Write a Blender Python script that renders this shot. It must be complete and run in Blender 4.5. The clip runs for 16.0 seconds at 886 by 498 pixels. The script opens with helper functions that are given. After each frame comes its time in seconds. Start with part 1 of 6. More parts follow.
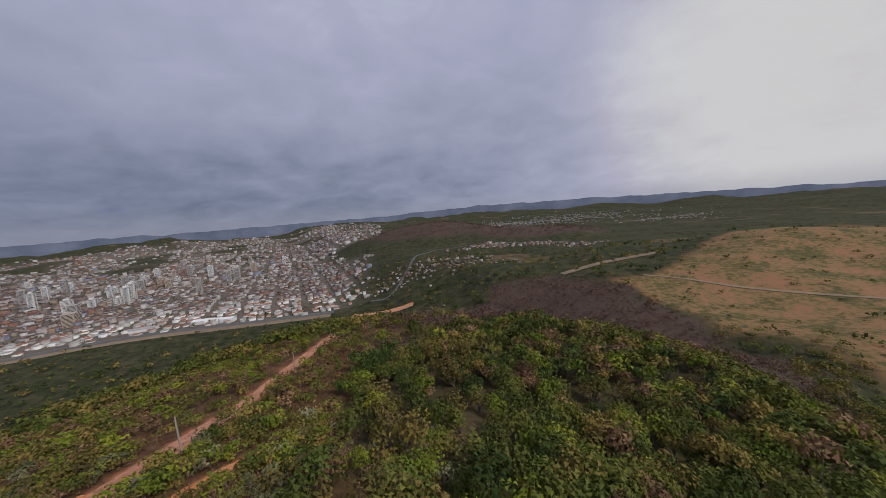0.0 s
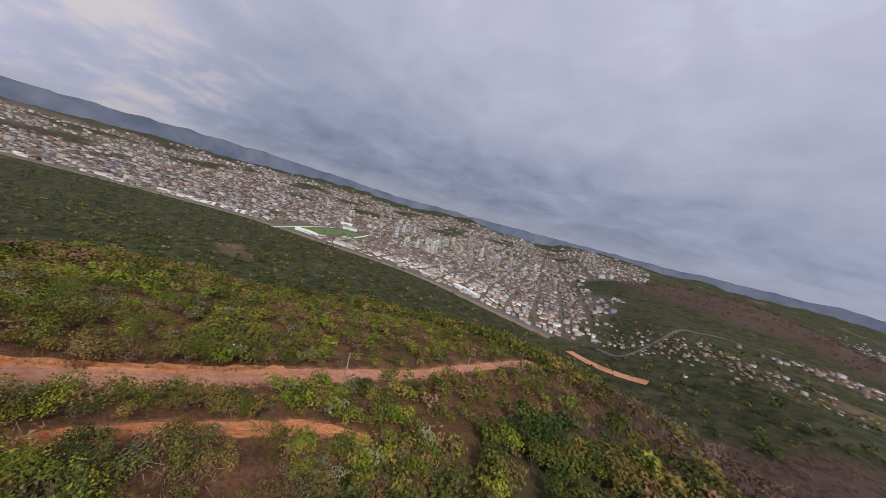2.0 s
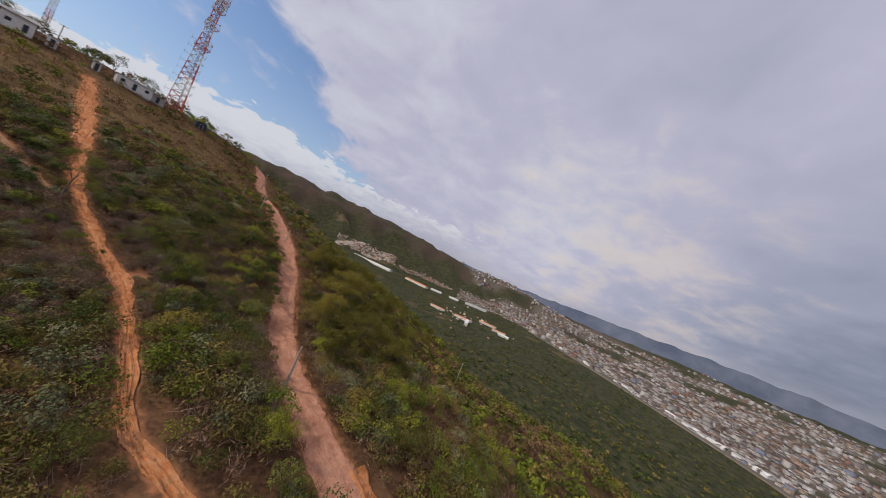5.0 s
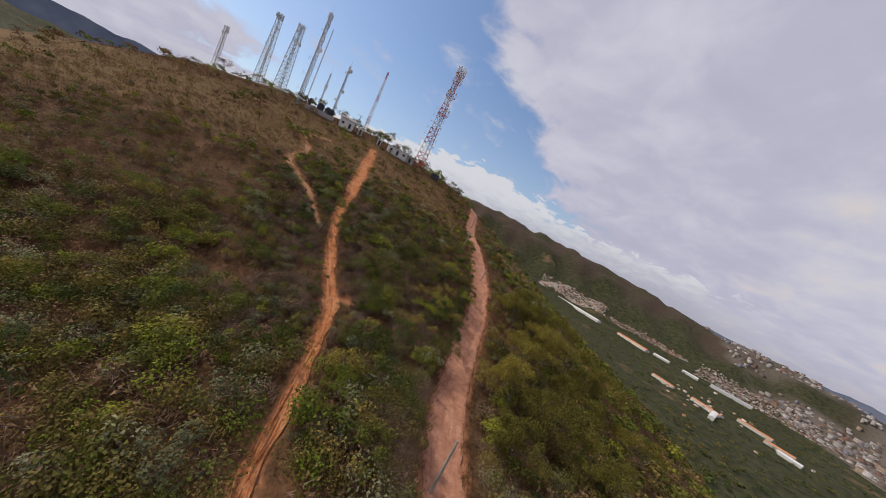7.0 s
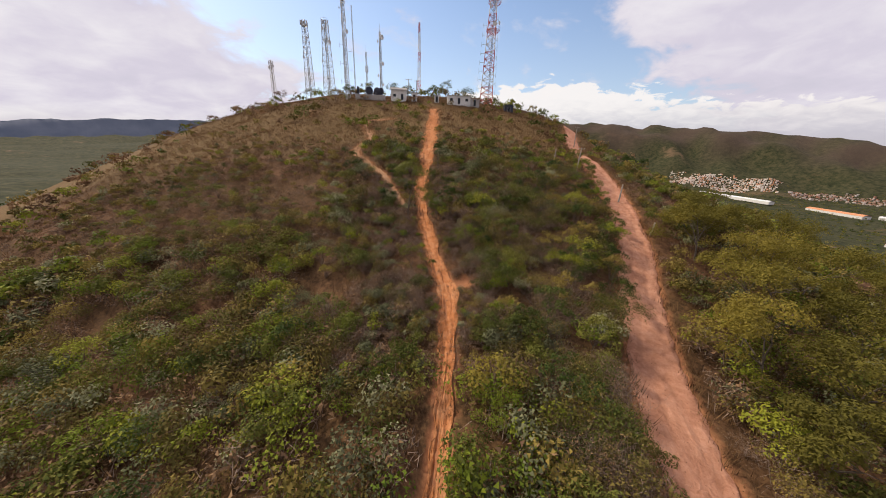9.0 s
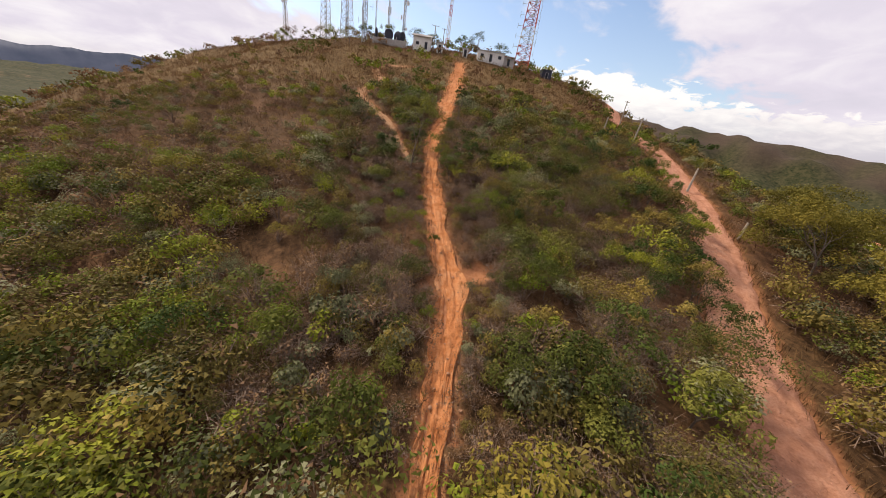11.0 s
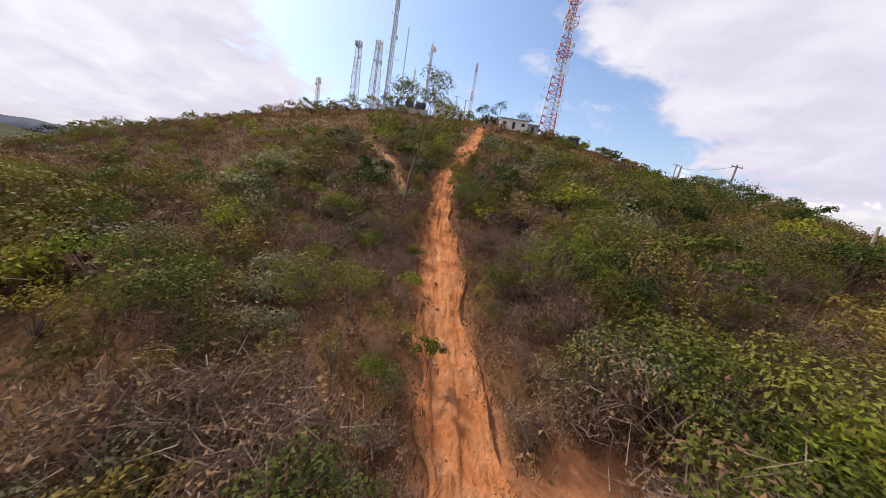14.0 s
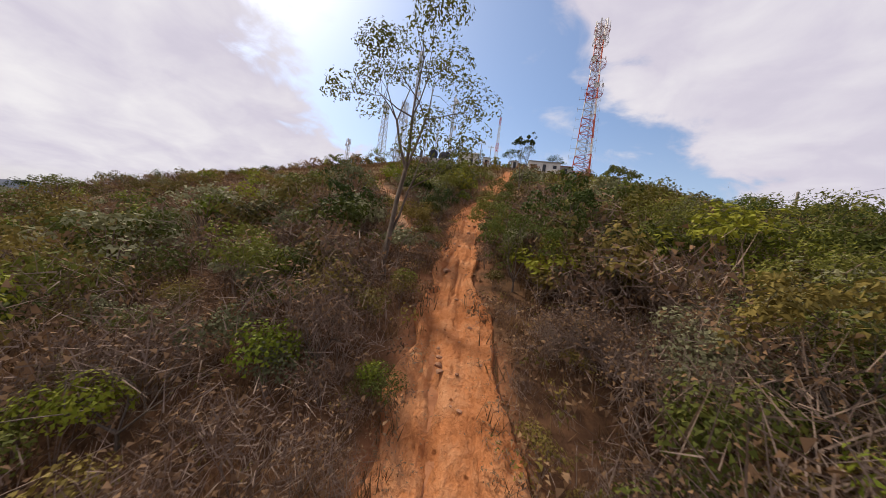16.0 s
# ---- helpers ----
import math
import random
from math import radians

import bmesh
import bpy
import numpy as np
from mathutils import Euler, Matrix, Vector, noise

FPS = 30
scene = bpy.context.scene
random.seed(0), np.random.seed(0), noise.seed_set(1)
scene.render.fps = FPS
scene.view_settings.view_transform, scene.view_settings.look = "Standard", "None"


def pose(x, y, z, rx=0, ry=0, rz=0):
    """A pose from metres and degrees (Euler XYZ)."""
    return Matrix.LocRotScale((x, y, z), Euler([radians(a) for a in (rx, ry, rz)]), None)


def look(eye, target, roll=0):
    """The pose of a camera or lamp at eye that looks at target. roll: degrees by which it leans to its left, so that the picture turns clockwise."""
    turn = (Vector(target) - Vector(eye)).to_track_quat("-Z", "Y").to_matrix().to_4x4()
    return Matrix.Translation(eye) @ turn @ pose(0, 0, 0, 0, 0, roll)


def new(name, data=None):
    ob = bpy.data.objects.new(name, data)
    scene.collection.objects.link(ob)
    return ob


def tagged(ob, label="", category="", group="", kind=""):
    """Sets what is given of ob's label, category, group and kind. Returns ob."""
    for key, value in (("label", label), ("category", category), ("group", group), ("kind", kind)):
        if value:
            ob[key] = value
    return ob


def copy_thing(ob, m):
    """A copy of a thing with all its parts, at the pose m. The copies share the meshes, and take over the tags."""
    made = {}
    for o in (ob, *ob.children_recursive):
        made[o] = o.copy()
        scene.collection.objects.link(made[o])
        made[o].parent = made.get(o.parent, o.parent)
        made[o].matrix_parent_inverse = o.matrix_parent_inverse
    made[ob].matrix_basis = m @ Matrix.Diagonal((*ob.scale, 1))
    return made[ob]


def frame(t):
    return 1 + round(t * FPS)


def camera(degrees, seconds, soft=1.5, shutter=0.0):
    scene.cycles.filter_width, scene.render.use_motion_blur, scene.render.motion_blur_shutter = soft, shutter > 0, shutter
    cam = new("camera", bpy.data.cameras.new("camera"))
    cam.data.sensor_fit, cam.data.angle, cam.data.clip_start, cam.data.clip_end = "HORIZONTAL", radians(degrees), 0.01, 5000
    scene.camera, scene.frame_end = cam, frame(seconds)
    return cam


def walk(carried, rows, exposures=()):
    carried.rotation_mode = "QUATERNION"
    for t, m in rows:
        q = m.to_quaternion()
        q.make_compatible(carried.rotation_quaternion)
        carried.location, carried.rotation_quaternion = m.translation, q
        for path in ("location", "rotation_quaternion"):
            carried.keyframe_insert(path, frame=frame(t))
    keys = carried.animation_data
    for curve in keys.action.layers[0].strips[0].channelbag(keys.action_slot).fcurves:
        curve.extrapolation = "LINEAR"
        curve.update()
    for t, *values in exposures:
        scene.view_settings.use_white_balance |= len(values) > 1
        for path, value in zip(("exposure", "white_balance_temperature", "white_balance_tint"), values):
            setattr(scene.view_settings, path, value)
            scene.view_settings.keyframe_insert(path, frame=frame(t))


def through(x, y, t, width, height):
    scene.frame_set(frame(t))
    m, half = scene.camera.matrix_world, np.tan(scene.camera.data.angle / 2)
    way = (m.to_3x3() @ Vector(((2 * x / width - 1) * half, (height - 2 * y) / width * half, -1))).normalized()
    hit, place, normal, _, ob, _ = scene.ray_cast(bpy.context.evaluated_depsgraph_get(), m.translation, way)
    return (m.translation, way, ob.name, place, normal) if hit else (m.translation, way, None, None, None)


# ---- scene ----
cam = camera(111.3, 16.0, soft=0.5, shutter=0.12)
PATH = [
    (0, (-24.24, -24.95, 13.86), (-25.798, -34.766, 12.763), -4.03),
    (0.5, (-26.22, -28.36, 14.00), (-26.388, -38.294, 12.888), 0.38),
    (1, (-27.35, -32.18, 14.31), (-25.684, -41.965, 13.092), 7.58),
    (1.5, (-28.21, -35.95, 15.18), (-24.459, -45.129, 13.853), 12.82),
    (2, (-27.96, -39.86, 15.34), (-22.060, -47.838, 14.076), 15.76),
    (2.5, (-27.28, -43.04, 15.59), (-19.527, -49.270, 14.537), 18.35),
    (3, (-25.61, -46.13, 15.83), (-16.457, -50.080, 15.057), 21.54),
    (3.5, (-21.72, -48.12, 15.73), (-11.896, -49.933, 15.357), 23.57),
    (4, (-18.5, -50.1, 15.3), (-8.501, -50.04, 15.15), 20.9),
    (4.5, (-15.95, -50.5, 15.6), (-6.35, -47.66, 15.83), 21.1),
    (5, (-12.55, -50.7, 16.1), (-4.106, -45.36, 16.468), 21.8),
    (5.2, (-11.22, -49.65, 16.15), (-3.296, -43.567, 16.538), 22.9),
    (5.5, (-9.4, -47.9, 16.35), (-2.35, -40.807, 16.582), 24.2),
    (6, (-6.95, -45.4, 16.7), (-1.27, -37.173, 16.55), 25.5),
    (6.5, (-5.0, -43.2, 16.85), (-0.51, -34.283, 16.25), 25.8),
    (7, (-3.45, -41.05, 16.78), (0.018, -31.738, 15.683), 25.2),
    (7.3, (-2.70, -39.82, 16.57), (0.211, -30.355, 15.180), 24.22),
    (7.5, (-2.25, -38.72, 15.92), (0.315, -29.185, 14.346), 22.90),
    (8, (-1.70, -35.44, 15.44), (0.265, -25.899, 13.192), 17.89),
    (8.5, (-2.06, -32.73, 14.91), (-0.801, -23.207, 12.115), 8.73),
    (9, (-2.19, -30.47, 14.02), (-1.616, -20.992, 10.871), 1.85),
    (9.5, (-1.93, -27.96, 13.01), (-1.612, -18.520, 9.715), 2.95),
    (9.7, (-1.81, -26.84, 12.83), (-1.518, -17.436, 9.426), 4.37),
    (10, (-1.69, -25.17, 12.39), (-1.398, -15.826, 8.848), 6.13),
    (10.5, (-1.62, -22.46, 11.22), (-1.256, -13.181, 7.517), 8.09),
    (11, (-1.59, -19.88, 9.86), (-1.168, -10.640, 6.053), 8.66),
    (11.5, (-1.45, -17.48, 8.70), (-1.108, -8.265, 4.838), 7.60),
    (11.8, (-1.25, -16.16, 8.27), (-1.076, -6.950, 4.385), 6.09),
    (12, (-1.06, -15.33, 8.10), (-1.057, -6.122, 4.203), 4.72),
    (12.5, (-1.23, -12.97, 7.34), (-1.157, -3.663, 3.689), 6.14),
    (13, (-1.15, -10.47, 6.54), (-1.204, -0.947, 3.482), 6.03),
    (13.5, (-1.16, -8.04, 5.92), (-1.352, 1.698, 3.655), 7.49),
    (14, (-1.11, -5.40, 5.62), (-1.559, 4.456, 4.010), 9.47),
    (14.5, (-1.18, -3.31, 5.36), (-1.777, 6.619, 4.374), 8.95),
    (15, (-1.23, -0.97, 5.49), (-1.883, 8.996, 4.985), 7.62),
    (15.5, (-1.20, 1.53, 5.47), (-2.407, 11.456, 5.307), 7.96),
    (16, (-1.36, 3.77, 5.47), (-3.017, 13.629, 5.357), 7.46),
]
walk(cam, [(t, look(eye, target, roll)) for t, eye, target, roll in PATH],
     [(0, -0.65, 5800, 10), (2.5, -0.3, 6000, 10), (4, -0.38, 6100, 10), (5.2, -0.45, 6100, 10), (7.5, -0.38, 6300, 10), (8.5, -0.05, 6600, 10), (9.5, 0.08, 6800, 10), (12, 0.35, 6900, 10), (13, 0.4, 6900, 10), (14.5, 0.1, 6400, 10), (15.2, 0.06, 6500, 10), (16, 0.0, 6700, 10)])

# ---- sky and sun ----
world = bpy.data.worlds.new("sky")
scene.world = world
world.use_nodes = True
SUN_FROM = Vector((-0.55, 0.45, 0.7)).normalized()


def build_sky():
    """Blue sky behind broken cloud: open towards the summit, heavy and grey over the town."""
    nt = world.node_tree
    link, out = nt.links.new, nt.nodes["Background"]

    def op(kind, a, b=0.0, c=0.0):
        n = nt.nodes.new("ShaderNodeMath")
        n.operation = kind
        for i, v in enumerate((a, b, c)):
            if isinstance(v, (int, float)):
                n.inputs[i].default_value = v
            else:
                link(v, n.inputs[i])
        return n.outputs[0]

    def step(v, lo, hi):
        n = nt.nodes.new("ShaderNodeMapRange")
        n.interpolation_type = "SMOOTHSTEP"
        n.inputs["From Min"].default_value, n.inputs["From Max"].default_value = lo, hi
        link(v, n.inputs["Value"])
        return n.outputs["Result"]

    def blend(f, a, b):
        n = nt.nodes.new("ShaderNodeMix")
        n.data_type = "RGBA"
        link(f, n.inputs["Factor"])
        for k, v in ((6, a), (7, b)):
            if isinstance(v, tuple):
                n.inputs[k].default_value = (*v, 1)
            else:
                link(v, n.inputs[k])
        return n.outputs[2]

    sky = nt.nodes.new("ShaderNodeTexSky")
    sky.sky_type, sky.sun_disc = "NISHITA", False
    sky.sun_elevation, sky.sun_rotation = math.asin(SUN_FROM.z), math.atan2(SUN_FROM.x, SUN_FROM.y)
    co = nt.nodes.new("ShaderNodeTexCoord").outputs["Generated"]
    sep = nt.nodes.new("ShaderNodeSeparateXYZ")
    link(co, sep.inputs[0])
    x, y, z = sep.outputs
    w = op("DIVIDE", 1.0, op("ADD", op("MAXIMUM", z, 0.0), 0.3))
    flat = nt.nodes.new("ShaderNodeCombineXYZ")
    link(op("MULTIPLY", x, w), flat.inputs[0])
    link(op("MULTIPLY", y, w), flat.inputs[1])

    def cloud(scale, detail, rough=0.55, dx=0.0):
        n = nt.nodes.new("ShaderNodeTexNoise")
        n.inputs["Scale"].default_value, n.inputs["Detail"].default_value, n.inputs["Roughness"].default_value = scale, detail, rough
        n.inputs["Distortion"].default_value = 0.4
        a = nt.nodes.new("ShaderNodeVectorMath")
        a.inputs[1].default_value = (dx, dx * 0.7, dx * 1.3)
        link(flat.outputs[0], a.inputs[0])
        link(a.outputs[0], n.inputs["Vector"])
        return n.outputs["Fac"]

    def towards(v):
        n = nt.nodes.new("ShaderNodeVectorMath")
        n.operation = "DOT_PRODUCT"
        n.inputs[1].default_value = Vector(v).normalized()
        link(co, n.inputs[0])
        return n.outputs["Value"]

    big, mid, small = cloud(0.8, 4.0), cloud(1.9, 5.0, 0.5, 3.0), cloud(4.6, 6.0, 0.55, 7.0)
    puff = cloud(9.0, 6.0, 0.55, 11.0)
    bearing, rise = op("ARCTAN2", x, y), op("ARCSINE", z)
    # a lane of open sky over the summit, leaning west as it climbs
    lane = op("ABSOLUTE", op("ADD", bearing, op("MULTIPLY_ADD", rise, 1.05, -0.3)))
    ragged = op("MULTIPLY_ADD", mid, 0.55, op("MULTIPLY_ADD", small, 0.5, -0.525))
    cover = step(op("ADD", lane, ragged), 0.44, 0.58)
    cover = op("MAXIMUM", cover, step(rise, 0.75, 1.0))
    wisps = op("MULTIPLY", step(op("MULTIPLY_ADD", small, 0.6, op("MULTIPLY", mid, 0.4)), 0.55, 0.7), 0.7)
    cover = op("MAXIMUM", cover, wisps)
    storm = op("MULTIPLY", step(towards((0.6, -0.8, 0.06)), 0.3, 0.98), step(z, 0.5, 0.04))
    west = op("MULTIPLY", op("POWER", step(towards((-0.87, -0.45, 0.24)), 0.8, 1.0), 2.0), 0.42)
    north = op("MULTIPLY", step(towards((-0.82, 0.5, 0.3)), 0.45, 0.95), 0.2)
    east = op("MULTIPLY", step(towards((0.66, 0.7, 0.28)), 0.35, 0.95), 0.17)
    warm = op("MULTIPLY", step(towards((0.97, 0.08, 0.16)), 0.88, 1.0), 0.08)
    over = op("MULTIPLY", step(towards((0.2, -0.6, 0.77)), 0.55, 1.0), 0.13)
    lit = op("ADD", op("MAXIMUM", op("MAXIMUM", west, north), east), op("ADD", warm, over))
    tone = op("ADD", op("MULTIPLY_ADD", small, 0.26, op("MULTIPLY_ADD", mid, 0.34, op("MULTIPLY_ADD", big, 0.22, 0.2))), op("SUBTRACT", lit, op("MULTIPLY", storm, 0.32)))
    ramp_node = nt.nodes.new("ShaderNodeValToRGB")
    for el, (p, c) in zip([*ramp_node.color_ramp.elements, ramp_node.color_ramp.elements.new(0.5), ramp_node.color_ramp.elements.new(0.7)], ((0.1, (0.13, 0.165, 0.24)), (1.0, (1.0, 0.96, 1.0)), (0.45, (0.44, 0.45, 0.55)), (0.75, (0.66, 0.63, 0.75)))):
        el.position, el.color = p, (*c, 1)
    link(tone, ramp_node.inputs["Fac"])
    glow = op("MULTIPLY", op("MULTIPLY", step(op("ADD", towards((0.97, 0.12, 0.16)), op("MULTIPLY_ADD", small, 0.16, -0.08)), 0.9, 1.0), step(op("MULTIPLY_ADD", small, 0.5, op("MULTIPLY", mid, 0.5)), 0.44, 0.6)), 0.5)
    cloudy = blend(glow, ramp_node.outputs["Color"], (0.92, 0.76, 0.62))
    cloudy = blend(op("MULTIPLY", west, 1.2), cloudy, (1.0, 0.84, 0.66))
    clear = nt.nodes.new("ShaderNodeMix")
    clear.data_type, clear.blend_type = "RGBA", "MULTIPLY"
    clear.inputs["Factor"].default_value = 1.0
    link(sky.outputs[0], clear.inputs[6])
    clear.inputs[7].default_value = (0.13, 0.14, 0.155, 1)
    veil = nt.nodes.new("ShaderNodeMath")
    veil.operation = "MULTIPLY_ADD"
    link(step(z, 0.45, 0.0), veil.inputs[0])
    veil.inputs[1].default_value, veil.inputs[2].default_value = 0.3, 0.04
    col = blend(cover, blend(veil.outputs[0], clear.outputs[2], (0.7, 0.74, 0.82)), cloudy)
    # heaped cloud low over the ridge beside the summit, bright above and lilac below, and a pale band along the horizon
    crest = op("MULTIPLY_ADD", puff, 0.13, op("MULTIPLY_ADD", mid, 0.12, op("MULTIPLY_ADD", op("ABSOLUTE", op("ADD", bearing, -0.35)), -0.1, 0.055)))
    heap = op("MULTIPLY", step(op("SUBTRACT", crest, z), 0.0, 0.014), step(op("ABSOLUTE", op("ADD", bearing, -0.35)), 0.95, 0.6))
    col = blend(op("MULTIPLY", heap, 0.9), col, blend(step(op("MULTIPLY_ADD", puff, 0.09, z), 0.08, 0.19), (0.55, 0.54, 0.62), (0.93, 0.9, 0.9)))
    band = op("MULTIPLY", step(z, 0.07, 0.0), 0.5)
    col = blend(band, col, (0.5, 0.47, 0.5))
    link(col, out.inputs["Color"])
    out.inputs["Strength"].default_value = 1.0


build_sky()
sun = new("sun", bpy.data.lights.new("sun", "SUN"))
sun.data.energy, sun.data.angle, sun.data.color = 4.0, radians(5), (1.0, 0.88, 0.72)
sun.matrix_world = look(SUN_FROM * 800, (0, 0, 0))

# ---- materials ----
def node_mat(name, rough=0.8, metal=0.0, spec=0.3):
    m = bpy.data.materials.new(name)
    m.use_nodes = True
    nt = m.node_tree
    b = nt.nodes["Principled BSDF"]
    b.inputs["Roughness"].default_value = rough
    b.inputs["Metallic"].default_value = metal
    b.inputs["Specular IOR Level"].default_value = spec
    return m, nt, b


def add(nt, kind, **vals):
    n = nt.nodes.new(kind)
    for k, v in vals.items():
        n.inputs[k.replace("_", " ")].default_value = v
    return n


def place(nt, scale=1.0):
    g = nt.nodes.new("ShaderNodeNewGeometry")
    v = nt.nodes.new("ShaderNodeVectorMath")
    v.operation = "SCALE"
    v.inputs["Scale"].default_value = scale
    nt.links.new(g.outputs["Position"], v.inputs[0])
    return v.outputs[0]


def noise_out(nt, scale, detail=4.0, rough=0.6, vec=None):
    n = add(nt, "ShaderNodeTexNoise", Scale=scale, Detail=detail, Roughness=rough)
    nt.links.new(vec if vec is not None else place(nt), n.inputs["Vector"])
    return n.outputs["Fac"]


def ramp(nt, fac, stops):
    r = nt.nodes.new("ShaderNodeValToRGB")
    e = r.color_ramp.elements
    while len(e) < len(stops):
        e.new(0.5)
    for el, (p, c) in zip(e, stops):
        el.position = p
        el.color = (*c, 1)
    nt.links.new(fac, r.inputs["Fac"])
    return r.outputs["Color"]


def mix(nt, fac, a, b, mode="MIX"):
    m = nt.nodes.new("ShaderNodeMix")
    m.data_type, m.blend_type = "RGBA", mode
    if isinstance(fac, float):
        m.inputs["Factor"].default_value = fac
    else:
        nt.links.new(fac, m.inputs["Factor"])
    for key, v in ((6, a), (7, b)):
        if isinstance(v, tuple):
            m.inputs[key].default_value = (*v, 1)
        else:
            nt.links.new(v, m.inputs[key])
    return m.outputs[2]


def math_node(nt, op, a, b=0.0, c=0.0):
    n = nt.nodes.new("ShaderNodeMath")
    n.operation = op
    for i, v in enumerate((a, b, c)):
        if isinstance(v, (int, float)):
            n.inputs[i].default_value = v
        else:
            nt.links.new(v, n.inputs[i])
    return n.outputs[0]


def smooth_step(nt, fac, lo, hi):
    n = nt.nodes.new("ShaderNodeMapRange")
    n.interpolation_type = "SMOOTHSTEP"
    n.inputs["From Min"].default_value, n.inputs["From Max"].default_value = lo, hi
    nt.links.new(fac, n.inputs["Value"])
    return n.outputs["Result"]


def relief(nt, b, height, strength=0.4, dist=0.05):
    n = nt.nodes.new("ShaderNodeBump")
    n.inputs["Strength"].default_value, n.inputs["Distance"].default_value = strength, dist
    nt.links.new(height, n.inputs["Height"])
    nt.links.new(n.outputs["Normal"], b.inputs["Normal"])


def attr(nt, name):
    a = nt.nodes.new("ShaderNodeAttribute")
    a.attribute_name = name
    return a.outputs["Fac"]


def leaf_mat(name, stops, rough=0.7, through=0.2, island=True):
    """Leaves: colour varies leaf by leaf and plant by plant; some light passes through."""
    m, nt, b = node_mat(name, rough, 0, 0.1)
    g = nt.nodes.new("ShaderNodeNewGeometry")
    own = math_node(nt, "FRACT", math_node(nt, "ADD", attr(nt, "tone"), nt.nodes.new("ShaderNodeObjectInfo").outputs["Random"]))
    stand = math_node(nt, "MULTIPLY_ADD", noise_out(nt, 0.12, 2.0), 0.5, -0.2)
    fac = math_node(nt, "ADD", stand, math_node(nt, "MULTIPLY_ADD", g.outputs["Random Per Island"], 0.3, math_node(nt, "MULTIPLY", own, 0.66)))
    if not island:
        fac = math_node(nt, "MULTIPLY_ADD", noise_out(nt, 3.0), 0.6, 0.2)
    col = ramp(nt, fac, stops)
    nt.links.new(col, b.inputs["Base Color"])
    t = nt.nodes.new("ShaderNodeBsdfTranslucent")
    nt.links.new(col, t.inputs["Color"])
    s = nt.nodes.new("ShaderNodeMixShader")
    s.inputs[0].default_value = through
    nt.links.new(b.outputs[0], s.inputs[1])
    nt.links.new(t.outputs[0], s.inputs[2])
    nt.links.new(s.outputs[0], nt.nodes["Material Output"].inputs[0])
    return m


def plain_mat(name, dark, light, scale=6.0, rough=0.7, metal=0.0, bump=0.15, dist=0.01, spec=0.3):
    m, nt, b = node_mat(name, rough, metal, spec)
    n1, n2 = noise_out(nt, scale, 6.0), noise_out(nt, scale * 0.17, 3.0)
    col = ramp(nt, math_node(nt, "MULTIPLY_ADD", n2, 0.5, math_node(nt, "MULTIPLY", n1, 0.5)), [(0.3, dark), (0.7, light)])
    nt.links.new(col, b.inputs["Base Color"])
    relief(nt, b, n1, bump, dist)
    return m


def varied_mat(name, stops, rough=0.8, soil=(0.38, 0.8)):
    """One flat tone a piece, picked piece by piece, with soiling over it; the default range also darkens for cloud
    shade.
    """
    m, nt, b = node_mat(name, rough)
    g = nt.nodes.new("ShaderNodeNewGeometry")
    r = nt.nodes.new("ShaderNodeValToRGB")
    r.color_ramp.interpolation = "CONSTANT"
    e = r.color_ramp.elements
    while len(e) < len(stops):
        e.new(0.5)
    for el, (p, c) in zip(e, stops):
        el.position, el.color = p, (*c, 1)
    nt.links.new(g.outputs["Random Per Island"], r.inputs["Fac"])
    dirt = ramp(nt, noise_out(nt, 0.25, 5.0), [(0.3, (soil[0], soil[0] * 0.96, soil[0] * 0.93)), (0.7, (soil[1], soil[1] * 0.985, soil[1] * 0.97))])
    nt.links.new(mix(nt, 1.0, r.outputs["Color"], dirt, "MULTIPLY"), b.inputs["Base Color"])
    return m


LEAF_GREEN = leaf_mat("leaf_green", [(0.0, (0.032, 0.044, 0.01)), (0.5, (0.09, 0.105, 0.021)), (1.0, (0.21, 0.2, 0.042))])
LEAF_BRIGHT = leaf_mat("leaf_bright", [(0.0, (0.075, 0.115, 0.013)), (0.5, (0.155, 0.19, 0.02)), (1.0, (0.3, 0.29, 0.035))])
LEAF_OLIVE = leaf_mat("leaf_olive", [(0.0, (0.06, 0.055, 0.016)), (0.5, (0.145, 0.115, 0.032)), (1.0, (0.3, 0.22, 0.055))])
LEAF_GREY = leaf_mat("leaf_grey", [(0.0, (0.06, 0.066, 0.036)), (0.5, (0.14, 0.145, 0.072)), (1.0, (0.33, 0.32, 0.18))])
LEAF_DRY = leaf_mat("leaf_dry", [(0.0, (0.07, 0.042, 0.027)), (0.5, (0.17, 0.1, 0.056)), (1.0, (0.34, 0.21, 0.11))], 0.8, 0.15)
LEAF_DARK = leaf_mat("leaf_dark", [(0.0, (0.018, 0.032, 0.009)), (0.5, (0.05, 0.075, 0.016)), (1.0, (0.12, 0.145, 0.03))])
BARE_CROWN = leaf_mat("bare_crown", [(0.0, (0.062, 0.036, 0.026)), (0.5, (0.12, 0.072, 0.052)), (1.0, (0.2, 0.125, 0.095))], 0.9, 0.1)
LEAF_TAWNY = leaf_mat("leaf_tawny", [(0.0, (0.075, 0.07, 0.014)), (0.5, (0.15, 0.13, 0.025)), (1.0, (0.28, 0.22, 0.04))], 0.7, 0.3)
STRAW = leaf_mat("straw", [(0.0, (0.07, 0.038, 0.019)), (0.5, (0.14, 0.078, 0.037)), (1.0, (0.26, 0.16, 0.075))], 0.8, 0.2)
TWIG = plain_mat("twig_bark", (0.12, 0.083, 0.063), (0.33, 0.24, 0.185), 20, 0.9, 0, 0.3)
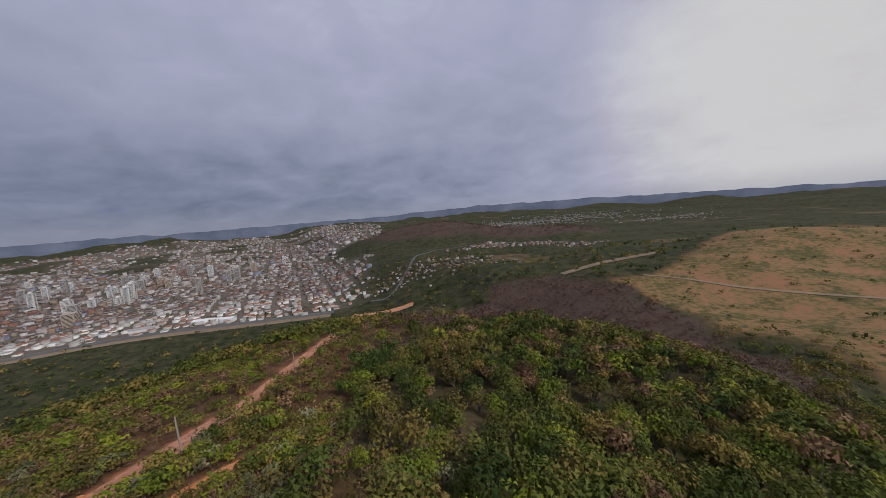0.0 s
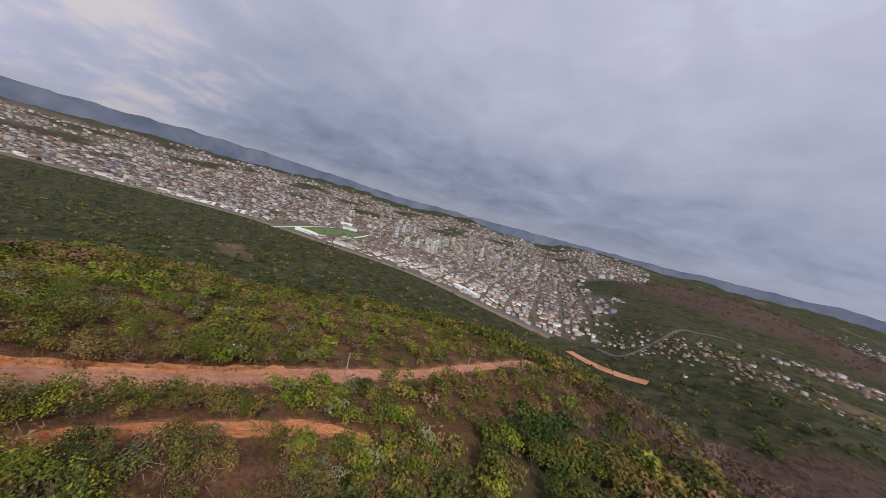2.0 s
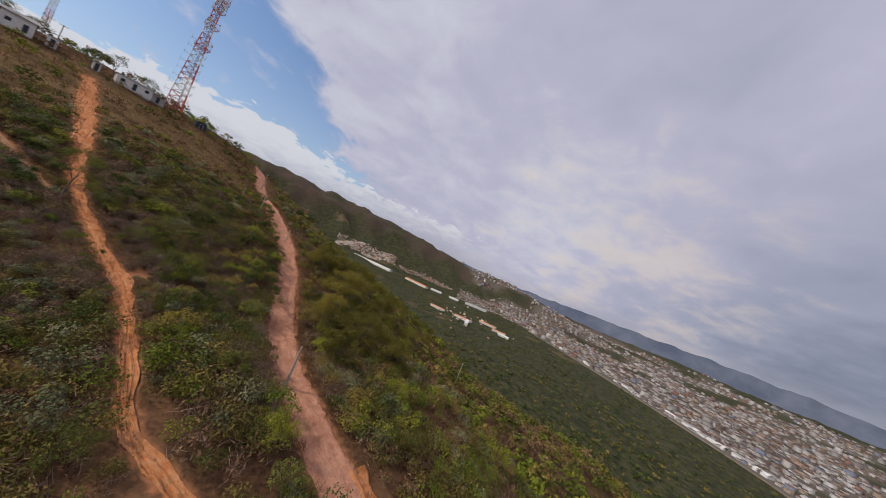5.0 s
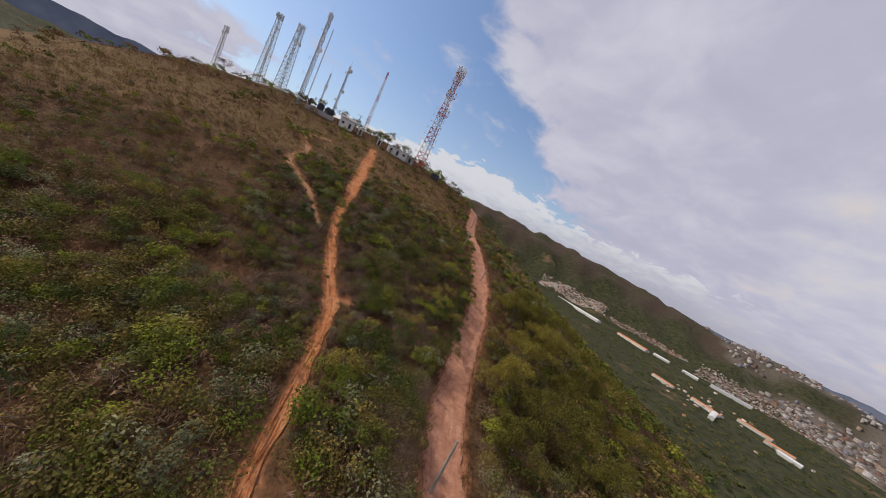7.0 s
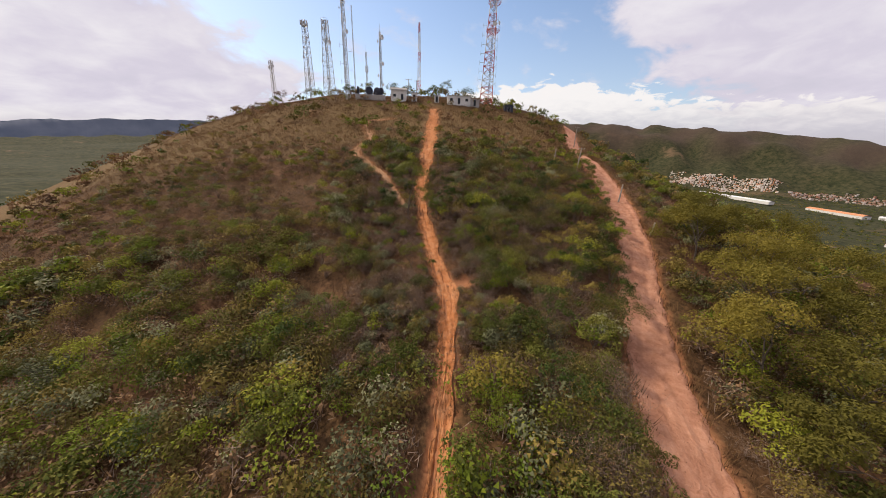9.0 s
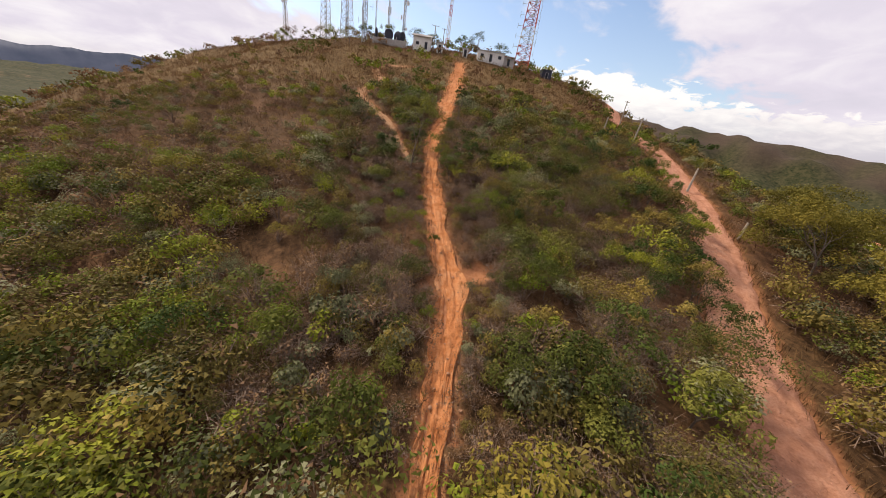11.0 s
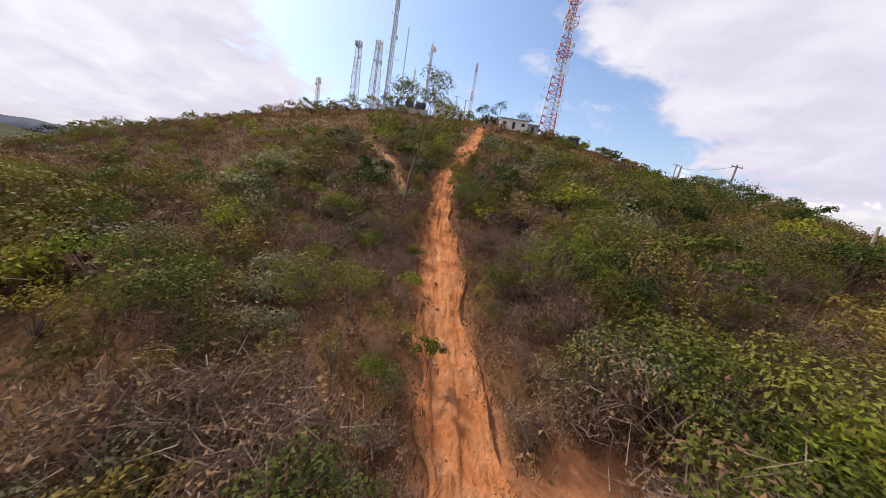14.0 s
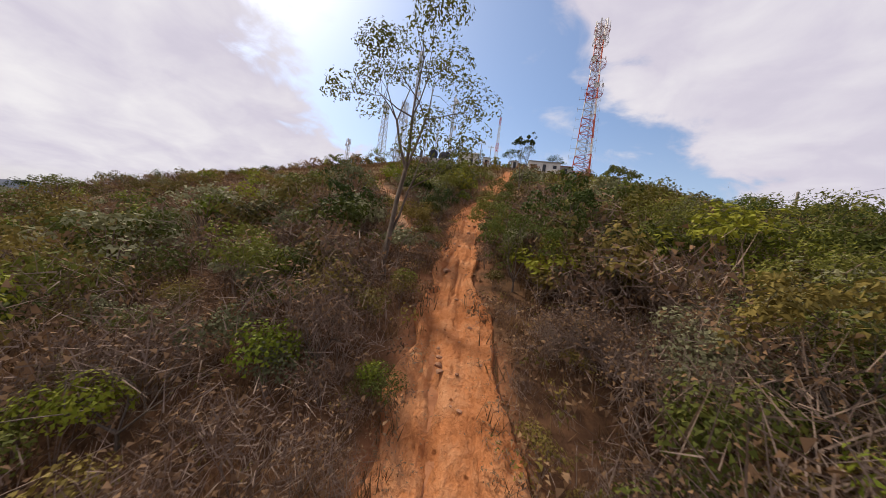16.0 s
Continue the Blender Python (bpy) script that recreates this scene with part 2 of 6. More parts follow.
BARK = plain_mat("bark", (0.06, 0.045, 0.035), (0.19, 0.15, 0.12), 14, 0.9, 0, 0.6, 0.02)
CONCRETE = plain_mat("concrete", (0.3, 0.28, 0.26), (0.5, 0.47, 0.43), 8, 0.85)
WHITE_WALL = plain_mat("white_wall", (0.55, 0.53, 0.5), (0.8, 0.79, 0.76), 2.5, 0.8)
ROOF_TILE = plain_mat("roof_tile", (0.2, 0.09, 0.05), (0.36, 0.17, 0.1), 3, 0.85)
ROOF_GREY = plain_mat("roof_fibre_cement", (0.22, 0.21, 0.2), (0.42, 0.4, 0.38), 2, 0.85)
DARK_OPENING = plain_mat("dark_glass", (0.015, 0.017, 0.02), (0.03, 0.033, 0.04), 3, 0.15, 0, 0.0, 0.01, 0.5)
STEEL = plain_mat("galvanised_steel", (0.32, 0.33, 0.34), (0.5, 0.51, 0.52), 5, 0.5, 0.6, 0.05)
DARK_STEEL = plain_mat("dark_cable_tray", (0.03, 0.035, 0.05), (0.07, 0.075, 0.1), 5, 0.6, 0.2, 0.05)
RED_STEEL = plain_mat("red_painted_steel", (0.42, 0.06, 0.03), (0.6, 0.12, 0.06), 5, 0.5, 0.1, 0.05)
WHITE_STEEL = plain_mat("white_painted_steel", (0.55, 0.54, 0.53), (0.75, 0.74, 0.73), 5, 0.5, 0.1, 0.05)
DISH = plain_mat("white_dish", (0.6, 0.6, 0.6), (0.78, 0.78, 0.77), 3, 0.4)
WIRE = plain_mat("black_wire", (0.03, 0.03, 0.03), (0.06, 0.06, 0.06), 5, 0.6)
POLE_WOOD = plain_mat("weathered_pole", (0.2, 0.17, 0.14), (0.42, 0.37, 0.32), 9, 0.9, 0, 0.3)
STONE = plain_mat("laterite_stone", (0.2, 0.09, 0.05), (0.45, 0.26, 0.16), 9, 0.95, 0, 0.6)

# ---- ground ----
def wobble(x, y, size, seed):
    """Smooth, cheap noise from a few turned waves."""
    r = np.random.RandomState(seed)
    out = 0 * x
    for k in range(5):
        a, f, p = r.uniform(0, 6.28), r.uniform(0.7, 1.9) / size, r.uniform(0, 6.28, 2)
        u, v = x * np.cos(a) + y * np.sin(a), -x * np.sin(a) + y * np.cos(a)
        out = out + np.sin(6.28 * f * u + p[0] + 1.3 * np.sin(6.28 * f * 0.6 * v + p[1]))
    return out / 5


def glide(v, keys):
    ks = np.array(keys, float)
    return np.interp(v, ks[:, 0], ks[:, 1])


def soft_glide(v, keys, w=7.0):
    return sum(glide(v + d * w, keys) for d in (-1, -0.5, 0, 0.5, 1)) / 5


def ease(a):
    a = np.clip(a, 0, 1)
    return a * a * (3 - 2 * a)


PLAIN = -182.0
CREST = [(-900, -230), (-560, -190), (-470, -160), (-360, -112), (-260, -68), (-170, -37), (-120, -29), (-97, -25), (-81, -20.5), (-65, -16.5), (-52, -12), (-42, -7.5), (-30, -3.6), (-17, -1.9), (-8, -1.5), (-3.4, -1.1), (-0.8, -0.4), (3.6, 1.1), (7.7, 2.2), (10, 3.2), (18.8, 5.9), (36, 11.7), (45, 14.5), (63, 19.2), (81, 25.4), (99, 32), (118, 36), (165, 40), (230, 36), (440, -52), (800, -170)]
MID = [(-170, 4), (-100, 0), (-50, 0), (0, 0), (60, 0), (105, 4), (180, -10)]
RIGHT_NEAR = [(-150, 0.12), (-80, 0.04), (-52, 0.04), (-35, 0.1), (-13, 0.11), (8, 0.0), (30, 0.018), (52, 0.07), (80, 0.115), (130, 0.14)]
LEFT_NEAR = [(-150, 0.02), (-115, 0.1), (-80, 0.25), (-35, 0.25), (-8, 0.22), (2, 0.2), (14, 0.095), (35, 0.095), (60, 0.055), (100, 0.03), (150, 0.03)]
LEFT_FAR = [(-150, 0.1), (-80, 0.16), (-10, 0.25), (15, 0.23), (30, 0.21), (60, 0.17), (120, 0.18)]
RIDGE = [(0, 0), (8, 110), (13, 170), (19, 205), (26, 222), (32, 262), (39, 312), (47, 362), (57, 380), (65, 390), (80, 300), (92, 120), (100, 0)]
RIGHT_FAR = [(-60, 0.15), (-15, 0.2), (8, 0.32), (60, 0.32), (110, 0.3)]


def hill(x, y):
    """Height of the spur with its summit, of the lower slopes and of the plain."""
    x, y = np.asarray(x, float), np.asarray(y, float)
    d = x - glide(y, MID)
    z = soft_glide(y, CREST)
    r, l = np.clip(d, 0, None), np.clip(-d, 0, None)
    z = z - soft_glide(y, RIGHT_NEAR) * (np.hypot(r, 6) - 6) - soft_glide(y, RIGHT_FAR) * (np.hypot(np.clip(r - 34, 0, None), 8) - 8) - 0.2 * np.clip(r - 115, 0, None)
    z = z - soft_glide(y, LEFT_NEAR) * (np.hypot(l, 6) - 6) - soft_glide(y, LEFT_FAR) * (np.hypot(np.clip(l - 40, 0, None), 8) - 8) - 0.2 * (np.hypot(np.clip(l - 78, 0, None), 10) - 10)
    z = z + wobble(x, y, 45, 3) * 1.1 * ease((np.abs(d) - 8) / 30) + wobble(x, y, 13, 4) * 0.22
    # wooded shoulder on the pasture side
    z = z + 22 * np.exp(-(((x + 130) / 42) ** 2 + ((y + 80) / 50) ** 2))
    # valley floors: the town's plain on one side, pasture on the other
    far = np.hypot(x, y + 60)
    side = ease((x + 0.35 * y + 430) / 300)
    floor = (PLAIN * side + (1 - side) * (-104 + 10 * wobble(x, y, 420, 8)))
    pasture_hill = 10 * np.exp(-(((x + 420) / 240) ** 2 + ((y + 560) / 170) ** 2)) + 46 * np.exp(-(((x + 800) / 270) ** 2 + ((y + 470) / 190) ** 2))
    wooded_hill = 85 * np.exp(-(((x + 230) / 330) ** 2 + ((y + 1500) / 260) ** 2)) + 36 * np.exp(-(((x + 640) / 260) ** 2 + ((y + 1230) / 150) ** 2)) + 60 * np.exp(-(((x - 60) / 330) ** 2 + ((y + 2300) / 300) ** 2))
    k = 14.0
    top = floor + pasture_hill + wooded_hill
    m = np.maximum(z, top)
    z = m + k * np.log(np.exp((z - m) / k) + np.exp((top - m) / k)) * 0.6
    # rising rim far out
    rim = ease((far - 2300) / 2400)
    # the long wooded ridge behind the side valleys
    way, reach = np.degrees(np.arctan2(y + 33, x + 2)), np.hypot(x + 2, y + 33)
    ridge = soft_glide(way, RIDGE, 2.0) * (1 + 0.07 * wobble(x, y, 300, 14) + 0.05 * wobble(x, y, 130, 16)) * np.exp(-(((reach - 2950 + 110 * wobble(x, y, 420, 17)) / 480) ** 2))
    ridge = ridge + 60 * np.exp(-(((x - 900) / 1500) ** 2 + ((y - 3300) / 600) ** 2))
    return z + ridge + rim * (105 + 55 * wobble(x, y, 1500, 11) + 26 * wobble(x, y, 420, 12))


def mesh_object(name, verts, quads, mats, index=None, parent=None, smooth=False, attrs=None):
    """A mesh object from arrays of places and faces."""
    me = bpy.data.meshes.new(name)
    nv, nf, k = len(verts), len(quads), np.shape(quads)[1]
    me.vertices.add(nv)
    me.vertices.foreach_set("co", np.ascontiguousarray(verts, np.float32).ravel())
    me.loops.add(nf * k)
    me.loops.foreach_set("vertex_index", np.ascontiguousarray(quads, np.int32).ravel())
    me.polygons.add(nf)
    me.polygons.foreach_set("loop_start", np.arange(0, nf * k, k, dtype=np.int32))
    me.polygons.foreach_set("loop_total", np.full(nf, k, np.int32))
    for m in mats:
        me.materials.append(m)
    if index is not None:
        me.polygons.foreach_set("material_index", np.ascontiguousarray(index, np.int32))
    if smooth:
        me.polygons.foreach_set("use_smooth", np.ones(nf, bool))
    for key, val in (attrs or {}).items():
        a = me.attributes.new(key, "FLOAT", "POINT")
        a.data.foreach_set("value", np.ascontiguousarray(val, np.float32))
    me.update()
    me.validate()
    ob = new(name, me)
    ob.parent = parent
    return ob


def curve_points(pts, step):
    """A smooth line through plan points (Catmull-Rom), at even steps."""
    p = np.array(pts, float)
    p = np.vstack([2 * p[0] - p[1], p, 2 * p[-1] - p[-2]])
    out = []
    for i in range(1, len(p) - 2):
        n = max(2, int(np.linalg.norm(p[i + 1] - p[i]) / step))
        u = np.arange(n)[:, None] / n
        out.append(0.5 * (2 * p[i] + (p[i + 1] - p[i - 1]) * u + (2 * p[i - 1] - 5 * p[i] + 4 * p[i + 1] - p[i + 2]) * u**2 + (3 * p[i] - p[i - 1] - 3 * p[i + 1] + p[i + 2]) * u**3))
    out.append(p[-2:-1])
    return np.vstack(out)


def near_line(x, y, line):
    """Distance to a plan line, and how far along it."""
    best, where = np.full(x.shape, 1e9), np.zeros(x.shape)
    for i in range(len(line) - 1):
        a, b = line[i, :2], line[i + 1, :2]
        ab = b - a
        u = np.clip(((x - a[0]) * ab[0] + (y - a[1]) * ab[1]) / (ab @ ab + 1e-9), 0, 1)
        d = np.hypot(x - a[0] - u * ab[0], y - a[1] - u * ab[1])
        where = np.where(d < best, i + u, where)
        best = np.minimum(best, d)
    return best, where

TRAIL = [(0, 86), (-0.4, 72), (-1, 61), (-1.4, 52), (-2, 41), (-2.4, 33), (-3, 26), (-3, 20), (-2.6, 14), (-2, 10), (-1.2, 5), (-0.3, 1), (0.1, -2), (0, -5), (-0.2, -9), (-0.8, -14), (-1.6, -20), (-2.3, -25), (-1.2, -30), (0.6, -36), (1.8, -44), (1.6, -52), (0.8, -60), (-1.2, -65), (-3.8, -68.5)]
TRAIL_W = [(-68, 1.5), (-62, 2.6), (-50, 1.8), (-36, 1.3), (-28, 1.0), (-20, 1.0), (-12, 1.1), (-5, 1.5), (-2, 1.9), (1, 1.9), (4, 1.6), (8, 1.75), (13, 1.6), (20, 1.5), (27, 1.9), (33, 1.8), (42, 2.6), (61, 3.1), (86, 2.2)]
ROAD = [(64, 130), (55, 98), (45, 71), (37, 48), (33.5, 31), (31, 20.5), (28.3, 12), (25, 4.5), (22, -1), (19.0, -7), (16.0, -13), (13.4, -19), (11.9, -25), (11, -32), (10.4, -40), (10.6, -48), (12, -56), (13, -64), (13, -76), (12.6, -86), (12, -100), (11.5, -115), (10, -132), (8, -150), (5, -172)]
SIDE_PATH = [(-13, 74), (-19, 72.5), (-20.5, 67), (-17, 55), (-18.3, 43), (-14.5, 36), (-10.5, 29.5), (-8, 23.5), (-6.2, 19), (-5.4, 16.8)]
ARM = [(-1.3, -2.0), (-0.4, -1.3), (1.1, -0.6), (2.2, 0.2), (3.0, 0.4)]
TRAIL_L, ROAD_L, SIDE_L, ARM_L = (curve_points(p, s) for p, s in ((TRAIL, 0.4), (ROAD, 1.0), (SIDE_PATH, 0.6), (ARM, 0.4)))
HIGHWAY_L = curve_points([(-700, -860), (-420, -800), (-200, -760), (0, -712), (150, -698), (320, -694), (470, -690), (610, -652), (830, -556), (1075, -440), (1360, -190), (1650, 110), (1900, 420)], 25.0)


def cleared(x, y):
    """How bare the ground is: 1 on the road, trail and paths."""
    out = 0 * x
    for line, half in ((TRAIL_L[::3], None), (ROAD_L[::2], 2.2), (SIDE_L[::2], 0.55), (ARM_L, 0.7)):
        d, _ = near_line(x, y, line)
        h = glide(y, TRAIL_W) / 2 if half is None else half
        d = d + 0.4 * wobble(x, y, 1.7, 25)
        out = np.maximum(out, ease((h + 0.5 - d) / 0.6))
    return out


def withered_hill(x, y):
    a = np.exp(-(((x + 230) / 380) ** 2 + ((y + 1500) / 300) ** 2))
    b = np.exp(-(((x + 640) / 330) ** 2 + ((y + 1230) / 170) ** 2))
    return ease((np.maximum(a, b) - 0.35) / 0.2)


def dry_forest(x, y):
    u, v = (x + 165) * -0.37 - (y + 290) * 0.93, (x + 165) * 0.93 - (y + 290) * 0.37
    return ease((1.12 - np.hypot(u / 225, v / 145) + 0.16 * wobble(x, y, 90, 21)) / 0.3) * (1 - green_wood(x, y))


def green_wood(x, y):
    a = ease(1.3 - np.hypot((x + 34) / 30, (y + 88) / 36) + 0.25 * wobble(x, y, 40, 22))
    b = ease(1.2 - np.hypot((x + 60) / 70, (y + 60) / 45))
    c = ease((1.12 - np.hypot((x + 118) / 125, (y + 92) / 64) + 0.12 * wobble(x, y, 40, 24)) / 0.3)
    return np.maximum(np.maximum(a, b), c) * ease((-8 - x) / 10)


WOODS_EDGE = [(-1500, -800), (-1069, -690), (-685, -540), (-521, -457), (-421, -407), (-398, -394), (-309, -412), (-264, -457)]


def pasture(x, y):
    a = ease((-300 - x + 0.02 * y + 26 * wobble(x, y, 160, 23)) / 30) * ease((y + 900) / 120) * ease((60 - y) / 80) * ease((1500 + x) / 200)
    # dark woods close the dry fields off from the plain
    woods_strip = ease((glide(x, WOODS_EDGE) - y + 9 * wobble(x, y, 60, 26)) / 18)
    return a * (1 - woods_strip)


def town(x, y):
    d, k = near_line(x, y, HIGHWAY_L)
    i = np.clip(k.astype(int), 0, len(HIGHWAY_L) - 2)
    a, b = HIGHWAY_L[i], HIGHWAY_L[i + 1]
    beyond = (b[..., 0] - a[..., 0]) * (y - a[..., 1]) - (b[..., 1] - a[..., 1]) * (x - a[..., 0]) < 0
    reach = np.hypot(x, y)
    t = beyond * ease((d - 12) / 20) * ease((4200 - reach) / 500)
    t = t * ease((x + 0.12 * y + 330) / 200)
    hill_wood = np.exp(-(((x + 230) / 420) ** 2 + ((y + 1500) / 320) ** 2))
    t = t * ease((0.3 - hill_wood) / 0.15) * ease((x - 20) / 150)
    t = t * ease(0.75 + 1.6 * wobble(x, y, 700, 31) + ease((2600 - reach) / 700))
    return t


def polar_sheet():
    radii = [0.0]
    while radii[-1] < 4750:
        radii.append(radii[-1] + max(0.5, 0.019 * radii[-1]))
    r, n = np.array(radii[1:]), 350
    a = np.arange(n) * 2 * np.pi / n
    x, y = (r[:, None] * np.cos(a)).ravel(), (r[:, None] * np.sin(a)).ravel() - 12
    z = hill(x, y)
    near = np.hypot(x, y) < 260
    bare = 0 * x
    bare[near] = cleared(x[near], y[near])
    i, j = np.meshgrid(np.arange(len(r) - 1), np.arange(n), indexing="ij")
    q = np.stack([i * n + j, (i + 1) * n + j, (i + 1) * n + (j + 1) % n, i * n + (j + 1) % n], -1).reshape(-1, 4)
    c = len(x)
    x, y, z, bare = (np.r_[v, w] for v, w in ((x, 0), (y, -12), (z, float(hill(0, -12))), (bare, 0)))
    hub = np.array([(c, k, (k + 1) % n, (k + 2) % n) for k in range(0, n, 2)])
    q = np.vstack([q, hub])
    # the tracks are cut a little into the slope
    z = z - 0.22 * bare
    far = np.hypot(x, y)
    wood = np.clip(ease((far - 210) / 90) * (1 - pasture(x, y)), 0, 1)
    # past 2450 the ridge is coloured brown, standing in for haze
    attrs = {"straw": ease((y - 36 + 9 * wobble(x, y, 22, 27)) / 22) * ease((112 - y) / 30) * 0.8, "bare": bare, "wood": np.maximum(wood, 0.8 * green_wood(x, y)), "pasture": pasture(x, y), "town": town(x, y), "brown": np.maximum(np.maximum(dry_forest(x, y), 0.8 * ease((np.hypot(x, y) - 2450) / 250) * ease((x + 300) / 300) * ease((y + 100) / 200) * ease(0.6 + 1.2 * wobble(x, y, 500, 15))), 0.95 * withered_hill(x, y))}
    return np.stack([x, y, z], 1), q, attrs


def ground_material():
    m, nt, b = node_mat("hillside_ground", 0.95, 0, 0.1)
    fine, mid, wide = noise_out(nt, 2.2, 8.0, 0.7), noise_out(nt, 0.22, 5.0), noise_out(nt, 0.03, 4.0)
    litter = ramp(nt, math_node(nt, "MULTIPLY_ADD", mid, 0.6, math_node(nt, "MULTIPLY", fine, 0.5)), [(0.34, (0.03, 0.017, 0.01)), (0.5, (0.085, 0.045, 0.024)), (0.66, (0.17, 0.088, 0.046))])
    grassy = ramp(nt, fine, [(0.36, (0.036, 0.022, 0.011)), (0.64, (0.13, 0.073, 0.034))])
    straw = ramp(nt, fine, [(0.3, (0.09, 0.055, 0.024)), (0.7, (0.24, 0.16, 0.07))])
    col = mix(nt, smooth_step(nt, wide, 0.42, 0.62), litter, grassy)
    col = mix(nt, attr(nt, "straw"), col, straw)
    soil = ramp(nt, fine, [(0.25, (0.26, 0.1, 0.045)), (0.75, (0.47, 0.22, 0.11))])
    col = mix(nt, attr(nt, "bare"), col, soil)
    woods = ramp(nt, math_node(nt, "MULTIPLY_ADD", noise_out(nt, 0.06, 6.0, 0.7), 0.7, math_node(nt, "MULTIPLY", wide, 0.4)), [(0.35, (0.014, 0.018, 0.009)), (0.5, (0.033, 0.037, 0.017)), (0.68, (0.066, 0.06, 0.03))])
    acres = ramp(nt, noise_out(nt, 0.03, 5.0), [(0.35, (0.055, 0.05, 0.024)), (0.65, (0.15, 0.1, 0.06))])
    woods = mix(nt, smooth_step(nt, noise_out(nt, 0.0035, 6.0), 0.6, 0.68), woods, acres)
    col = mix(nt, attr(nt, "wood"), col, woods)
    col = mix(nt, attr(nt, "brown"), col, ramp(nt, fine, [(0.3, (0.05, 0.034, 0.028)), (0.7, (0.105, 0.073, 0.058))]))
    field = ramp(nt, math_node(nt, "MULTIPLY_ADD", noise_out(nt, 0.02, 6.0), 0.5, math_node(nt, "MULTIPLY", noise_out(nt, 0.16, 6.0, 0.7), 0.5)), [(0.42, (0.08, 0.072, 0.028)), (0.5, (0.18, 0.125, 0.055)), (0.57, (0.25, 0.13, 0.07))])
    col = mix(nt, attr(nt, "pasture"), col, field)
    streets = ramp(nt, noise_out(nt, 0.05, 6.0), [(0.3, (0.1, 0.095, 0.09)), (0.5, (0.15, 0.12, 0.1)), (0.7, (0.06, 0.075, 0.035))])
    col = mix(nt, attr(nt, "town"), col, streets)
    nt.links.new(col, b.inputs["Base Color"])
    relief(nt, b, fine, 0.7, 0.12)
    return m


def soil_material(name, dark, mid, light, groove=0.5):
    m, nt, b = node_mat(name, 0.95, 0, 0.08)
    a, c, d = noise_out(nt, 1.4, 7.0, 0.65), noise_out(nt, 9.0, 5.0, 0.7), noise_out(nt, 0.25, 3.0)
    col = ramp(nt, math_node(nt, "MULTIPLY_ADD", a, 0.5, math_node(nt, "MULTIPLY_ADD", c, 0.25, math_node(nt, "MULTIPLY", d, 0.3))), [(0.36, dark), (0.5, mid), (0.64, light)])
    vor = add(nt, "ShaderNodeTexVoronoi", Scale=2.6)
    nt.links.new(place(nt), vor.inputs["Vector"])
    pebbles = smooth_step(nt, vor.outputs["Distance"], 0.05, 0.14)
    col = mix(nt, pebbles, tuple(v * 0.55 for v in dark), col)
    # rills that run with the slope, darker along their bottoms
    stretch = nt.nodes.new("ShaderNodeVectorMath")
    stretch.operation = "MULTIPLY"
    stretch.inputs[1].default_value = (1.7, 0.7, 1.0)
    nt.links.new(place(nt), stretch.inputs[0])
    rill = noise_out(nt, 1.6, 6.0, 0.6, stretch.outputs[0])
    col = mix(nt, math_node(nt, "MULTIPLY", smooth_step(nt, rill, 0.42, 0.32), 0.2), col, tuple(v * 0.5 for v in dark))
    # soil colour darkens down the ruts
    rut_dark = smooth_step(nt, attr(nt, "rut"), 0.15, 0.9)
    col = mix(nt, math_node(nt, "MULTIPLY", rut_dark, groove), col, tuple(v * 0.6 for v in dark))
    nt.links.new(col, b.inputs["Base Color"])
    relief(nt, b, math_node(nt, "ADD", math_node(nt, "MULTIPLY_ADD", c, 0.6, a), math_node(nt, "MULTIPLY", rill, 0.9)), 1.0, 0.16)
    return m


GROUND = ground_material()
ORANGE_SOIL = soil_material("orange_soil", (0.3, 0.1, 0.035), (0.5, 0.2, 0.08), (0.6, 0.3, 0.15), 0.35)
ROAD_SOIL = soil_material("pink_road_soil", (0.28, 0.12, 0.07), (0.44, 0.21, 0.13), (0.55, 0.29, 0.19), 0.35)
PALE_SOIL = soil_material("pale_soil", (0.22, 0.11, 0.055), (0.36, 0.2, 0.11), (0.46, 0.28, 0.17), 0.3)
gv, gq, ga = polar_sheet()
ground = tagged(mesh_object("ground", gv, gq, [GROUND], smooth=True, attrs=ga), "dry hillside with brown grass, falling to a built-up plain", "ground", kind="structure")


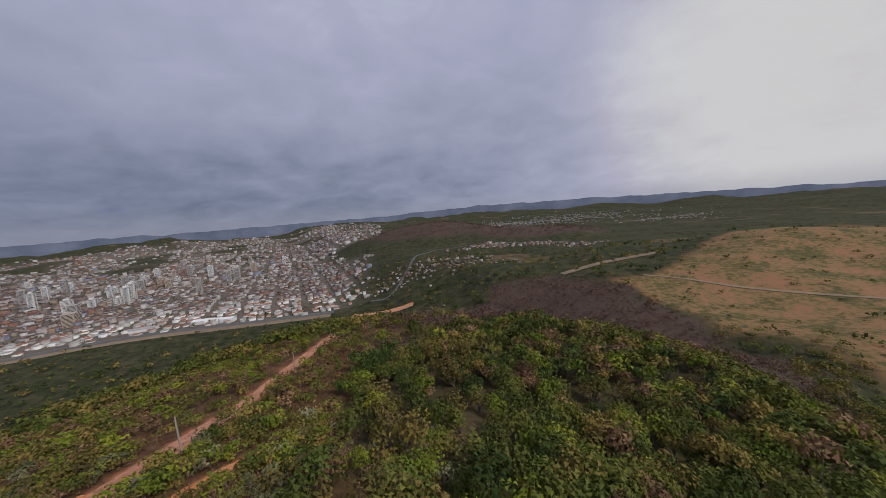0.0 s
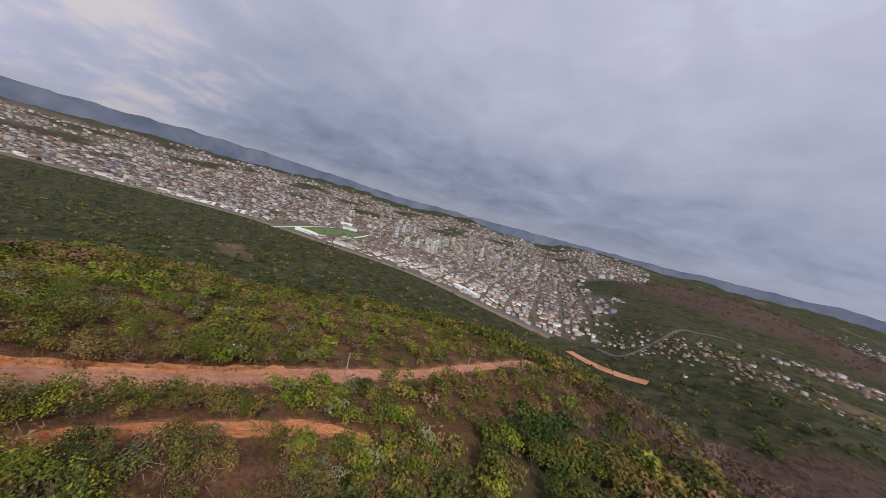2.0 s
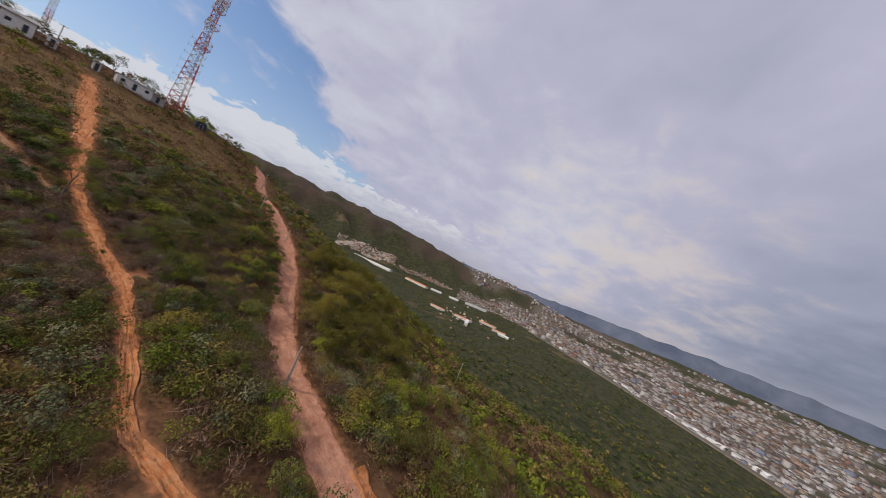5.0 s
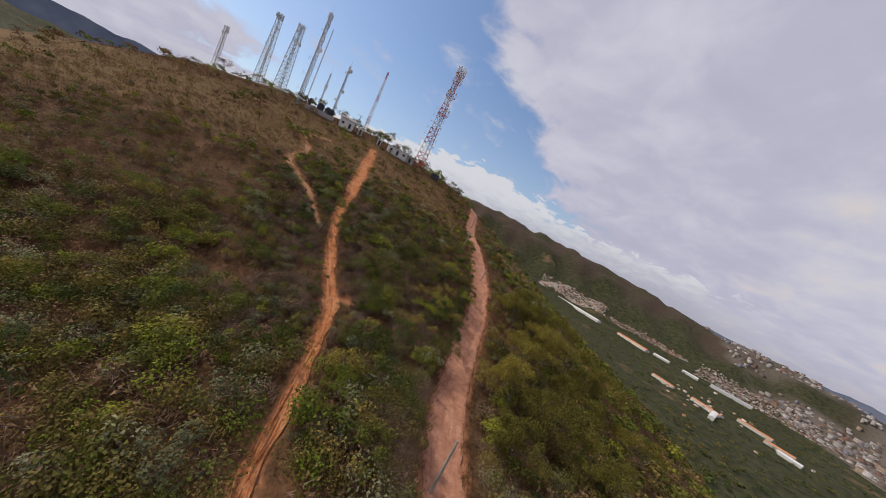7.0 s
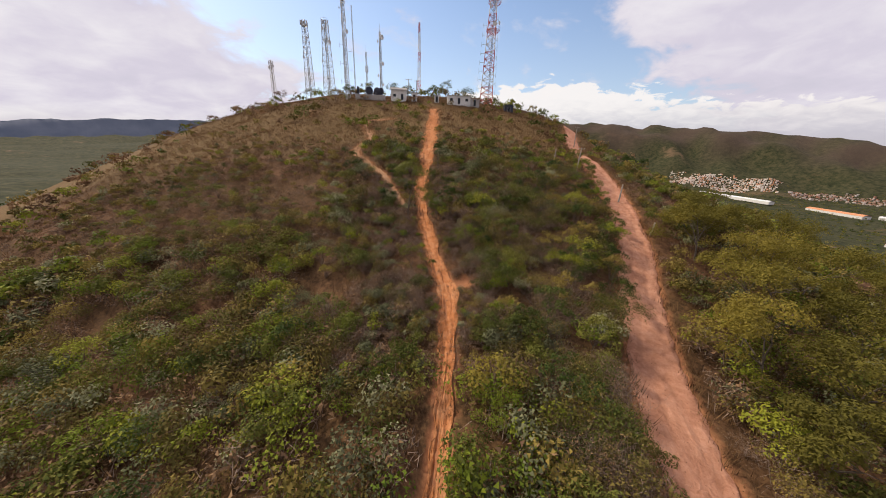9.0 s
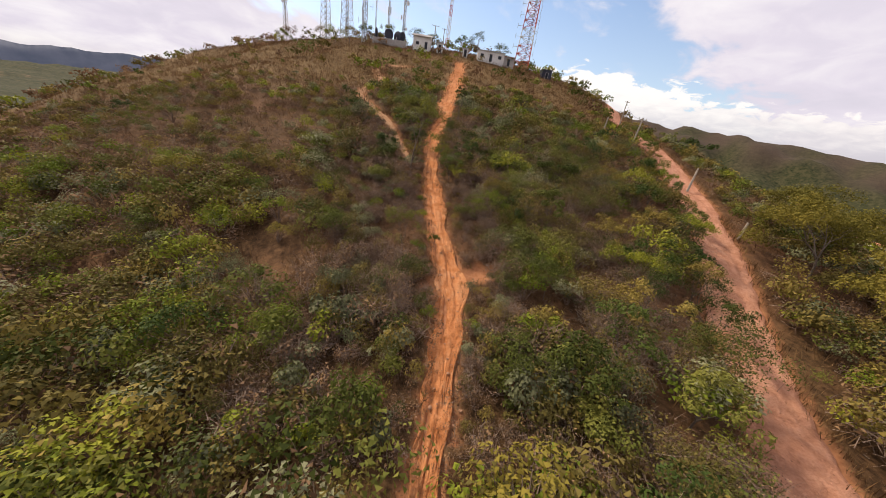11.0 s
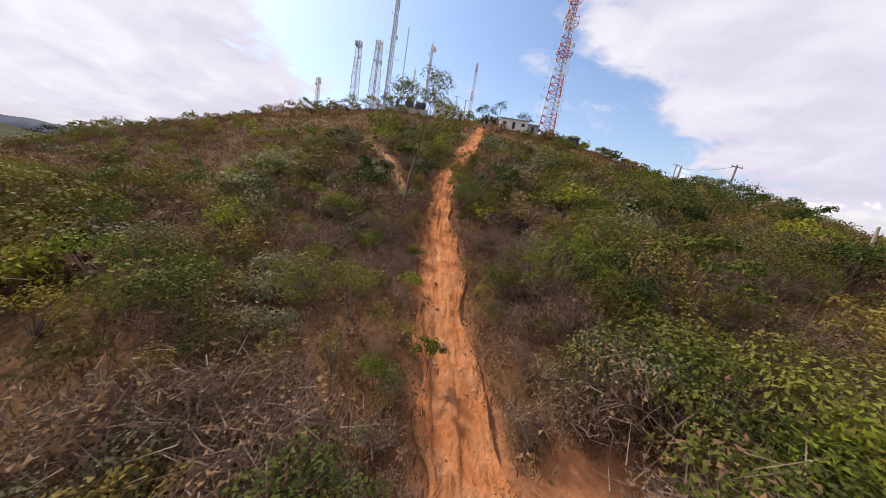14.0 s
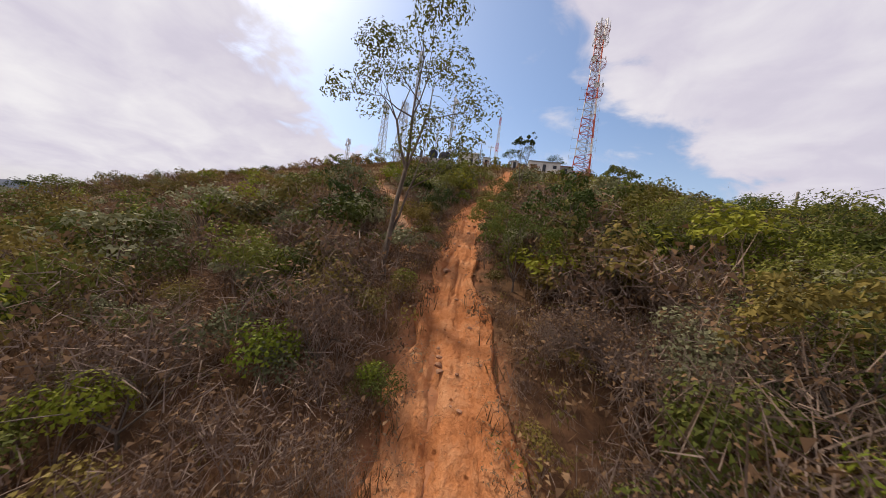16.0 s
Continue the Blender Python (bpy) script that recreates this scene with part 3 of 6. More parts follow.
def track(name, line, width, mat, label, ruts, depth, seed, across=15, lift=0.0, ragged=0.25, taper=0.0, sink=0.14):
    """A worn strip of soil laid along a plan line, with ragged edges, ruts and a raised verge."""
    rng = np.random.RandomState(seed)
    p = line[:, :2]
    d = np.gradient(p, axis=0)
    d /= np.linalg.norm(d, axis=1)[:, None]
    side = np.stack([d[:, 1], -d[:, 0]], 1)
    along = np.r_[0, np.cumsum(np.linalg.norm(np.diff(p, axis=0), axis=1))]
    u = np.linspace(-1, 1, across)
    w = width(p[:, 1]) if callable(width) else np.full(len(p), width)
    w = w * (1 - taper + taper * np.sin(np.pi * np.clip(np.linspace(0.02, 0.98, len(p)), 0, 1)) ** 0.7)
    edge = [1 + ragged * (0.5 * np.sin(along * f + a) + 0.5 * np.sin(along * g + c)) for f, g, a, c in rng.uniform((0.35, 1.3, 0, 0), (0.8, 2.9, 6, 6), (2, 4))]
    wob = np.where(u[None] < 0, edge[0][:, None], edge[1][:, None])
    off = u[None] * w[:, None] / 2 * wob
    x, y = p[:, :1] + side[:, :1] * off, p[:, 1:] + side[:, 1:] * off
    rut = np.zeros_like(x)
    for at, size, deep in ruts:
        path = at * w[:, None] / 2 + 0.12 * w[:, None] * np.sin(along * 0.5 + at * 9)[:, None] * 0.7
        rut = np.maximum(rut, deep * np.exp(-(((off - path) / size) ** 2)) * (0.6 + 0.4 * np.sin(along * 0.9 + at * 5))[:, None])
    z = hill(x, y) - 0.22 + lift + 0.1 * np.abs(u[None]) ** 3 - depth * rut
    z = z + 0.03 * rng.normal(size=x.shape) + 0.05 * wobble(x, y, 2.2, seed + 5)
    z[:, [0, -1]] -= sink
    n = across
    i, j = np.meshgrid(np.arange(len(p) - 1), np.arange(n - 1), indexing="ij")
    q = np.stack([i * n + j, i * n + j + 1, (i + 1) * n + j + 1, (i + 1) * n + j], -1).reshape(-1, 4)
    ob = mesh_object(name, np.stack([x.ravel(), y.ravel(), z.ravel()], 1), q, [mat], smooth=True, attrs={"rut": rut.ravel()})
    return tagged(ob, label, "path" if "road" not in name else "road", kind="structure")


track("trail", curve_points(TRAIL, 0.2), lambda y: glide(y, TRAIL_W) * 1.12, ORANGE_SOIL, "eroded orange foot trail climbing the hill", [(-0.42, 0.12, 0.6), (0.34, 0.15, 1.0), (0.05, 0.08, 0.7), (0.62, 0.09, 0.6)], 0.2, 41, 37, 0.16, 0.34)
track("dirt_road", curve_points(ROAD, 0.6), lambda y: 4.2 + 1.5 * ease((-28 - y) / 12) * ease((y + 78) / 20), ROAD_SOIL, "pinkish unpaved road along the ridge", [(-0.45, 0.28, 0.7), (0.35, 0.28, 0.8), (0.75, 0.2, 0.5)], 0.12, 42, 19, 0.16, 0.12)
track("side_path", curve_points(SIDE_PATH, 0.4), 1.3, PALE_SOIL, "narrow pale footpath through dry grass", [(0.1, 0.2, 0.6)], 0.1, 43, 9, 0.14, 0.3, 0.35)


def beside(line, off):
    """A plan line moved sideways, away from the trail."""
    p = np.asarray(line)[:, :2]
    d = np.gradient(p, axis=0)
    d /= np.linalg.norm(d, axis=1)[:, None]
    return p + np.stack([-d[:, 1], d[:, 0]], 1) * off


bank_line = beside(curve_points(ROAD, 0.8), 2.5)
bank_line = bank_line[(bank_line[:, 1] < -34) & (bank_line[:, 1] > -66)]
track("road_bank", bank_line, 1.5, ORANGE_SOIL, "low eroded orange bank along the road", [(0.3, 0.25, 0.8)], 0.22, 45, 11, 0.34, 0.7, 0.0, 0.5)


SKYLINE = [(0, 88), (11, 60), (22, 70), (30, 110), (39, 205), (47, 285), (57, 325), (65, 350), (90, 250), (129, 230), (143, 110), (170, 50), (205, 40), (212, 70), (223, 85), (239, 120), (259, 120), (265, 70), (280, 50), (300, 20), (317, 10), (330, 70), (343, 100), (352, 92), (360, 80)]


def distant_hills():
    """Far ridges that close the horizon; blue haze is put into their colour, with a glow."""
    m = bpy.data.materials.new("painted_haze")
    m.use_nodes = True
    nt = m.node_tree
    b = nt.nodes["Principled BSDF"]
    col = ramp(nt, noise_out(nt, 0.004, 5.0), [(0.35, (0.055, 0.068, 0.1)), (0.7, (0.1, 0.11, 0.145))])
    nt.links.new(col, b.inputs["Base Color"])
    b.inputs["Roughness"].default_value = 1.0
    # the ridges glow faintly in the same haze colour
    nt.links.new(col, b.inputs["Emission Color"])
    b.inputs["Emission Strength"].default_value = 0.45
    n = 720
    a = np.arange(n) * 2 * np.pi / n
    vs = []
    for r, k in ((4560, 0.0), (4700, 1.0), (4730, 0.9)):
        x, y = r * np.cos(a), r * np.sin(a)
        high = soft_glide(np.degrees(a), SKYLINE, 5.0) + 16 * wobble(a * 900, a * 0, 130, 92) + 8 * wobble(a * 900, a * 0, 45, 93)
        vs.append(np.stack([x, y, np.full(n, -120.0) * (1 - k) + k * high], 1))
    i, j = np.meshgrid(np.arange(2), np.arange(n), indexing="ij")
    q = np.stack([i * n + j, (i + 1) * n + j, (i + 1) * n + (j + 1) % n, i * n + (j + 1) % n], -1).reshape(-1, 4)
    return tagged(mesh_object("backdrop", np.vstack(vs), q, [m], smooth=True), "distant ridges along the horizon, blue haze painted into their colour", "hills", kind="structure")


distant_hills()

# ---- plants ----
def leaf_cloud(rng, centres, radii, n, size, up=0.3, slim=0.5):
    """n small four-cornered leaves spread over rounded clumps."""
    k = rng.choice(len(centres), n, p=radii**2 / (radii**2).sum())
    d = rng.normal(size=(n, 3))
    d[:, 2] = np.abs(d[:, 2]) * 0.9 - 0.25
    d /= np.linalg.norm(d, axis=1)[:, None]
    p = centres[k] + d * (radii[k] * rng.uniform(0.74, 1.06, n))[:, None]
    nrm = d + rng.normal(scale=0.33, size=(n, 3)) + (0, 0, up)
    nrm /= np.linalg.norm(nrm, axis=1)[:, None]
    a = np.cross(nrm, rng.normal(size=(n, 3)))
    a /= np.linalg.norm(a, axis=1)[:, None] + 1e-9
    b = np.cross(nrm, a)
    s = (size * rng.uniform(0.6, 1.35, n))[:, None]
    v = np.stack([p - a * s, p - b * s * slim + nrm * s * 0.12, p + a * s, p + b * s * slim + nrm * s * 0.12], 1)
    return v.reshape(-1, 3)


def sticks(segments):
    """Thin three-sided tapered bars from (a, b, ra, rb)."""
    vs, qs = [], []
    for a, b, ra, rb in segments:
        a, b = np.array(a, float), np.array(b, float)
        d = b - a
        d /= np.linalg.norm(d) + 1e-9
        u = np.cross(d, (0.31, 0.87, 0.37))
        u /= np.linalg.norm(u) + 1e-9
        w = np.cross(d, u)
        base = len(vs)
        for p, r in ((a, ra), (b, rb)):
            vs += [p + (u * math.cos(t) + w * math.sin(t)) * r for t in (0.5, 2.594, 4.689)]
        qs += [(base + i, base + (i + 1) % 3, base + 3 + (i + 1) % 3, base + 3 + i) for i in range(3)]
    return np.array(vs).reshape(-1, 3), np.array(qs, int).reshape(-1, 4)


def grow(rng, base, way, length, radius, depth, out, tips, split=3, bend=0.55, keep=0.72):
    """Branches that fork; fills out with bars and tips with end places."""
    p, d = np.array(base, float), np.array(way, float)
    for _ in range(2):
        q = p + d * length / 2
        out.append((p, q, radius, radius * 0.8))
        p, radius = q, radius * 0.8
        d = d + rng.normal(scale=0.13, size=3)
        d /= np.linalg.norm(d)
    if depth == 0:
        tips.append(p)
        return
    for _ in range(split if depth > 1 else 2):
        e = d + rng.normal(scale=bend, size=3)
        e[2] = e[2] * 0.8 + 0.18
        e /= np.linalg.norm(e)
        grow(rng, p, e, length * keep * rng.uniform(0.75, 1.2), radius * 0.68, depth - 1, out, tips, split, bend, keep)


def twig_cloud(rng, centres, radii, n, length, thick):
    """n fine twigs that fan up and out of rounded clumps."""
    k = rng.randint(0, len(centres), n)
    d = rng.normal(size=(n, 3)) + (0, 0, 0.55)
    d /= np.linalg.norm(d, axis=1)[:, None]
    p = centres[k] + rng.normal(scale=0.55, size=(n, 3)) * radii[k][:, None]
    p[:, 2] = np.maximum(p[:, 2], 0.04)
    w = np.cross(d, rng.normal(size=(n, 3)))
    w *= thick / (np.linalg.norm(w, axis=1)[:, None] + 1e-9)
    q = p + d * (length * rng.uniform(0.5, 1.4, n))[:, None]
    return np.stack([p - w, p + w, q + w * 0.25, q - w * 0.25], 1).reshape(-1, 3)


def three_cornered(v, q, m):
    """Faces as triangles: a leaf (0) or a twig (2) becomes one, the side of a stem (1) two. Twigs then count as stems."""
    v = v.copy()
    leaf = q[m == 0]
    mid = (v[leaf[:, 0]] + v[leaf[:, 2]]) / 2
    v[leaf[:, 3]] = mid + (v[leaf[:, 3]] - mid) * 2
    bar = q[m == 1]
    tri = np.vstack([leaf[:, [0, 2, 3]], q[m == 2][:, :3], bar[:, :3], bar[:, [0, 2, 3]]])
    kind = np.r_[np.zeros(len(leaf), int), np.ones(len(tri) - len(leaf), int)]
    ids, inv = np.unique(tri, return_inverse=True)
    return v[ids], inv.reshape(-1, 3), kind


def shrub_arrays(seed, width, height, leaves, size, clumps=7, stem=0.02, slim=0.5, bare=0, twigs=0, length=0.4, thick=0.008):
    """A shrub about 1 base point: stems to its clumps, and leaves round them. Returns places, faces, and which faces are leaves."""
    rng = np.random.RandomState(seed)
    ang, rad = rng.uniform(0, 6.28, clumps), np.sqrt(rng.uniform(0, 1, clumps)) * width * 0.36
    c = np.stack([rad * np.cos(ang), rad * np.sin(ang), height * (0.45 + 0.4 * rng.uniform(0, 1, clumps) * (1 - 0.5 * rad / (width * 0.36 + 1e-6)))], 1)
    r = width * rng.uniform(0.16, 0.3, clumps)
    segs, tips = [], []
    if stem > 0:
        for q in c:
            mid = q * (0.45, 0.45, 0.5) + rng.normal(scale=0.06 * width, size=3)
            segs += [((0, 0, -0.1), mid, stem, stem * 0.7), (mid, q, stem * 0.7, stem * 0.3)]
            for _ in range(bare):
                segs.append((q, q + rng.normal(scale=width * 0.2, size=3) + (0, 0, 0.12 * height), stem * 0.35, stem * 0.1))
    sv, sq = sticks(segs) if segs else (np.zeros((0, 3)), np.zeros((0, 4), int))
    lv = leaf_cloud(rng, c, r, leaves, size, slim=slim) if leaves else np.zeros((0, 3))
    lq = np.arange(len(lv)).reshape(-1, 4) + len(sv)
    tv = twig_cloud(rng, c * (1, 1, 0.8), r, twigs, length, thick) if twigs else np.zeros((0, 3))
    tq = np.arange(len(tv)).reshape(-1, 4) + len(sv) + len(lv)
    return three_cornered(np.vstack([sv, lv, tv]), np.vstack([sq, lq, tq]), np.r_[np.ones(len(sq), int), np.zeros(len(lq), int), np.full(len(tq), 2)])


def tuft_arrays(seed, blades, length, spread):
    """A tuft of dry grass: thin bent blades from one base."""
    rng = np.random.RandomState(seed)
    vs = []
    for _ in range(blades):
        a, l = rng.uniform(0, 6.28), length * rng.uniform(0.5, 1.1)
        b = np.array([*rng.normal(scale=spread * 0.4, size=2), -0.03])
        d = np.array([math.cos(a), math.sin(a), 0]) * rng.uniform(0.1, 0.8) * l
        w = np.array([-math.sin(a), math.cos(a), 0]) * (0.012 * (1 + length) if length < 0.7 else 0.034)
        vs += [b - w, b + w, b + d + (0, 0, l) + w * 0.2, b + d + (0, 0, l) - w * 0.2]
    v = np.array(vs)
    v, q, m = three_cornered(v, np.arange(len(v)).reshape(-1, 4), np.full(blades, 2))
    return v, q, m * 0


def spread_out(name, protos, where, mats, label, category, rng, tilt=0.08, flatten=(0.8, 1.25)):
    """One object of many plants: copies of the given shapes at rows of x, y, z, size."""
    vs, qs, ms, tones, base = [], [], [], [], 0
    pick = rng.randint(0, len(protos), len(where))
    for k, (pv, pq, pm) in enumerate(protos):
        w = where[pick == k]
        if not len(w):
            continue
        a = rng.uniform(0, 6.28, len(w))
        c, s = np.cos(a), np.sin(a)
        sc = w[:, 3]
        st = sc * rng.uniform(*flatten, len(w))
        tx, ty = rng.normal(scale=tilt, size=(2, len(w)))
        x = (c[:, None] * pv[None, :, 0] - s[:, None] * pv[None, :, 1]) * sc[:, None]
        y = (s[:, None] * pv[None, :, 0] + c[:, None] * pv[None, :, 1]) * sc[:, None]
        z = pv[None, :, 2] * st[:, None]
        v = np.stack([x + tx[:, None] * z + w[:, 0:1], y + ty[:, None] * z + w[:, 1:2], z + w[:, 2:3]], -1)
        vs.append(v.reshape(-1, 3))
        tones.append(np.repeat(rng.uniform(0, 1, len(w)), len(pv)))
        qs.append((pq[None] + (np.arange(len(w)) * len(pv))[:, None, None] + base).reshape(-1, pq.shape[1]))
        ms.append(np.tile(pm, len(w)))
        base += v.shape[0] * v.shape[1]
    if not vs:
        return None
    ob = mesh_object(name, np.vstack(vs), np.vstack(qs), mats, np.concatenate(ms), attrs={"tone": np.concatenate(tones)})
    return tagged(ob, label, category, kind="stuff")


def plant_thing(name, arrays, leaf, label, category, group):
    """One plant as a thing of its own: stems and leaves are its parts."""
    v, q, m = arrays
    top = new(name)
    top.empty_display_size = 0.2
    tagged(top, label, category, group)
    for kind, pick, mat in (("stem", m == 1, TWIG), ("foliage", m == 0, leaf)):
        f = q[pick]
        if len(f):
            ids, inv = np.unique(f, return_inverse=True)
            tagged(mesh_object(kind, v[ids], inv.reshape(f.shape), [mat], None, top), kind="stuff")
    return top

# ---- what grows where ----
def keep_clear(p, margin):
    """Rows of x, y whose plants stay off the road, trail and paths."""
    x, y = p[:, 0], p[:, 1]
    ok = np.ones(len(p), bool)
    for line, half in ((TRAIL_L[::3], None), (ROAD_L[::2], 2.6), (SIDE_L[::2], 0.6), (ARM_L, 0.7)):
        d, _ = near_line(x, y, line)
        h = glide(y, TRAIL_W) / 2 if half is None else half
        ok &= d > h + margin
    return ok


def thrown(rng, box, n, chance, margin=0.35):
    """Random rows of x, y, z inside a plan box, kept by a chance given as a function of x and y."""
    p = rng.uniform((box[0], box[1]), (box[2], box[3]), (n, 2))
    p = p[rng.uniform(size=n) < chance(p[:, 0], p[:, 1])]
    near = np.hypot(p[:, 0], p[:, 1]) < 250
    ok = np.ones(len(p), bool)
    ok[near] = keep_clear(p[near], margin)
    p = p[ok]
    return np.c_[p, hill(p[:, 0], p[:, 1])]


def sized(rng, p, lo, hi):
    return np.c_[p, rng.uniform(lo, hi, len(p)) ** 1.0]


def trail_gap(x, y):
    return near_line(x, y, TRAIL_L[::4])[0]


def road_side(x, y):
    """Positive beyond the road, on the side away from the trail."""
    d, k = near_line(x, y, ROAD_L[::3])
    line = ROAD_L[::3]
    i = np.clip(k.astype(int), 0, len(line) - 2)
    a, b = line[i], line[i + 1]
    s = (b[..., 0] - a[..., 0]) * (y - a[..., 1]) - (b[..., 1] - a[..., 1]) * (x - a[..., 0])
    return np.where(s > 0, d, -d)


def corridor(x, y):
    """The stretch of slope beside the trail where each plant is told apart."""
    return (trail_gap(x, y) < 8.5) & (y > -13) & (y < 31)


def upper(x, y):
    """The grassy upper slope, where plants stay low."""
    return ease((-10 - x) / 14) * ease((y - 6) / 14)


def bushy(x, y):
    """How thickly shrubs stand: thick below and beside the road, thin on the upper grassy slope."""
    a = 1.0 - 0.15 * upper(x, y)
    a = a * (1 - 0.78 * ease((y - 34) / 22))
    return np.clip(a * (0.75 + 0.9 * wobble(x, y, 17, 51)) + 0.22 * ease((2 - y) / 10) * ease((y + 34) / 10) - 0.2 * ease((-30 - y) / 10), 0.04, 1)


def bank(leaf, kinds):
    return [shrub_arrays(*k) for k in kinds]


rng = np.random.RandomState(77)

# shrubs beside the trail, each a thing
NEAR_KINDS = [
    ("green_shrub", LEAF_GREEN, "leafy green shrub on the dry slope beside the trail", [(101, 1.9, 1.7, 1088, 0.042, 7, 0.016, 0.55, 0, 40, 0.4, 0.007), (102, 1.5, 1.3, 832, 0.040, 6, 0.014, 0.55, 0, 30, 0.4, 0.007), (103, 2.3, 2.3, 1312, 0.045, 8, 0.02, 0.55, 0, 50, 0.45, 0.007)], 0.13),
    ("bright_shrub", LEAF_BRIGHT, "fresh bright green shrub among dry brush", [(111, 1.3, 1.4, 736, 0.043, 6, 0.013, 0.55), (112, 1.7, 1.8, 960, 0.045, 7, 0.015, 0.55)], 0.06),
    ("grey_shrub", LEAF_GREY, "grey-green shrub with pale leaves on the slope", [(121, 1.6, 1.4, 832, 0.042, 6, 0.015, 0.62, 0, 40, 0.4, 0.007), (122, 1.9, 1.5, 960, 0.043, 7, 0.015, 0.62, 0, 50, 0.4, 0.007)], 0.11),
    ("olive_shrub", LEAF_OLIVE, "olive shrub turning yellow in the dry season", [(131, 1.8, 1.5, 672, 0.044, 7, 0.014, 0.55, 0, 90, 0.42, 0.007), (132, 1.5, 1.2, 544, 0.043, 6, 0.013, 0.55, 0, 70, 0.4, 0.007)], 0.24),
    ("dry_shrub", LEAF_DRY, "leafless brown shrub of thin tangled twigs", [(141, 1.9, 1.5, 196, 0.044, 8, 0.014, 0.5, 1, 260, 0.5, 0.009), (142, 1.5, 1.2, 154, 0.044, 7, 0.013, 0.5, 1, 208, 0.45, 0.009), (143, 2.3, 1.8, 251, 0.048, 10, 0.016, 0.5, 1, 312, 0.55, 0.01)], 0.46),
]


def coarser(s):
    """The same shrub with fewer, larger leaves and thicker twigs, for where nobody comes near."""
    v = list(s)
    v[3], v[4] = int(v[3] * 0.55), v[4] * 1.7
    if len(v) > 11:
        v[9], v[11] = int(v[9] * 0.6), v[11] * 1.6
    return tuple(v)


def tall_belt(x, y):
    """Where the brush stands higher, between trail and road and close above the junction."""
    a = ease((x - 3.0) / 3.5) * ease((24 - y) / 8)
    b = np.exp(-(((x - 1.6) / 2.6) ** 2 + ((y - 19) / 6.5) ** 2))
    return np.clip(np.maximum(a, 0.8 * b), 0, 1)


spots = thrown(rng, (-14, -15, 13, 33), 2700, lambda x, y: corridor(x, y) * (0.55 + 0.6 * bushy(x, y)), 0.3)
open_spot = np.ones(len(spots), bool)
for cx, cy, r in ((8.8, -4.3, 2.2), (6.6, -1.8, 1.2), (-3.7, 1.5, 1.0), (-4.4, 4.3, 1.8), (-1.3, 2.4, 0.8), (-4.75, 13.2, 0.7)):
    open_spot &= np.hypot(spots[:, 0] - cx, spots[:, 1] - cy) > r
spots = spots[open_spot][:900]
kind_of = rng.choice(len(NEAR_KINDS), len(spots), p=np.array([k[4] for k in NEAR_KINDS]))
for n, (name, leaf, label, shapes, _) in enumerate(NEAR_KINDS):
    protos = [plant_thing(name, shrub_arrays(*s), leaf, label, "shrub", name.replace("_", " ") + "s on the hillside") for s in [*shapes, *map(coarser, shapes)]]
    mine = spots[kind_of == n]
    mine = mine[np.argsort(trail_gap(mine[:, 0], mine[:, 1]))]
    spread_out(name + "s", [shrub_arrays(*coarser(s)) for s in shapes], sized(rng, mine[280:], 0.6, 1.3), [leaf, TWIG], label.replace("shrub", "shrubs"), "shrubs", rng)
    first = {}
    for i, (px, py, pz) in enumerate(mine[:280]):
        k = i % len(shapes) + (0 if -5 < py < 12 else len(shapes))
        close = float(trail_gap(np.array([px]), np.array([py]))[0])
        size = rng.uniform(0.55, 1.35) * (0.55 + 0.45 * float(ease((close - 1.2) / 2.5))) * (1 + 0.35 * float(tall_belt(px, py)))
        m = pose(px, py, pz - 0.03, rng.uniform(-6, 6), rng.uniform(-6, 6), rng.uniform(0, 360))
        if k not in first:
            first[k] = ob = protos[k]
            ob.scale = (1, 1, 1)
            ob.matrix_basis = m @ Matrix.Diagonal((size, size, size, 1))
        else:
            ob = copy_thing(protos[k], m)
            ob.scale = (size, size, size * rng.uniform(0.85, 1.2))

# flat-crowned small trees that stand out of the brush
def umbrella_arrays(seed, width, height, leaves, size):
    """Stems that fan out to a shallow dome of leaf clumps."""
    r = np.random.RandomState(seed)
    n = 15
    ang, rad = r.uniform(0, 6.28, n), np.sqrt(r.uniform(0, 1, n)) * width * 0.42
    c = np.stack([rad * np.cos(ang), rad * np.sin(ang), height * (0.86 - 0.3 * (rad / (width * 0.42)) ** 2 + r.uniform(-0.08, 0.06, n))], 1)
    segs = []
    for q in c:
        m = q * (0.4, 0.4, 0.55)
        segs += [((0, 0, -0.1), m, 0.04, 0.025), (m, q, 0.025, 0.01)]
    sv, sq = sticks(segs)
    lv = leaf_cloud(r, c, width * r.uniform(0.09, 0.16, n) , leaves, size, 0.6, 0.5)
    return three_cornered(np.vstack([sv, lv]), np.vstack([sq, np.arange(len(lv)).reshape(-1, 4) + len(sv)]), np.r_[np.ones(len(sq), int), np.zeros(len(lv) // 4, int)])


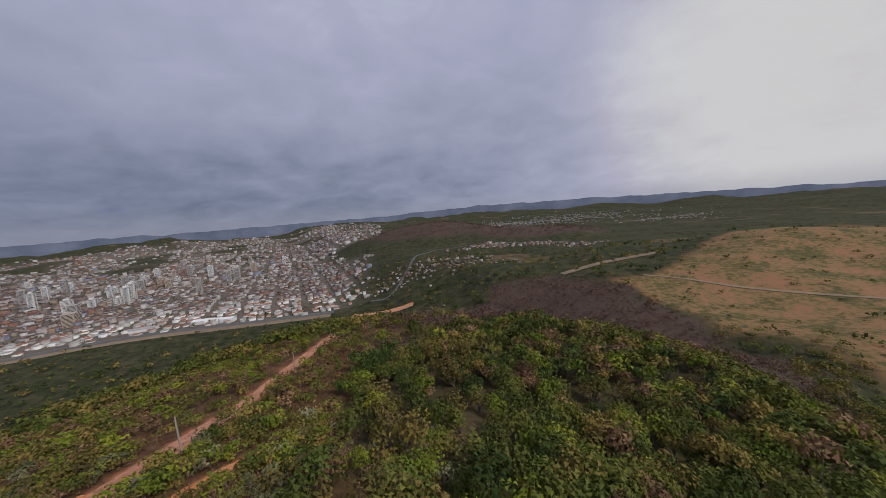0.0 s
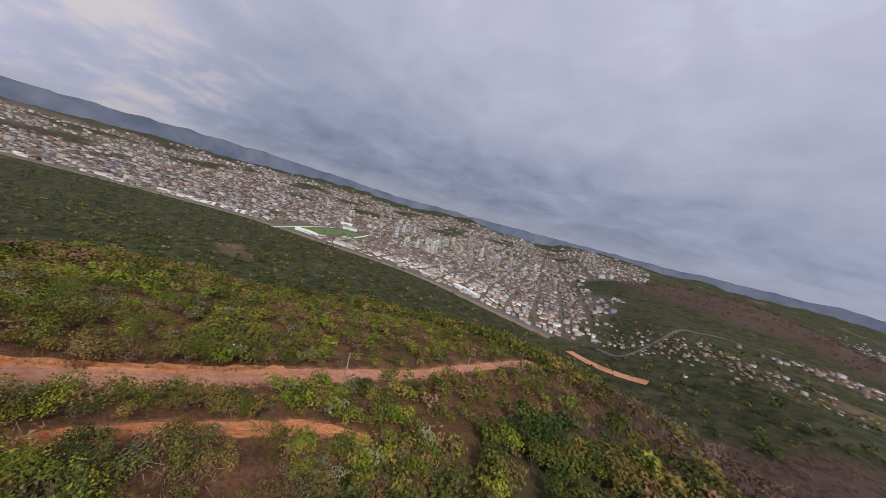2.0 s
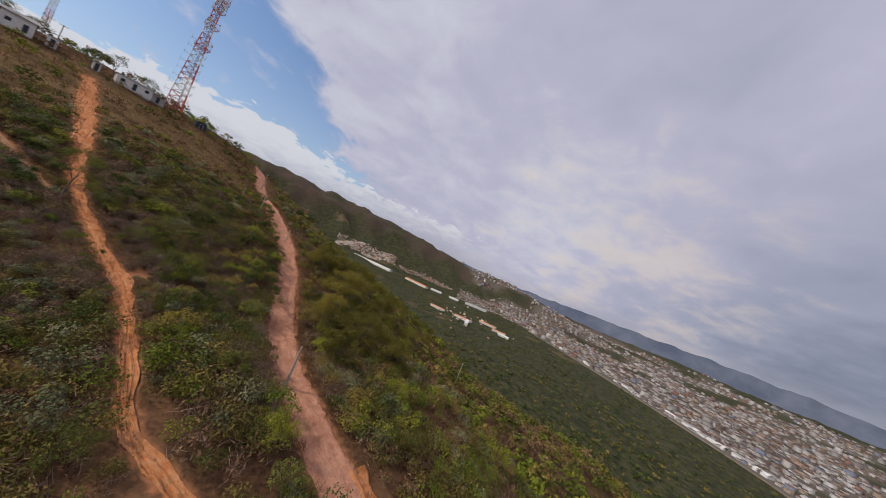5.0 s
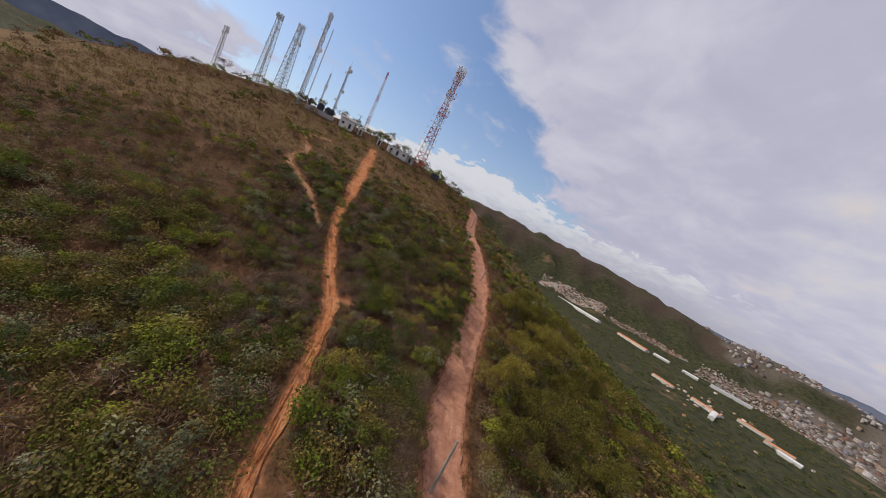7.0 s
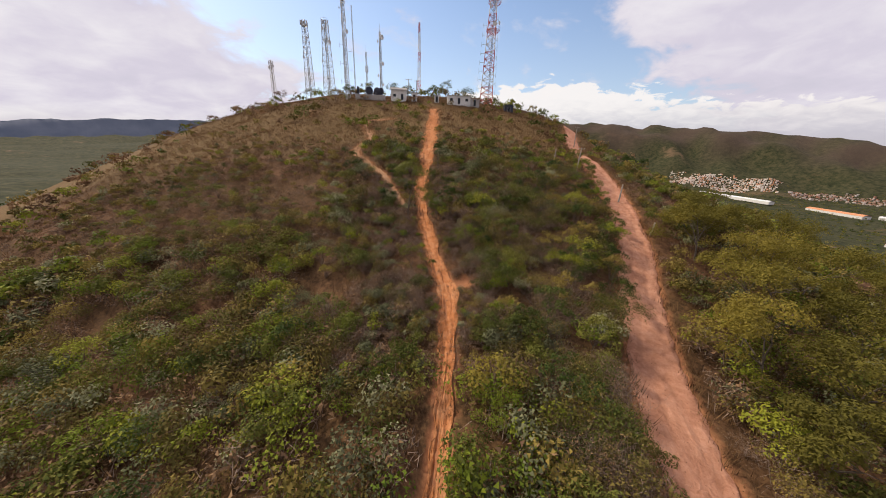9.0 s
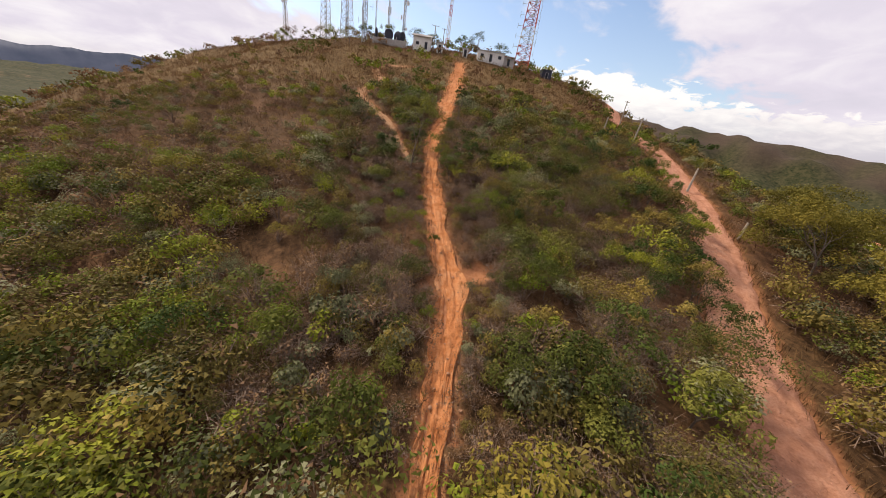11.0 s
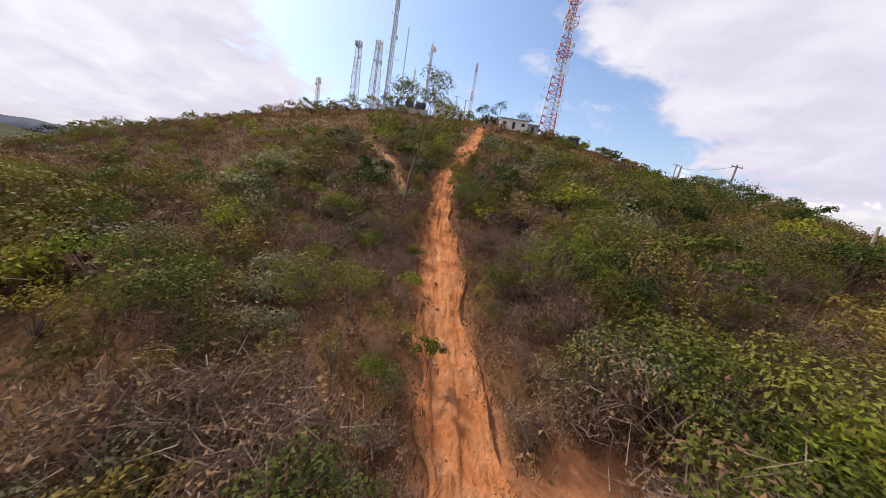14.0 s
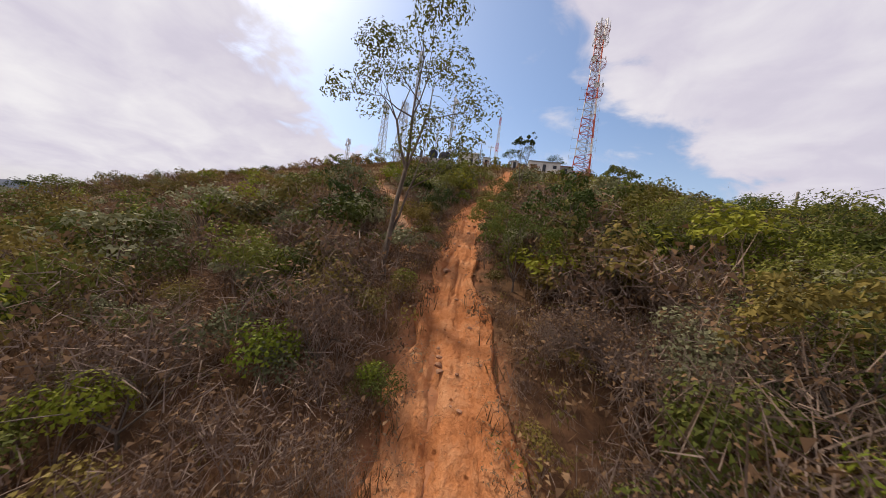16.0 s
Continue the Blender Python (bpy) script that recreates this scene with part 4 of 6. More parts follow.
crowned = thrown(rng, (-62, -62, 26, 40), 420, lambda x, y: (1 - 0.8 * upper(x, y)) * ~corridor(x, y) * (1 - green_wood(x, y)), 1.7)[:150]
SHADES = ((LEAF_BRIGHT, "yellow-green"), (LEAF_GREEN, "green"), (LEAF_TAWNY, "olive-yellow"), (LEAF_GREY, "grey-green"), (LEAF_DARK, "dark green"))
for n, (leaf, tone) in enumerate(SHADES):
    protos = [plant_thing("flat_crowned_tree", umbrella_arrays(430 + 3 * n + j, 3.6, 2.5, 760, 0.085), leaf, tone + " flat-crowned small tree rising from dry brush", "tree", "flat-crowned trees on the slope") for j in range(2)]
    for i, (px, py, pz) in enumerate(crowned[n::5]):
        size = rng.uniform(0.6, 1.35)
        m = pose(px, py, pz - 0.03, rng.uniform(-7, 7), rng.uniform(-7, 7), rng.uniform(0, 360))
        if i < 2:
            protos[i].matrix_basis = m @ Matrix.Diagonal((size, size, size, 1))
        else:
            ob = copy_thing(protos[i % 2], m)
            ob.scale = (size, size, size * rng.uniform(0.85, 1.15))

# dry grass and low brush
TUFTS = [tuft_arrays(k, 11, 0.5, 0.5) for k in range(201, 206)]
g = thrown(rng, (-14, -16, 12, 40), 9000, lambda x, y: 0.9 * (trail_gap(x, y) < 11), -0.12)[:5200]
spread_out("dry_grass", TUFTS, sized(rng, g, 0.35, 1.0), [STRAW], "tufts of dry straw-coloured grass beside the trail", "grass", rng)
g = thrown(rng, (-95, -60, 60, 100), 26000, lambda x, y: (trail_gap(x, y) > 9) * (0.35 + 0.65 * (1 - bushy(x, y))), -0.3)
top = thrown(rng, (-80, 30, 60, 112), 22000, lambda x, y: 0.25 + 0.75 * ease((y - 34) / 16), -0.3)
g = np.vstack([g, top])
spread_out("dry_grass", [tuft_arrays(k, 6, 0.8, 1.3) for k in range(211, 216)], sized(rng, g, 0.5, 1.15), [STRAW], "dry brown grass covering the upper slope", "grass", rng)

# straw along both edges of the dirt road
e = rng.uniform((4, -62), (40, 60), (16000, 2))
d = near_line(e[:, 0], e[:, 1], ROAD_L[::2])[0]
e = e[(d > 1.95) & (d < 2.2 + np.abs(rng.normal(0, 0.7, len(e))))][:2300]
spread_out("dry_grass", TUFTS, sized(rng, np.c_[e, hill(e[:, 0], e[:, 1])], 0.6, 1.7), [STRAW], "dry straw along the edges of the dirt road", "grass", rng)

# leaf litter and low herbs on the ground by the trail
HERBS = [shrub_arrays(k, 0.8, 0.4, 24, 0.045, 4, 0.0, 0.5, 0, 16, 0.3, 0.005) for k in range(221, 225)]
h = thrown(rng, (-12, -14, 10, 34), 3600, lambda x, y: 1.0 * corridor(x, y), -0.05)
third = len(h) // 4
spread_out("low_herbs", HERBS, sized(rng, h[:third], 0.5, 1.3), [LEAF_OLIVE, TWIG], "low olive herbs between the shrubs", "herbs", rng)
spread_out("low_brush", HERBS, sized(rng, h[third:], 0.6, 1.6), [LEAF_DRY, TWIG], "low brown brush and fallen leaves on the slope", "brush", rng)

# fallen leaves along the trail's edges and in its ruts
LITTER = [leaf_cloud(np.random.RandomState(k), np.zeros((1, 3)), np.array([0.25]), 14, 0.035) * (1, 1, 0.08) for k in range(231, 235)]
LITTER = [three_cornered(v, np.arange(len(v)).reshape(-1, 4), np.zeros(len(v) // 4, int)) for v in LITTER]
f = rng.uniform((-8, -14), (6, 34), (9000, 2))
edge = np.abs(trail_gap(f[:, 0], f[:, 1]) - glide(f[:, 1], TRAIL_W) / 2)
f = f[edge < 0.12 + np.abs(rng.normal(0, 0.25, len(f)))][:2200]
spread_out("fallen_leaves", LITTER, sized(rng, np.c_[f, hill(f[:, 0], f[:, 1]) - 0.02], 0.6, 1.3), [LEAF_DRY], "brown fallen leaves along the edges of the trail", "leaves", rng)

# the wider slope: many shrubs, joined by kind
MIDS = [shrub_arrays(k, 2.3, 1.8, 380, 0.066, 8, 0.0, 0.58, 0, 50, 0.6, 0.011) for k in range(301, 307)]
TALL = [shrub_arrays(k, 3.4, 2.8, 640, 0.064, 10, 0.02, 0.55, 0, 90, 0.8, 0.011) for k in range(391, 395)]
TALL_DRY = [shrub_arrays(k, 3.4, 2.6, 200, 0.05, 12, 0.02, 0.5, 1, 330, 0.6, 0.007) for k in range(395, 398)]
OUTER = [shrub_arrays(k, 2.6, 1.9, 110, 0.175, 7, 0.0, 0.62) for k in range(381, 386)]
RING = [shrub_arrays(k, 2.5, 1.8, 250, 0.092, 8, 0.0, 0.58) for k in range(371, 376)]
OUTER_DRY = [shrub_arrays(k, 2.3, 1.4, 36, 0.14, 7, 0.0, 0.45, 0, 28, 0.7, 0.022) for k in range(386, 390)]
MID_DRY = [shrub_arrays(k, 2.1, 1.3, 70, 0.07, 8, 0.0, 0.5, 0, 130, 0.6, 0.011) for k in range(311, 315)]
mid = thrown(rng, (-75, -78, 62, 62), 25000, lambda x, y: bushy(x, y) * ~corridor(x, y) * (1 - green_wood(x, y) * 0.8) * (road_side(x, y) < 30), 0.8)
share = np.array([0.13, 0.08, 0.08, 0.25, 0.46])
tone = wobble(mid[:, 0], mid[:, 1], 24, 61)
k = np.array([rng.choice(5, p=(q := share * ((1 + 0.3 * t) * (1 + 0.4 * s) * (1 - 0.6 * u), (1 + 0.6 * t) * (1 + 0.9 * s) * (1 - 0.6 * u), 1 - 0.5 * u, 1 - 0.3 * t, (1 - 0.5 * t) * (1 - 0.3 * s) * (1 + 0.8 * u))) / q.sum()) for t, s, u in zip(tone, ease((-22 - mid[:, 1]) / 20), upper(mid[:, 0], mid[:, 1]))])
high = (rng.uniform(size=len(mid)) < 0.6 * tall_belt(mid[:, 0], mid[:, 1])) & (mid[:, 0] < 19) & (mid[:, 1] > -26)
k = np.where(high & (k < 3) & (rng.uniform(size=len(mid)) < 0.5), rng.choice([3, 4], len(mid)), k)
ring = (np.abs(mid[:, 0] + 4) < 44) & (mid[:, 1] > -56) & (mid[:, 1] < 36) & ~high
inner = (np.abs(mid[:, 0]) < 16) & (mid[:, 1] > -9) & (mid[:, 1] < 15) & ~high
for n, (name, leaf, label, *_) in enumerate(NEAR_KINDS):
    label = label.replace("shrub", "shrubs") if n < 4 else "leafless brown shrubs across the dry slope"
    dry = n == 4
    for shapes, pick, low, top in ((TALL_DRY if dry else TALL, high, 0.65, 1.15), (MID_DRY if dry else MIDS, inner, 0.6, 1.4), (OUTER_DRY if dry else RING, ring & ~inner, 0.5, 1.45), (OUTER_DRY if dry else OUTER, ~(high | inner | ring), 0.5, 1.45)):
        rows = sized(rng, mid[pick & (k == n)], low, top)
        rows[:, 3] *= 1 - 0.32 * upper(rows[:, 0], rows[:, 1]) - 0.2 * ease((rows[:, 0] - 12) / 8) * ease((rows[:, 1] - 6) / 8) - 0.25 * ease((rows[:, 1] - 36) / 16)
        spread_out(name + "s", shapes, rows, [leaf, TWIG], label, "shrubs", rng)

# the slope below the road and the far side of the hill
FAR = [shrub_arrays(k, 3.0, 2.0, 60, 0.25, 6, 0.0, 0.6) for k in range(321, 326)]
far = thrown(rng, (-130, -190, 190, 120), 13000, lambda x, y: np.where(((x > -75) & (x < 62) & (y > -78) & (y < 62) & (road_side(x, y) < 30)), 0, (0.85 - 0.35 * ease((-40 - x) / 30) * ease((y - 5) / 15)) * (1 - 0.72 * ease((y - 45) / 20))) * (1 - green_wood(x, y)) * (1 - dry_forest(x, y)), 0.3)
west = far[:, 0] < -20
k = np.where(west, rng.choice(4, len(far), p=(0.2, 0.1, 0.34, 0.36)), rng.choice(4, len(far), p=(0.36, 0.2, 0.28, 0.16)))
for n, (leaf, label) in enumerate(((LEAF_GREEN, "green scrub on the slope above the town"), (LEAF_BRIGHT, "bright green scrub on the slope above the town"), (LEAF_OLIVE, "olive scrub on the slope above the town"), (LEAF_DRY, "brown dry scrub on the slope above the town"))):
    spread_out("scrub", FAR, sized(rng, far[k == n], 0.6, 1.6), [leaf, TWIG], label, "scrub", rng)

# trees in the gully and over the wooded shoulder
THIN_CROWNS = [shrub_arrays(k, 6.0, 6.6, 110, 0.52, 14, 0.09, 0.55) for k in range(336, 340)]
CROWNS = [shrub_arrays(k, 6.0, 6.2, 330, 0.3, 13, 0.09, 0.6) for k in range(331, 336)]
trees = thrown(rng, (-250, -170, -4, -30), 2500, lambda x, y: green_wood(x, y) , 1.2)
k = rng.choice(5, len(trees), p=(0.2, 0.36, 0.2, 0.08, 0.16))
for n, (leaf, label) in enumerate(((LEAF_DARK, "dark green trees filling the gully"), (LEAF_GREEN, "green trees filling the gully"), (LEAF_OLIVE, "olive trees filling the gully"), (LEAF_DRY, "withered brown trees among the green woods"), (LEAF_BRIGHT, "fresh yellow-green trees among the woods"))):
    rows = sized(rng, trees[k == n], 0.55, 1.2)
    by = np.hypot(rows[:, 0] + 35, rows[:, 1] + 50) < 62
    for shapes, pick in ((CROWNS, by), (THIN_CROWNS, ~by)):
        spread_out("woodland_trees", shapes, rows[pick], [leaf, BARK], label, "trees", rng, flatten=(0.7, 1.3))

# bare brown forest in the dry season
def bare_tree(seed, levels=3):
    r = np.random.RandomState(seed)
    out, tips = [], []
    grow(r, (0, 0, -0.3), (0, 0, 1), 2.2, 0.09, levels, out, tips, 3, 0.5, 0.75)
    v, q = sticks(out)
    t = twig_cloud(r, np.array(tips), np.full(len(tips), 0.9), 26, 1.3, 0.05)
    return three_cornered(np.vstack([v, t]), np.vstack([q, np.arange(len(t)).reshape(-1, 4) + len(v)]), np.r_[np.ones(len(q), int), np.full(26, 2)])


BARE = [bare_tree(k, 2) for k in range(341, 346)]
b = thrown(rng, (-360, -520, 60, -90), 7200, lambda x, y: dry_forest(x, y), 0.8)
spread_out("bare_trees", BARE, sized(rng, b[:450], 0.9, 1.6), [STRAW, TWIG], "leafless grey-brown trees of the dry forest", "trees", rng)
PUFF = [shrub_arrays(k, 5.4, 5.2, 34, 0.62, 9, 0.0, 0.3) for k in range(351, 355)]
spread_out("brown_canopy", PUFF, sized(rng, b, 0.7, 1.25), [BARE_CROWN, TWIG], "brown withered crowns of the dry forest", "trees", rng)

# far woods and scattered pasture trees
def woods(x, y):
    f = np.hypot(x, y)
    w = (f > 170) * ~((y > 40) & (f < 480)) * (1 - pasture(x, y) * 0.975) * (1 - town(x, y) * 0.93) * (1 - dry_forest(x, y)) * (1 - withered_hill(x, y)) * np.clip(0.68 + 0.6 * wobble(x, y, 210, 71), 0, 1)
    return np.clip(w * (190 / np.maximum(f, 190)) ** 0.8, 0, 1)


LUMPS = [shrub_arrays(k, 9.0, 6.5, 13, 1.7, 6, 0.0) for k in range(361, 366)]
NEAR_LUMPS = [shrub_arrays(k, 8.0, 5.6, 80, 0.52, 7, 0.0, 0.6) for k in range(356, 360)]
rr, aa = 170 * np.exp(rng.uniform(0, 1.65, 30000) ** 1.1), rng.uniform(0, 6.283, 30000)
w = np.c_[rr * np.cos(aa), rr * np.sin(aa)]
w = w[rng.uniform(size=len(w)) < woods(w[:, 0], w[:, 1]) * (rr / 170) ** 0.35]
near_w = near_line(w[:, 0], w[:, 1], HIGHWAY_L)[0] > 22
w = w[near_w]
w = np.c_[w, hill(w[:, 0], w[:, 1]) - 0.4, rng.uniform(0.6, 1.5, len(w)) * (1 + 0.5 * ease((np.hypot(w[:, 0], w[:, 1]) - 700) / 1500))]
half = rng.uniform(size=len(w)) < 0.55
close = np.hypot(w[:, 0], w[:, 1]) < 480
for shapes, where in ((NEAR_LUMPS, close), (LUMPS, ~close)):
    spread_out("far_woods", shapes, w[half & where], [LEAF_GREEN, BARK] if shapes is NEAR_LUMPS else [LEAF_DARK, BARK], "green woods on the far slopes", "woods", rng)
    spread_out("far_woods", shapes, w[~half & where], [LEAF_OLIVE, BARK], "olive woods on the far slopes", "woods", rng)

# woods along the valley floor, and withered woods over the hill beyond the town
v = rng.uniform((150, -560), (2050, 1650), (11000, 2))
v = v[(np.hypot(v[:, 0], v[:, 1]) < 2350) & (np.hypot(v[:, 0], v[:, 1]) > 230) & (town(v[:, 0], v[:, 1]) < 0.1) & (near_line(v[:, 0], v[:, 1], HIGHWAY_L)[0] > 30) & (wobble(v[:, 0], v[:, 1], 240, 75) > -0.4)]
v = np.c_[v, hill(v[:, 0], v[:, 1]) - 0.3, rng.uniform(0.45, 1.1, len(v))]
kind = rng.choice(3, len(v), p=(0.35, 0.4, 0.25))
close = np.hypot(v[:, 0], v[:, 1]) < 560
for n, (leaf, tint) in enumerate(((LEAF_DARK, "dark green"), (LEAF_GREEN, "green"), (LEAF_TAWNY, "olive-yellow"))):
    spread_out("valley_woods", NEAR_LUMPS, v[(kind == n) & close], [leaf, BARK], tint + " woods on the lower slope", "woods", rng)
    spread_out("valley_woods", LUMPS, v[(kind == n) & ~close], [leaf, BARK], tint + " woods on the valley floor", "woods", rng)
v = rng.uniform((-1000, -1850), (200, -1020), (3600, 2))
v = v[rng.uniform(size=len(v)) < withered_hill(v[:, 0], v[:, 1])]
spread_out("brown_canopy", PUFF, np.c_[v, hill(v[:, 0], v[:, 1]) - 1.0, rng.uniform(1.4, 2.6, len(v))], [BARE_CROWN, TWIG], "brown withered woods on the hill beyond the town", "trees", rng)

# single trees and olive thickets on the pasture
p = rng.uniform((-1300, -880), (-290, 40), (4600, 2))
p = p[(pasture(p[:, 0], p[:, 1]) > 0.7) & (rng.uniform(size=len(p)) < 0.14 + 0.6 * ease((wobble(p[:, 0], p[:, 1], 150, 73) - 0.42) / 0.2))]
spread_out("pasture_trees", LUMPS, np.c_[p, hill(p[:, 0], p[:, 1]) - 0.3, rng.uniform(0.4, 1.0, len(p))], [LEAF_DARK, BARK], "dark scattered trees and thickets on the dry pasture", "trees", rng)

# ---- helpers for built things ----
def part(name, bm, material, parent, label=""):
    me = bpy.data.meshes.new(name)
    bm.to_mesh(me)
    bm.free()
    for m in material if isinstance(material, (list, tuple)) else (material,):
        me.materials.append(m)
    ob = new(name, me)
    ob.parent = parent
    if label:
        ob["label"] = label
    return ob


def thing(name, x, y, z, label, category, group="", turn=0.0):
    ob = new(name)
    ob.empty_display_size = 0.2
    ob.matrix_world = pose(x, y, z, 0, 0, turn)
    return tagged(ob, label, category, group)


def beam(bm, a, b, r, r2=None, sides=4, mat=0):
    """A straight tapered bar from a to b."""
    a, b = Vector(a), Vector(b)
    d = (b - a).normalized()
    u = d.orthogonal().normalized()
    w = d.cross(u)
    rings = []
    for p, q in ((a, r), (b, r if r2 is None else r2)):
        rings.append([bm.verts.new(p + (u * math.cos(k * 2 * math.pi / sides + 0.785) + w * math.sin(k * 2 * math.pi / sides + 0.785)) * q) for k in range(sides)])
    for k in range(sides):
        f = bm.faces.new((rings[0][k], rings[0][(k + 1) % sides], rings[1][(k + 1) % sides], rings[1][k]))
        f.material_index = mat
    for ring in (rings[0][::-1], rings[1]):
        bm.faces.new(ring).material_index = mat


def block(bm, x, y, z, sx, sy, sz, mat=0):
    """A box that stands with the middle of its base at x, y, z."""
    v = [bm.verts.new((x + sx * i / 2, y + sy * j / 2, z + sz * k)) for k in (0, 1) for j in (-1, 1) for i in (-1, 1)]
    for ids in ((0, 2, 3, 1), (4, 5, 7, 6), (0, 1, 5, 4), (2, 6, 7, 3), (0, 4, 6, 2), (1, 3, 7, 5)):
        bm.faces.new([v[i] for i in ids]).material_index = mat


def fresh():
    return bmesh.new()


def drum_dish(radius, facing):
    """A shallow dish with a shroud, facing along a heading in degrees."""
    bm = fresh()
    prof = [(0.0, 0.0), (0.5, 0.06), (0.85, 0.2), (1.0, 0.34), (1.0, 0.55)]
    rings = []
    c, s = math.cos(radians(facing)), math.sin(radians(facing))
    for r, d in prof:
        rings.append([bm.verts.new((c * d * radius - s * math.cos(k * 0.524) * r * radius, s * d * radius + c * math.cos(k * 0.524) * r * radius, math.sin(k * 0.524) * r * radius)) for k in range(12)])
    for a, b in zip(rings, rings[1:]):
        for k in range(12):
            bm.faces.new((a[k], a[(k + 1) % 12], b[(k + 1) % 12], b[k]))
    bm.faces.new(rings[-2])
    return bm


def lattice_tower(name, x, y, z, height, base_w, top_w, label, legs=3, sections=16, paint=(), platforms=(), dishes=(), panels=(), turn=0.0, ladder=True, bar=0.05, straight_from=1.0, whip=0.0, arms=0):
    """A braced mast: legs, bracing a bay at a time, ladder, platforms, dishes and panel antennas."""
    top = thing(name, x, y, z, label, "tower", "masts on the hilltop", turn)
    width = lambda h: base_w + (top_w - base_w) * min(1.0, h / (height * straight_from))  # noqa: E731
    corner = lambda k, h: (width(h) / (1.73 if legs == 3 else 1.414) * math.cos(2 * math.pi * k / legs + 0.5), width(h) / (1.73 if legs == 3 else 1.414) * math.sin(2 * math.pi * k / legs + 0.5), h)  # noqa: E731
    coat = lambda i: paint[i * len(paint) // sections] if paint else STEEL  # noqa: E731
    bays = [height * i / sections for i in range(sections + 1)]
    for k in range(legs):
        bm = fresh()
        mats = []
        for i in range(sections):
            m = coat(i)
            if m not in mats:
                mats.append(m)
            ring = [bm.verts.new(Vector(corner(k, bays[i])) + Vector((math.cos(j * 1.2566), math.sin(j * 1.2566), 0)) * bar * 1.5) for j in range(5)] if i == 0 else last
            last = [bm.verts.new(Vector(corner(k, bays[i + 1])) + Vector((math.cos(j * 1.2566), math.sin(j * 1.2566), 0)) * bar * 1.5) for j in range(5)]
            for j in range(5):
                bm.faces.new((ring[j], ring[(j + 1) % 5], last[(j + 1) % 5], last[j])).material_index = mats.index(m)
        part("leg", bm, mats, top)
    for i in range(sections):
        bm = fresh()
        for k in range(legs):
            a, b, c, d = corner(k, bays[i]), corner((k + 1) % legs, bays[i]), corner(k, bays[i + 1]), corner((k + 1) % legs, bays[i + 1])
            beam(bm, a, d, bar * 0.7)
            beam(bm, b, c, bar * 0.7)
            beam(bm, c, d, bar * 0.8)
        tagged(part("bracing", bm, coat(i), top), kind="stuff")
    if ladder:
        bm = fresh()
        for s in (-0.2, 0.2):
            beam(bm, (s, 0, 0), (s, 0, height * 0.98), 0.03 + 0.4 * bar)
        for i in range(int(height * 1.2)):
            beam(bm, (-0.2, 0, i / 1.2), (0.2, 0, i / 1.2), 0.015)
        part("ladder", bm, DARK_STEEL, top, "dark ladder and cable run")
    for h, r, m in platforms:
        h = min(h, height - 0.6)
        bm = fresh()
        n = 8
        ring = [(r * math.cos(2 * math.pi * k / n), r * math.sin(2 * math.pi * k / n)) for k in range(n)]
        for k in range(n):
            (ax, ay), (bx, by) = ring[k], ring[(k + 1) % n]
            beam(bm, (ax, ay, h), (bx, by, h), 0.07)
            beam(bm, (ax, ay, h + 1.1), (bx, by, h + 1.1), 0.03)
            beam(bm, (ax, ay, h), (ax, ay, h + 1.1), 0.03)
            beam(bm, (ax * 0.3, ay * 0.3, h - r * 0.6), (ax, ay, h), 0.05)
            beam(bm, (ax * 0.2, ay * 0.2, h), (ax, ay, h), 0.06)
        part("platform", bm, m, top)
    for h, r, facing in dishes:
        h = min(h, height - 1.0)
        w = width(h) / 1.7 + 0.3
        ob = part("dish", drum_dish(r, facing), DISH, top, "white microwave dish")
        ob.location = (w * math.cos(radians(facing)), w * math.sin(radians(facing)), h)
        bm = fresh()
        beam(bm, (0, 0, h), ob.location, 0.05)
        part("mount", bm, STEEL, top)
    for h, r, n in panels:
        h = min(h, height - 1.2)
        for k in range(n):
            a = 2 * math.pi * k / n + 0.3
            bm = fresh()
            block(bm, 0, 0, -1.0, 0.32, 0.16, 2.2)
            beam(bm, (-r * 0.0, -0.2, -1.2), (0, -0.2, 1.4), 0.04)
            ob = part("panel_antenna", bm, DISH, top, "pale panel antenna")
            ob.matrix_local = pose(r * math.cos(a), r * math.sin(a), h, 0, 0, math.degrees(a) - 90)
            bm = fresh()
            beam(bm, (0, 0, h), (r * math.cos(a), r * math.sin(a), h), 0.035)
            part("mount", bm, STEEL, top)
    for i in range(arms):
        h, k = height * (0.12 + 0.5 * i / arms), i % legs
        c = Vector(corner(k, h))
        o = Vector((c.x, c.y, 0)).normalized()
        bm = fresh()
        beam(bm, c, c + o * 1.7, 0.05)
        beam(bm, c + o * 1.7 - Vector((0, 0, 0.7)), c + o * 1.7 + Vector((0, 0, 0.9)), 0.04)
        part("dipole_arm", bm, STEEL, top, "grey outrigger with an upright dipole")
    if whip:
        bm = fresh()
        beam(bm, (0, 0, height - 0.5), (0, 0, height + whip), 0.05, 0.015)
        part("whip_antenna", bm, STEEL, top)
    return top


